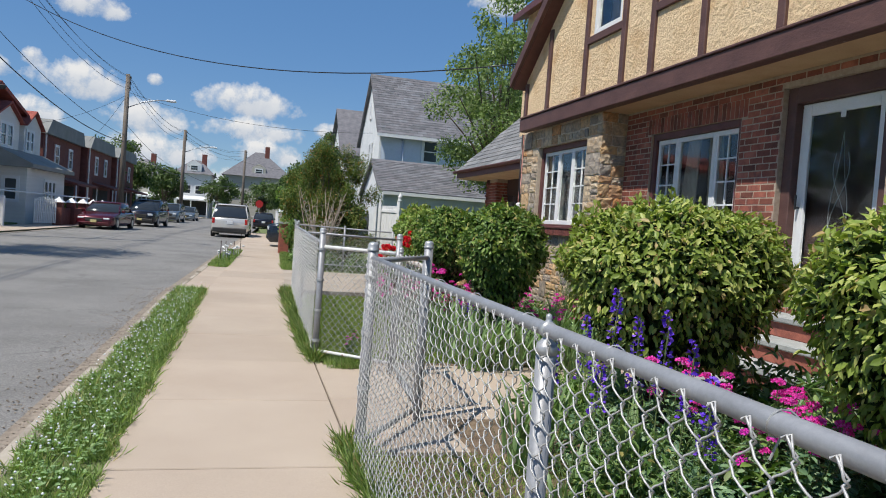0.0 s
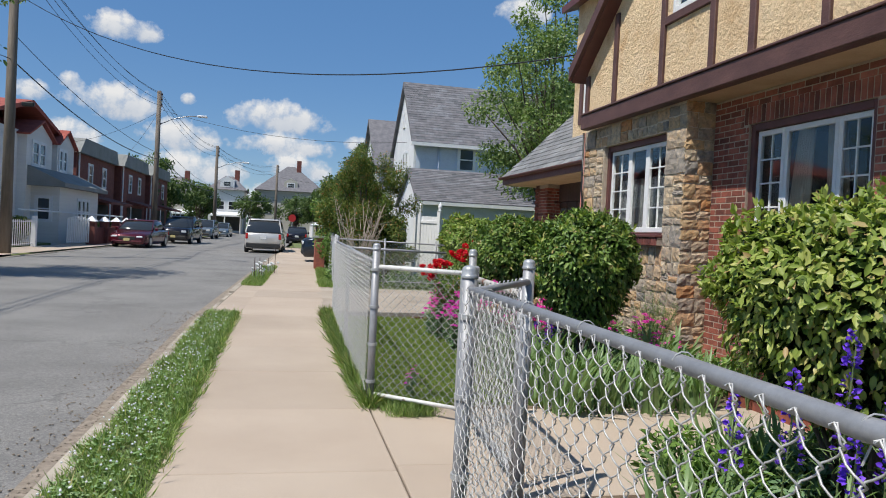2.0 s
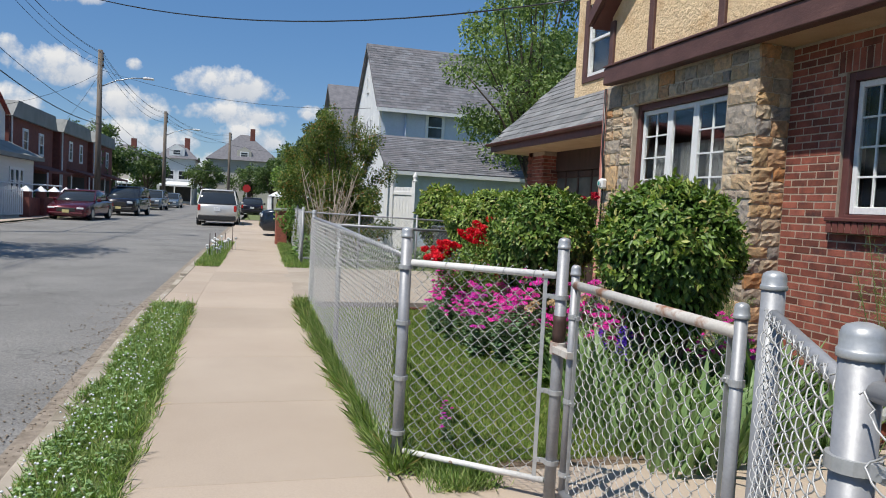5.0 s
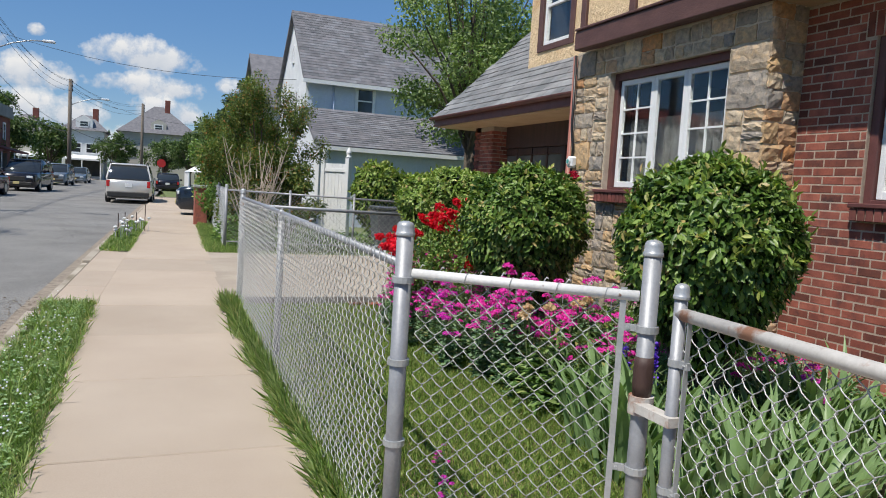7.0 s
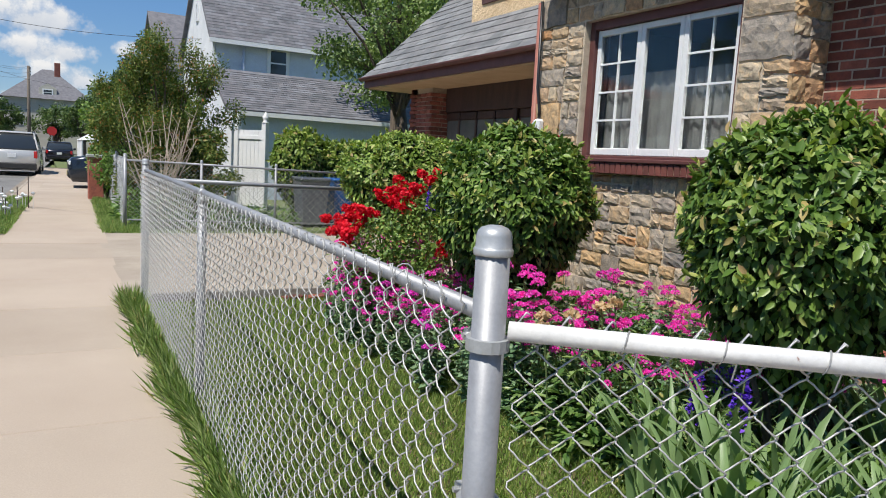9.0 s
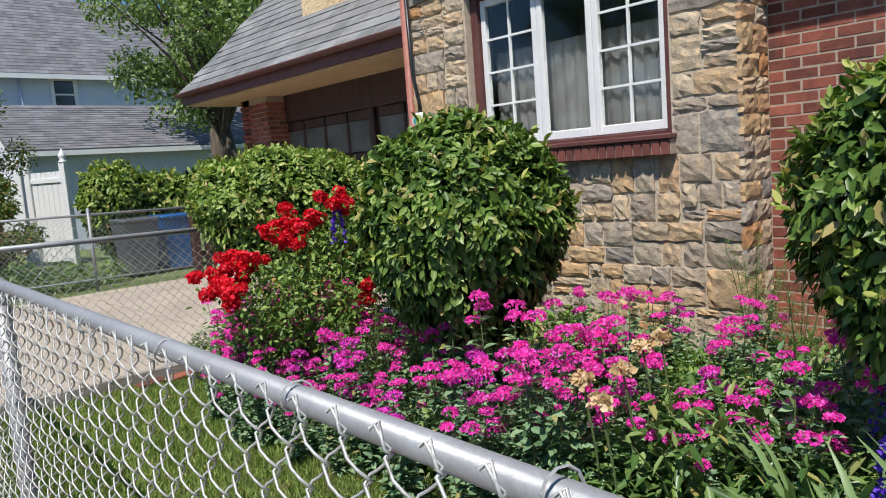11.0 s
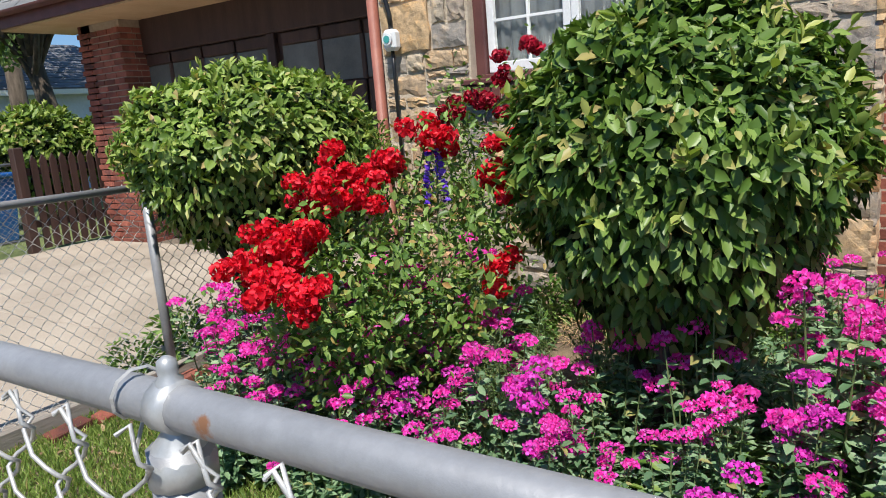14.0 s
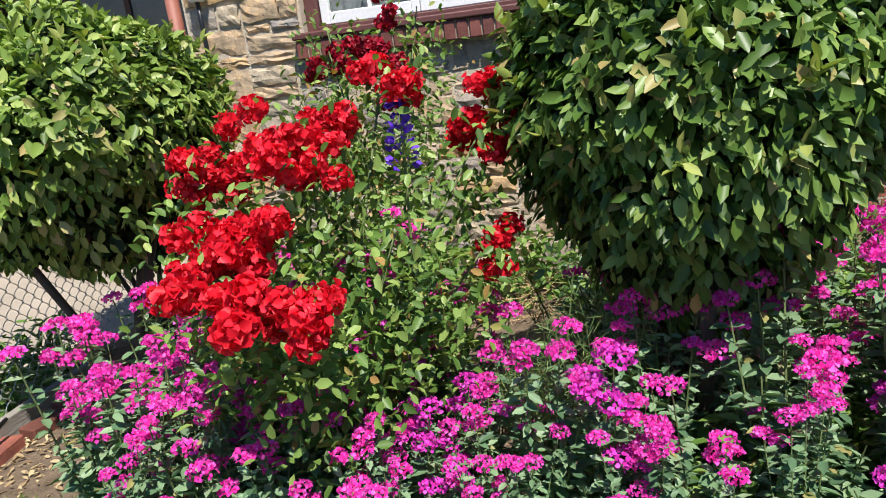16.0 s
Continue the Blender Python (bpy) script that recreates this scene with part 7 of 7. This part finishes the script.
for k in range(5):
    y = 39.7 + k * 2.3
    part("pier", Geo().block(-9.55 + bend(y) - 0.9, -9.15 + bend(y) - 0.9, y, y + 0.4, -0.1, 1.15, 0.01), M["far_brick"], bf)
    part("pier_cap", Geo().add([(-9.62 + bend(y) - 0.9, y - 0.07, 1.15), (-9.08 + bend(y) - 0.9, y - 0.07, 1.15), (-9.08 + bend(y) - 0.9, y + 0.47, 1.15), (-9.62 + bend(y) - 0.9, y + 0.47, 1.15), (-9.35 + bend(y) - 0.9, y + 0.2, 1.42)], [(0, 1, 4), (1, 2, 4), (2, 3, 4), (3, 0, 4), (3, 2, 1, 0)]), M["white_paint"], bf, "white pyramid cap")
    part("panel", Geo().block(-9.45 + bend(y) - 0.9, -9.25 + bend(y) - 0.9, y + 0.4, y + 2.3, -0.1, 0.85, 0.01), M["far_brick"], bf)
part("white_rail", Geo().tube([(-11.6, 36.5, 1.55), (-9.3, 46.5, 1.45)], 0.04, 6), M["white_paint"], bf, "white top rail")
for x, y in ((-12.0, 33.5), (-11.6, 36.2), (-10.9, 50.5), (-10.6, 55.0)):
    clipped_bush("small dark green shrub in a far front yard", x, y, 0.7, 0.8, 0.0, 1.2, 1800, 0.11, "far_leaf", 2.2, "far shrubs")


def end_house(label, x0, x1, y, eave, top, wall, porch=True):
    h = thing("house", label, "house", "houses at the far crossing")
    xm = (x0 + x1) / 2
    part("wall", Geo().box(x0, x1, y, y + 9, -0.2, eave), wall, h)
    part("roof", Geo().add([(x0 - 0.5, y - 0.5, eave), (x1 + 0.5, y - 0.5, eave), (x1 + 0.5, y + 9.5, eave), (x0 - 0.5, y + 9.5, eave), (xm - 0.6, y + 4, top), (xm + 0.6, y + 4, top)], [(0, 1, 5, 4), (1, 2, 5), (2, 3, 4, 5), (3, 0, 4), (3, 2, 1, 0)]), M["asphalt_shingle"], h, "grey hipped roof")
    part("dormer", Geo().prism([(xm - 1.0, eave + 0.3), (xm + 1.0, eave + 0.3), (xm + 1.0, eave + 1.4), (xm, eave + 2.0), (xm - 1.0, eave + 1.4)], "y", y + 0.2, y + 3.5), wall, h)
    house_window(h, "y", y + 0.2, xm - 0.6, xm + 0.6, eave + 0.4, eave + 1.3, "")
    house_window(h, "y", y, x0 + 0.8, x0 + 2.2, 3.2, 4.6, "")
    house_window(h, "y", y, x1 - 2.2, x1 - 0.8, 3.2, 4.6, "")
    if porch:
        part("porch_roof", Geo().prism([(y - 2.2, 2.5), (y, 3.0), (y, 2.7), (y - 2.2, 2.3)], "x", x0, x1), M["white_paint"], h)
        for x in (x0 + 0.2, xm, x1 - 0.2):
            part("porch_post", Geo().tube([(x, y - 2.1, -0.1), (x, y - 2.1, 2.4)], 0.09, 6), M["white_paint"], h)
        # near-black sheet on the solid wall stands for shade under the porch
        part("porch_opening", Geo().box(x0 + 0.3, x1 - 0.3, y - 0.03, y, 0.3, 2.3), M["near_black_shade"], h)
    part("chimney", Geo().block(xm + 0.8, xm + 1.5, y + 3, y + 3.7, eave, top + 0.9, 0.02), M["far_brick"], h)


end_house("white two-storey house with porch at the far crossing", -10.8, -6.0, 110, 6.2, 8.4, M["white_stucco"])
end_house("cream house with broad gabled roof at the far crossing", -4.2, 5.5, 112, 6.6, 10.6, M["cream"], False)
end_house("pale house further along the far crossing", -19.0, -12.5, 112, 5.6, 8.0, M["cream"])
end_house("pale house beyond the cream one", 8.5, 16.0, 112, 6.0, 9.0, M["white_stucco"])

for i, (x, y, h, cr, n) in enumerate(((-12.5, 82, 7.5, 2.8, 5200), (-14.5, 74, 6.8, 2.8, 4500), (-10.0, 90, 6.0, 2.4, 4500), (-16, 96, 9.0, 3.2, 4500), (-4.4, 106, 6.0, 2.2, 4000), (1.4, 104, 5.6, 2.4, 4500), (4.2, 98, 6.2, 2.6, 4800), (6.5, 88, 7.0, 2.6, 4800),
                                       (4.8, 62, 6.0, 2.0, 4500), (3.9, 50, 4.6, 1.6, 4500), (8.5, 66, 9.0, 2.5, 4500), (-22, 108, 9, 3.4, 3500), (-24, 66, 8, 3, 3500), (3.4, 42, 3.6, 1.3, 4500))):
    tree("tree", "green leafy street tree in the distance", x, y, h, h * 0.25, 0.16, cr, n, 0.30, "far_leaf", group="far trees", clumps=26, seed=60 + i)
tree("conifer_tree", "dark conifer behind the neighbouring shrubs", 4.4, 46, 6.6, 1.0, 0.14, 1.2, 6000, 0.2, "conifer", group="far trees", clumps=34, seed=91)
tree("conifer_tree", "dark conifer behind the neighbouring shrubs", 6.2, 52, 6.8, 1.0, 0.14, 1.3, 5000, 0.2, "conifer", group="far trees", clumps=30, seed=92)
tree("tree", "leafy street tree across the road beside the pole", -9.3, 20.4, 9.0, 3.6, 0.16, 2.5, 9000, 0.16, "tree_leaf", group="street trees", clumps=34, seed=71)
tree("tree", "tall tree behind the house", 9.8, 27.0, 11.5, 4.0, 0.2, 2.4, 11000, 0.16, "tree_leaf", group="street trees", clumps=34, seed=72)
wb, ww, wf_, wL = [], [], [], []
for k in range(150):
    a = rng.uniform(-1.35, 1.35)
    r = rng.uniform(135, 170)
    c = np.array((r * math.sin(a), r * math.cos(a), rng.uniform(0.5, 5.5)))
    n = 60
    d = unit(n) * rng.uniform(0.3, 1, (n, 1)) * np.array((4.5, 4.5, 3.6))
    wb.append(c + d), ww.append(unit(n)), wf_.append(d + np.array((0, 0, 2.0))), wL.append(rng.uniform(0.9, 1.8, n))
tagged(part("far_woods", leaf_mesh("far_woods", np.concatenate(wb), np.concatenate(ww), np.concatenate(wf_), np.concatenate(wL), np.concatenate(wL) * 0.6, 0.1, 0.1), M["far_leaf"]), "distant line of green trees", "woods", "", "stuff")


# ---------------------------------------------------------------- clouds, far backdrop
def cloud_material():
    m, nt, p, out = material("cloud")
    nt.nodes.remove(p)
    tc = nt.nodes.new("ShaderNodeTexCoord")
    rnd = nt.nodes.new("ShaderNodeObjectInfo")
    off = nt.nodes.new("ShaderNodeVectorMath")
    off.operation = "MULTIPLY_ADD"
    off.inputs[1].default_value = (1, 1, 1)
    comb = nt.nodes.new("ShaderNodeCombineXYZ")
    mul = node(nt, "ShaderNodeMath")
    mul.operation = "MULTIPLY"
    mul.inputs[1].default_value = 37.0
    nt.links.new(rnd.outputs["Random"], mul.inputs[0])
    for i in range(3):
        nt.links.new(mul.outputs[0], comb.inputs[i])
    nt.links.new(tc.outputs["Object"], off.inputs[0])
    nt.links.new(comb.outputs[0], off.inputs[2])
    big = node(nt, "ShaderNodeTexNoise", Scale=0.028, Detail=9.0, Roughness=0.58)
    nt.links.new(off.outputs[0], big.inputs["Vector"])
    # distance from the middle of the sheet, flattened below
    sep = nt.nodes.new("ShaderNodeSeparateXYZ")
    nt.links.new(tc.outputs["UV"], sep.inputs[0])

    def math_node(op, a, b=0.0):
        n = nt.nodes.new("ShaderNodeMath")
        n.operation = op
        for s, v in ((n.inputs[0], a), (n.inputs[1], b)):
            if isinstance(v, (int, float)):
                s.default_value = v
            else:
                nt.links.new(v, s)
        return n.outputs[0]

    u = math_node("MULTIPLY", math_node("SUBTRACT", sep.outputs[0], 0.5), 2.0)
    v = math_node("MULTIPLY", math_node("SUBTRACT", sep.outputs[1], 0.42), 2.0)
    v2 = math_node("MULTIPLY", v, math_node("ADD", 1.0, math_node("MULTIPLY", math_node("LESS_THAN", v, 0.0), 0.35)))
    d = math_node("ADD", math_node("POWER", math_node("ABSOLUTE", u), 2.0), math_node("POWER", math_node("ABSOLUTE", v2), 2.0))
    field = math_node("ADD", math_node("SUBTRACT", 0.72, math_node("MULTIPLY", d, 0.85)), math_node("MULTIPLY", math_node("SUBTRACT", big.outputs["Fac"], 0.5), 1.9))
    alpha = ramp(nt, field, [(0.14, (0, 0, 0)), (0.36, (0.45, 0.45, 0.45)), (0.66, (1, 1, 1))])
    # painted light: grey-blue shade at the base, sunlit white towards the top
    shade = ramp(nt, math_node("ADD", math_node("MULTIPLY", sep.outputs[1], 0.8), math_node("MULTIPLY", big.outputs["Fac"], 0.5)), [(0.35, (0.60, 0.67, 0.78)), (0.62, (0.80, 0.84, 0.90)), (0.82, (1.0, 1.0, 1.0))])
    # the sheet glows by itself in these colours, the sun doesn't light it
    em = nt.nodes.new("ShaderNodeEmission")
    em.inputs["Strength"].default_value = 0.76
    nt.links.new(shade, em.inputs["Color"])
    tr = nt.nodes.new("ShaderNodeBsdfTransparent")
    mix = nt.nodes.new("ShaderNodeMixShader")
    nt.links.new(alpha, mix.inputs[0])
    nt.links.new(tr.outputs[0], mix.inputs[1])
    nt.links.new(em.outputs[0], mix.inputs[2])
    nt.links.new(mix.outputs[0], out.inputs["Surface"])
    return m


M["cloud"] = cloud_material()
# azimuth from the street's axis and elevation, to either side and below and above, in degrees
CLOUDS = [(-16.2, -8.4, 6.6, 10.2), (-19.0, -15.8, 7.4, 9.4), (-5.4, 3.9, 6.6, 10.2), (-4.8, 4.0, 5.0, 7.5), (-11.6, -4.2, 4.6, 8.0), (4.1, 6.8, 5.8, 7.5), (-15.4, -8.8, 12.2, 14.9), (15.2, 20.6, 16.0, 18.7), (-18.5, -12.6, 4.4, 7.2), (-13.0, -1.5, 2.2, 5.8),
          (-2.6, 4.2, 3.0, 6.2), (-8.2, -6.6, 8.4, 9.6), (-16.4, -14.2, 8.6, 10.2), (-22, -13, 0.6, 4.4), (3, 12, 1.0, 4.4), (-34, -24, 8, 13), (26, 40, 9, 14), (60, 75, 14, 20), (-75, -60, 12, 18), (120, 140, 12, 18), (170, 190, 14, 20), (-130, -112, 10, 15), (-6, 4, 0.4, 3.6)]
for a0, a1, e0, e1 in CLOUDS:
    R = 1500.0
    w, h = R * radians(a1 - a0), R * radians(e1 - e0)
    me = Geo().add([(-w / 2, -h / 2, 0), (w / 2, -h / 2, 0), (w / 2, h / 2, 0), (-w / 2, h / 2, 0)], [(0, 1, 2, 3)]).mesh("cloud")
    uv = me.uv_layers.new(name="UVMap")
    for i, c in enumerate(((0, 0), (1, 0), (1, 1), (0, 1))):
        uv.data[i].uv = c
    az, el = radians((a0 + a1) / 2), radians((e0 + e1) / 2)
    me.materials.append(M["cloud"])
    c = tagged(new("cloud", me), "white fair-weather cloud in the blue sky", "cloud", "clouds", "structure")
    pos = Vector((R * math.sin(az) * math.cos(el), R * math.cos(az) * math.cos(el), R * math.sin(el) + 1.4))
    c.matrix_world = Matrix.Translation(pos) @ (-pos).to_track_quat("Z", "Y").to_matrix().to_4x4()
    c.visible_shadow = False


# ---------------------------------------------------------------- pieces of walls and roofs
brick_mesh = Geo().block(-0.004, 0.03, -0.1015, 0.1015, -0.0325, 0.0325, 0.004).mesh("brick")
half_mesh = Geo().block(-0.004, 0.03, -0.048, 0.048, -0.0325, 0.0325, 0.004).mesh("brick")
soldier_mesh = Geo().block(-0.004, 0.03, -0.0315, 0.0315, -0.1, 0.1, 0.004).mesh("brick")
rest = Geo()
COURSE, STEP = 0.0742, 0.213
singles = 0


def clear_of(y0, y1, z0, z1, holes):
    return all(y1 <= h[0] or y0 >= h[1] or z1 <= h[2] or z0 >= h[3] for h in holes)


SILL = (W2[0] - 0.05, W2[1] + 0.05, W2[2] - 0.14, W2[2])
SOLD = (W2[0] - 0.1, W2[1] + 0.1, W2[3], W2[3] + 0.205)
holes = [W2, DOOR, SILL, SOLD]
for k in range(44):
    z = 0.0 + k * COURSE
    spans = []
    top = 9.575
    first = True
    while top > 1.5:
        length = STEP if not (first and k % 2) else STEP / 2
        spans.append((top - length, top, length))
        top -= length
        first = False
    for a, b, length in spans:
        pieces = [(a, b, brick_mesh if length == STEP else half_mesh)]
        if not clear_of(a, b, z - 0.03, z + 0.03, holes):
            left = [(a, b)]
            for h in holes:
                if h[2] < z + 0.03 and h[3] > z - 0.03:
                    left = [c for p, q in left for c in ((p, min(q, h[0])), (max(p, h[1]), q))]
            pieces = [(p, q, None) for p, q in left if q - p > 0.03]
        for p, q, me in pieces:
            x, c = BX + rng.uniform(0.0005, 0.003), (p + q) / 2
            if me and c > 7.9 and 0.25 < z and singles < 290:
                o = part("brick", me, M["brick"], brick_wall)
                o.location = (x, c, z)
                singles += 1
            else:
                w = (q - p) / 2 - 0.005
                rest.block(x - 0.004, x + 0.03, c - w, c + w, z - 0.0325, z + 0.0325, 0.004)
n = int((SOLD[1] - SOLD[0]) / COURSE)
for i in range(n):
    o = part("brick", soldier_mesh, M["brick"], brick_wall)
    o.location = (BX - 0.002, SOLD[0] + (i + 0.5) * (SOLD[1] - SOLD[0]) / n, SOLD[2] + 0.1025)
tagged(part("bricks", rest, M["brick"], brick_wall, "", False, False), kind="stuff")


def stone_piece(y0, y1, z0, z1, x, deep, flip=False, jut=0.0):
    """One rough stone with an uneven, bulging face towards -x (or -y where flip)."""
    nu, nv = max(4, min(8, int((y1 - y0) / 0.045))), max(4, min(5, int((z1 - z0) / 0.035)))
    g = Geo()
    ox, oy = rng.uniform(0, 50), rng.uniform(0, 50)
    for j in range(nv + 1):
        for i in range(nu + 1):
            u, v = i / nu, j / nv
            edge = min(u, 1 - u, v, 1 - v)
            inset = 0.022 * (noise.noise((ox + u * 3, oy + v * 3, 1.0)))
            y = y0 + (y1 - y0) * u + (inset if 0 < i < nu else inset * 0.8)
            z = z0 + (z1 - z0) * v + 0.018 * noise.noise((ox + u * 3, oy + v * 3, 7.0))
            rise = (0.004 if edge < 1e-6 else 0.013) + 0.012 * noise.noise((ox + u * 4, oy + v * 4, 3.0)) + 0.009 * noise.noise((ox + u * 9, oy + v * 11, 5.0)) + jut
            g.v.append((x - rise, y, z) if not flip else (y, x - rise, z))
    w = nu + 1
    for j in range(nv):
        for i in range(nu):
            a = j * w + i
            g.f.append((a, a + 1, a + w + 1, a + w))
    base = len(g.v)
    ring = [i for i in range(w)] + [j * w + nu for j in range(1, nv + 1)] + [nv * w + i for i in range(nu - 1, -1, -1)] + [j * w for j in range(nv - 1, 0, -1)]
    for i in ring:
        p = g.v[i]
        g.v.append((x + deep, p[1], p[2]) if not flip else (p[0], x + deep, p[2]))
    for k in range(len(ring)):
        k2 = (k + 1) % len(ring)
        g.f.append((ring[k], base + k, base + k2, ring[k2]))
    return part("stone", g, M["stone"], stone_wall)


WHOLE = (W1[0] - 0.01, W1[1] + 0.01, W1[2] - 0.15, W1[3] + 0.005)


def stone_patch(a, b, z0, z1):
    """A patch of wall: one large stone, or two or three layers of uneven ones."""
    if b - a < 0.52 and z1 - z0 < 0.36 and rng.uniform() < 0.34:
        stone_piece(a + 0.012, b - 0.012, z0 + 0.012, z1 - 0.012, SX + 0.012, 0.03, jut=rng.uniform(0.006, 0.03))
        return
    layers = max(1, int(round((z1 - z0) / rng.uniform(0.10, 0.21))))
    cuts = np.cumsum(rng.uniform(0.6, 1.4, layers))
    cuts = np.concatenate([[0], cuts / cuts[-1]]) * (z1 - z0) + z0
    for lo, hi in zip(cuts, cuts[1:]):
        n = max(1, int(round((b - a) / rng.uniform(0.15, 0.31))))
        xs = np.cumsum(rng.uniform(0.6, 1.4, n))
        xs = np.concatenate([[0], xs / xs[-1]]) * (b - a) + a
        for p, q in zip(xs, xs[1:]):
            g = rng.uniform(0.007, 0.013)
            stone_piece(p + g, q - g, lo + g, hi - g, SX + 0.012, 0.03, jut=rng.uniform(0, 0.018))


def stone_area(y0, y1, z0, z1):
    z = z0
    while z < z1 - 0.01:
        h = rng.uniform(0.24, 0.40)
        h = z1 - z if z1 - z - h < 0.14 else h
        y = y0
        while y < y1 - 0.01:
            w = rng.uniform(0.25, 0.6)
            w = y1 - y if y1 - y - w < 0.16 else w
            stone_patch(y, y + w, z, z + h)
            y += w
        z += h


for area in ((9.58, 12.73, 0.0, WHOLE[2]), (9.58, WHOLE[0], WHOLE[2], WHOLE[3]), (WHOLE[1], 12.73, WHOLE[2], WHOLE[3]), (9.58, 12.73, WHOLE[3], 3.24)):
    stone_area(*area)
# return of the bay beside the brick wall
z = 0.0
while z < 3.2:
    h = min(float(rng.uniform(0.09, 0.2)), 3.25 - z)
    m = SX + rng.uniform(0.13, 0.26)
    stone_piece(SX - 0.004, m - 0.006, z + 0.006, z + h - 0.006, 9.575, 0.03, True)
    stone_piece(m + 0.006, BX - 0.002, z + 0.006, z + h - 0.006, 9.575, 0.03, True)
    z += h

# slates of the garage roof
slope_len = math.hypot(1, GS)
ux, uz = 1 / slope_len, GS / slope_len
slates = Geo()
EXPO = 0.20
slate_meshes = []
for w in (0.26, 0.34, 0.42):
    slate_meshes.append((w, Geo().add([(0, 0.003, 0.016), (0, w - 0.003, 0.016), (EXPO * 1.25, w - 0.003, 0.002), (EXPO * 1.25, 0.003, 0.002), (0, 0.003, 0.002), (0, w - 0.003, 0.002)], [(0, 3, 2, 1), (0, 1, 5, 4), (0, 4, 3), (1, 2, 5)]).mesh("slate")))
tilt = math.atan2(GS, 1)
count = 0
for k in range(23):
    s = -0.03 + k * EXPO
    y = 12.77 - rng.uniform(0, 0.2)
    while y < 19.05:
        w, me = slate_meshes[int(rng.integers(0, 3))]
        if y + w > 19.08 or y < 12.76:
            y += 0.1 if y < 12.76 else w
            continue
        x, z = EX + ux * s - uz * 0.004, EZ + uz * s + ux * 0.004
        lift = rng.uniform(0, 0.004)
        if count < 280 and k < 13:
            o = part("slate", me, M["slate"], garage_roof)
            o.location = (x - uz * lift, y, z + ux * lift)
            o.rotation_euler = (0, -tilt, 0)
            count += 1
        else:
            m = Matrix.Translation((x, y, z)) @ Matrix.Rotation(-tilt, 4, "Y")
            slates.add([m @ v.co for v in me.vertices], [tuple(p.vertices) for p in me.polygons])
        y += w
tagged(part("slates", slates, M["slate"], garage_roof, "", False, False), kind="stuff")
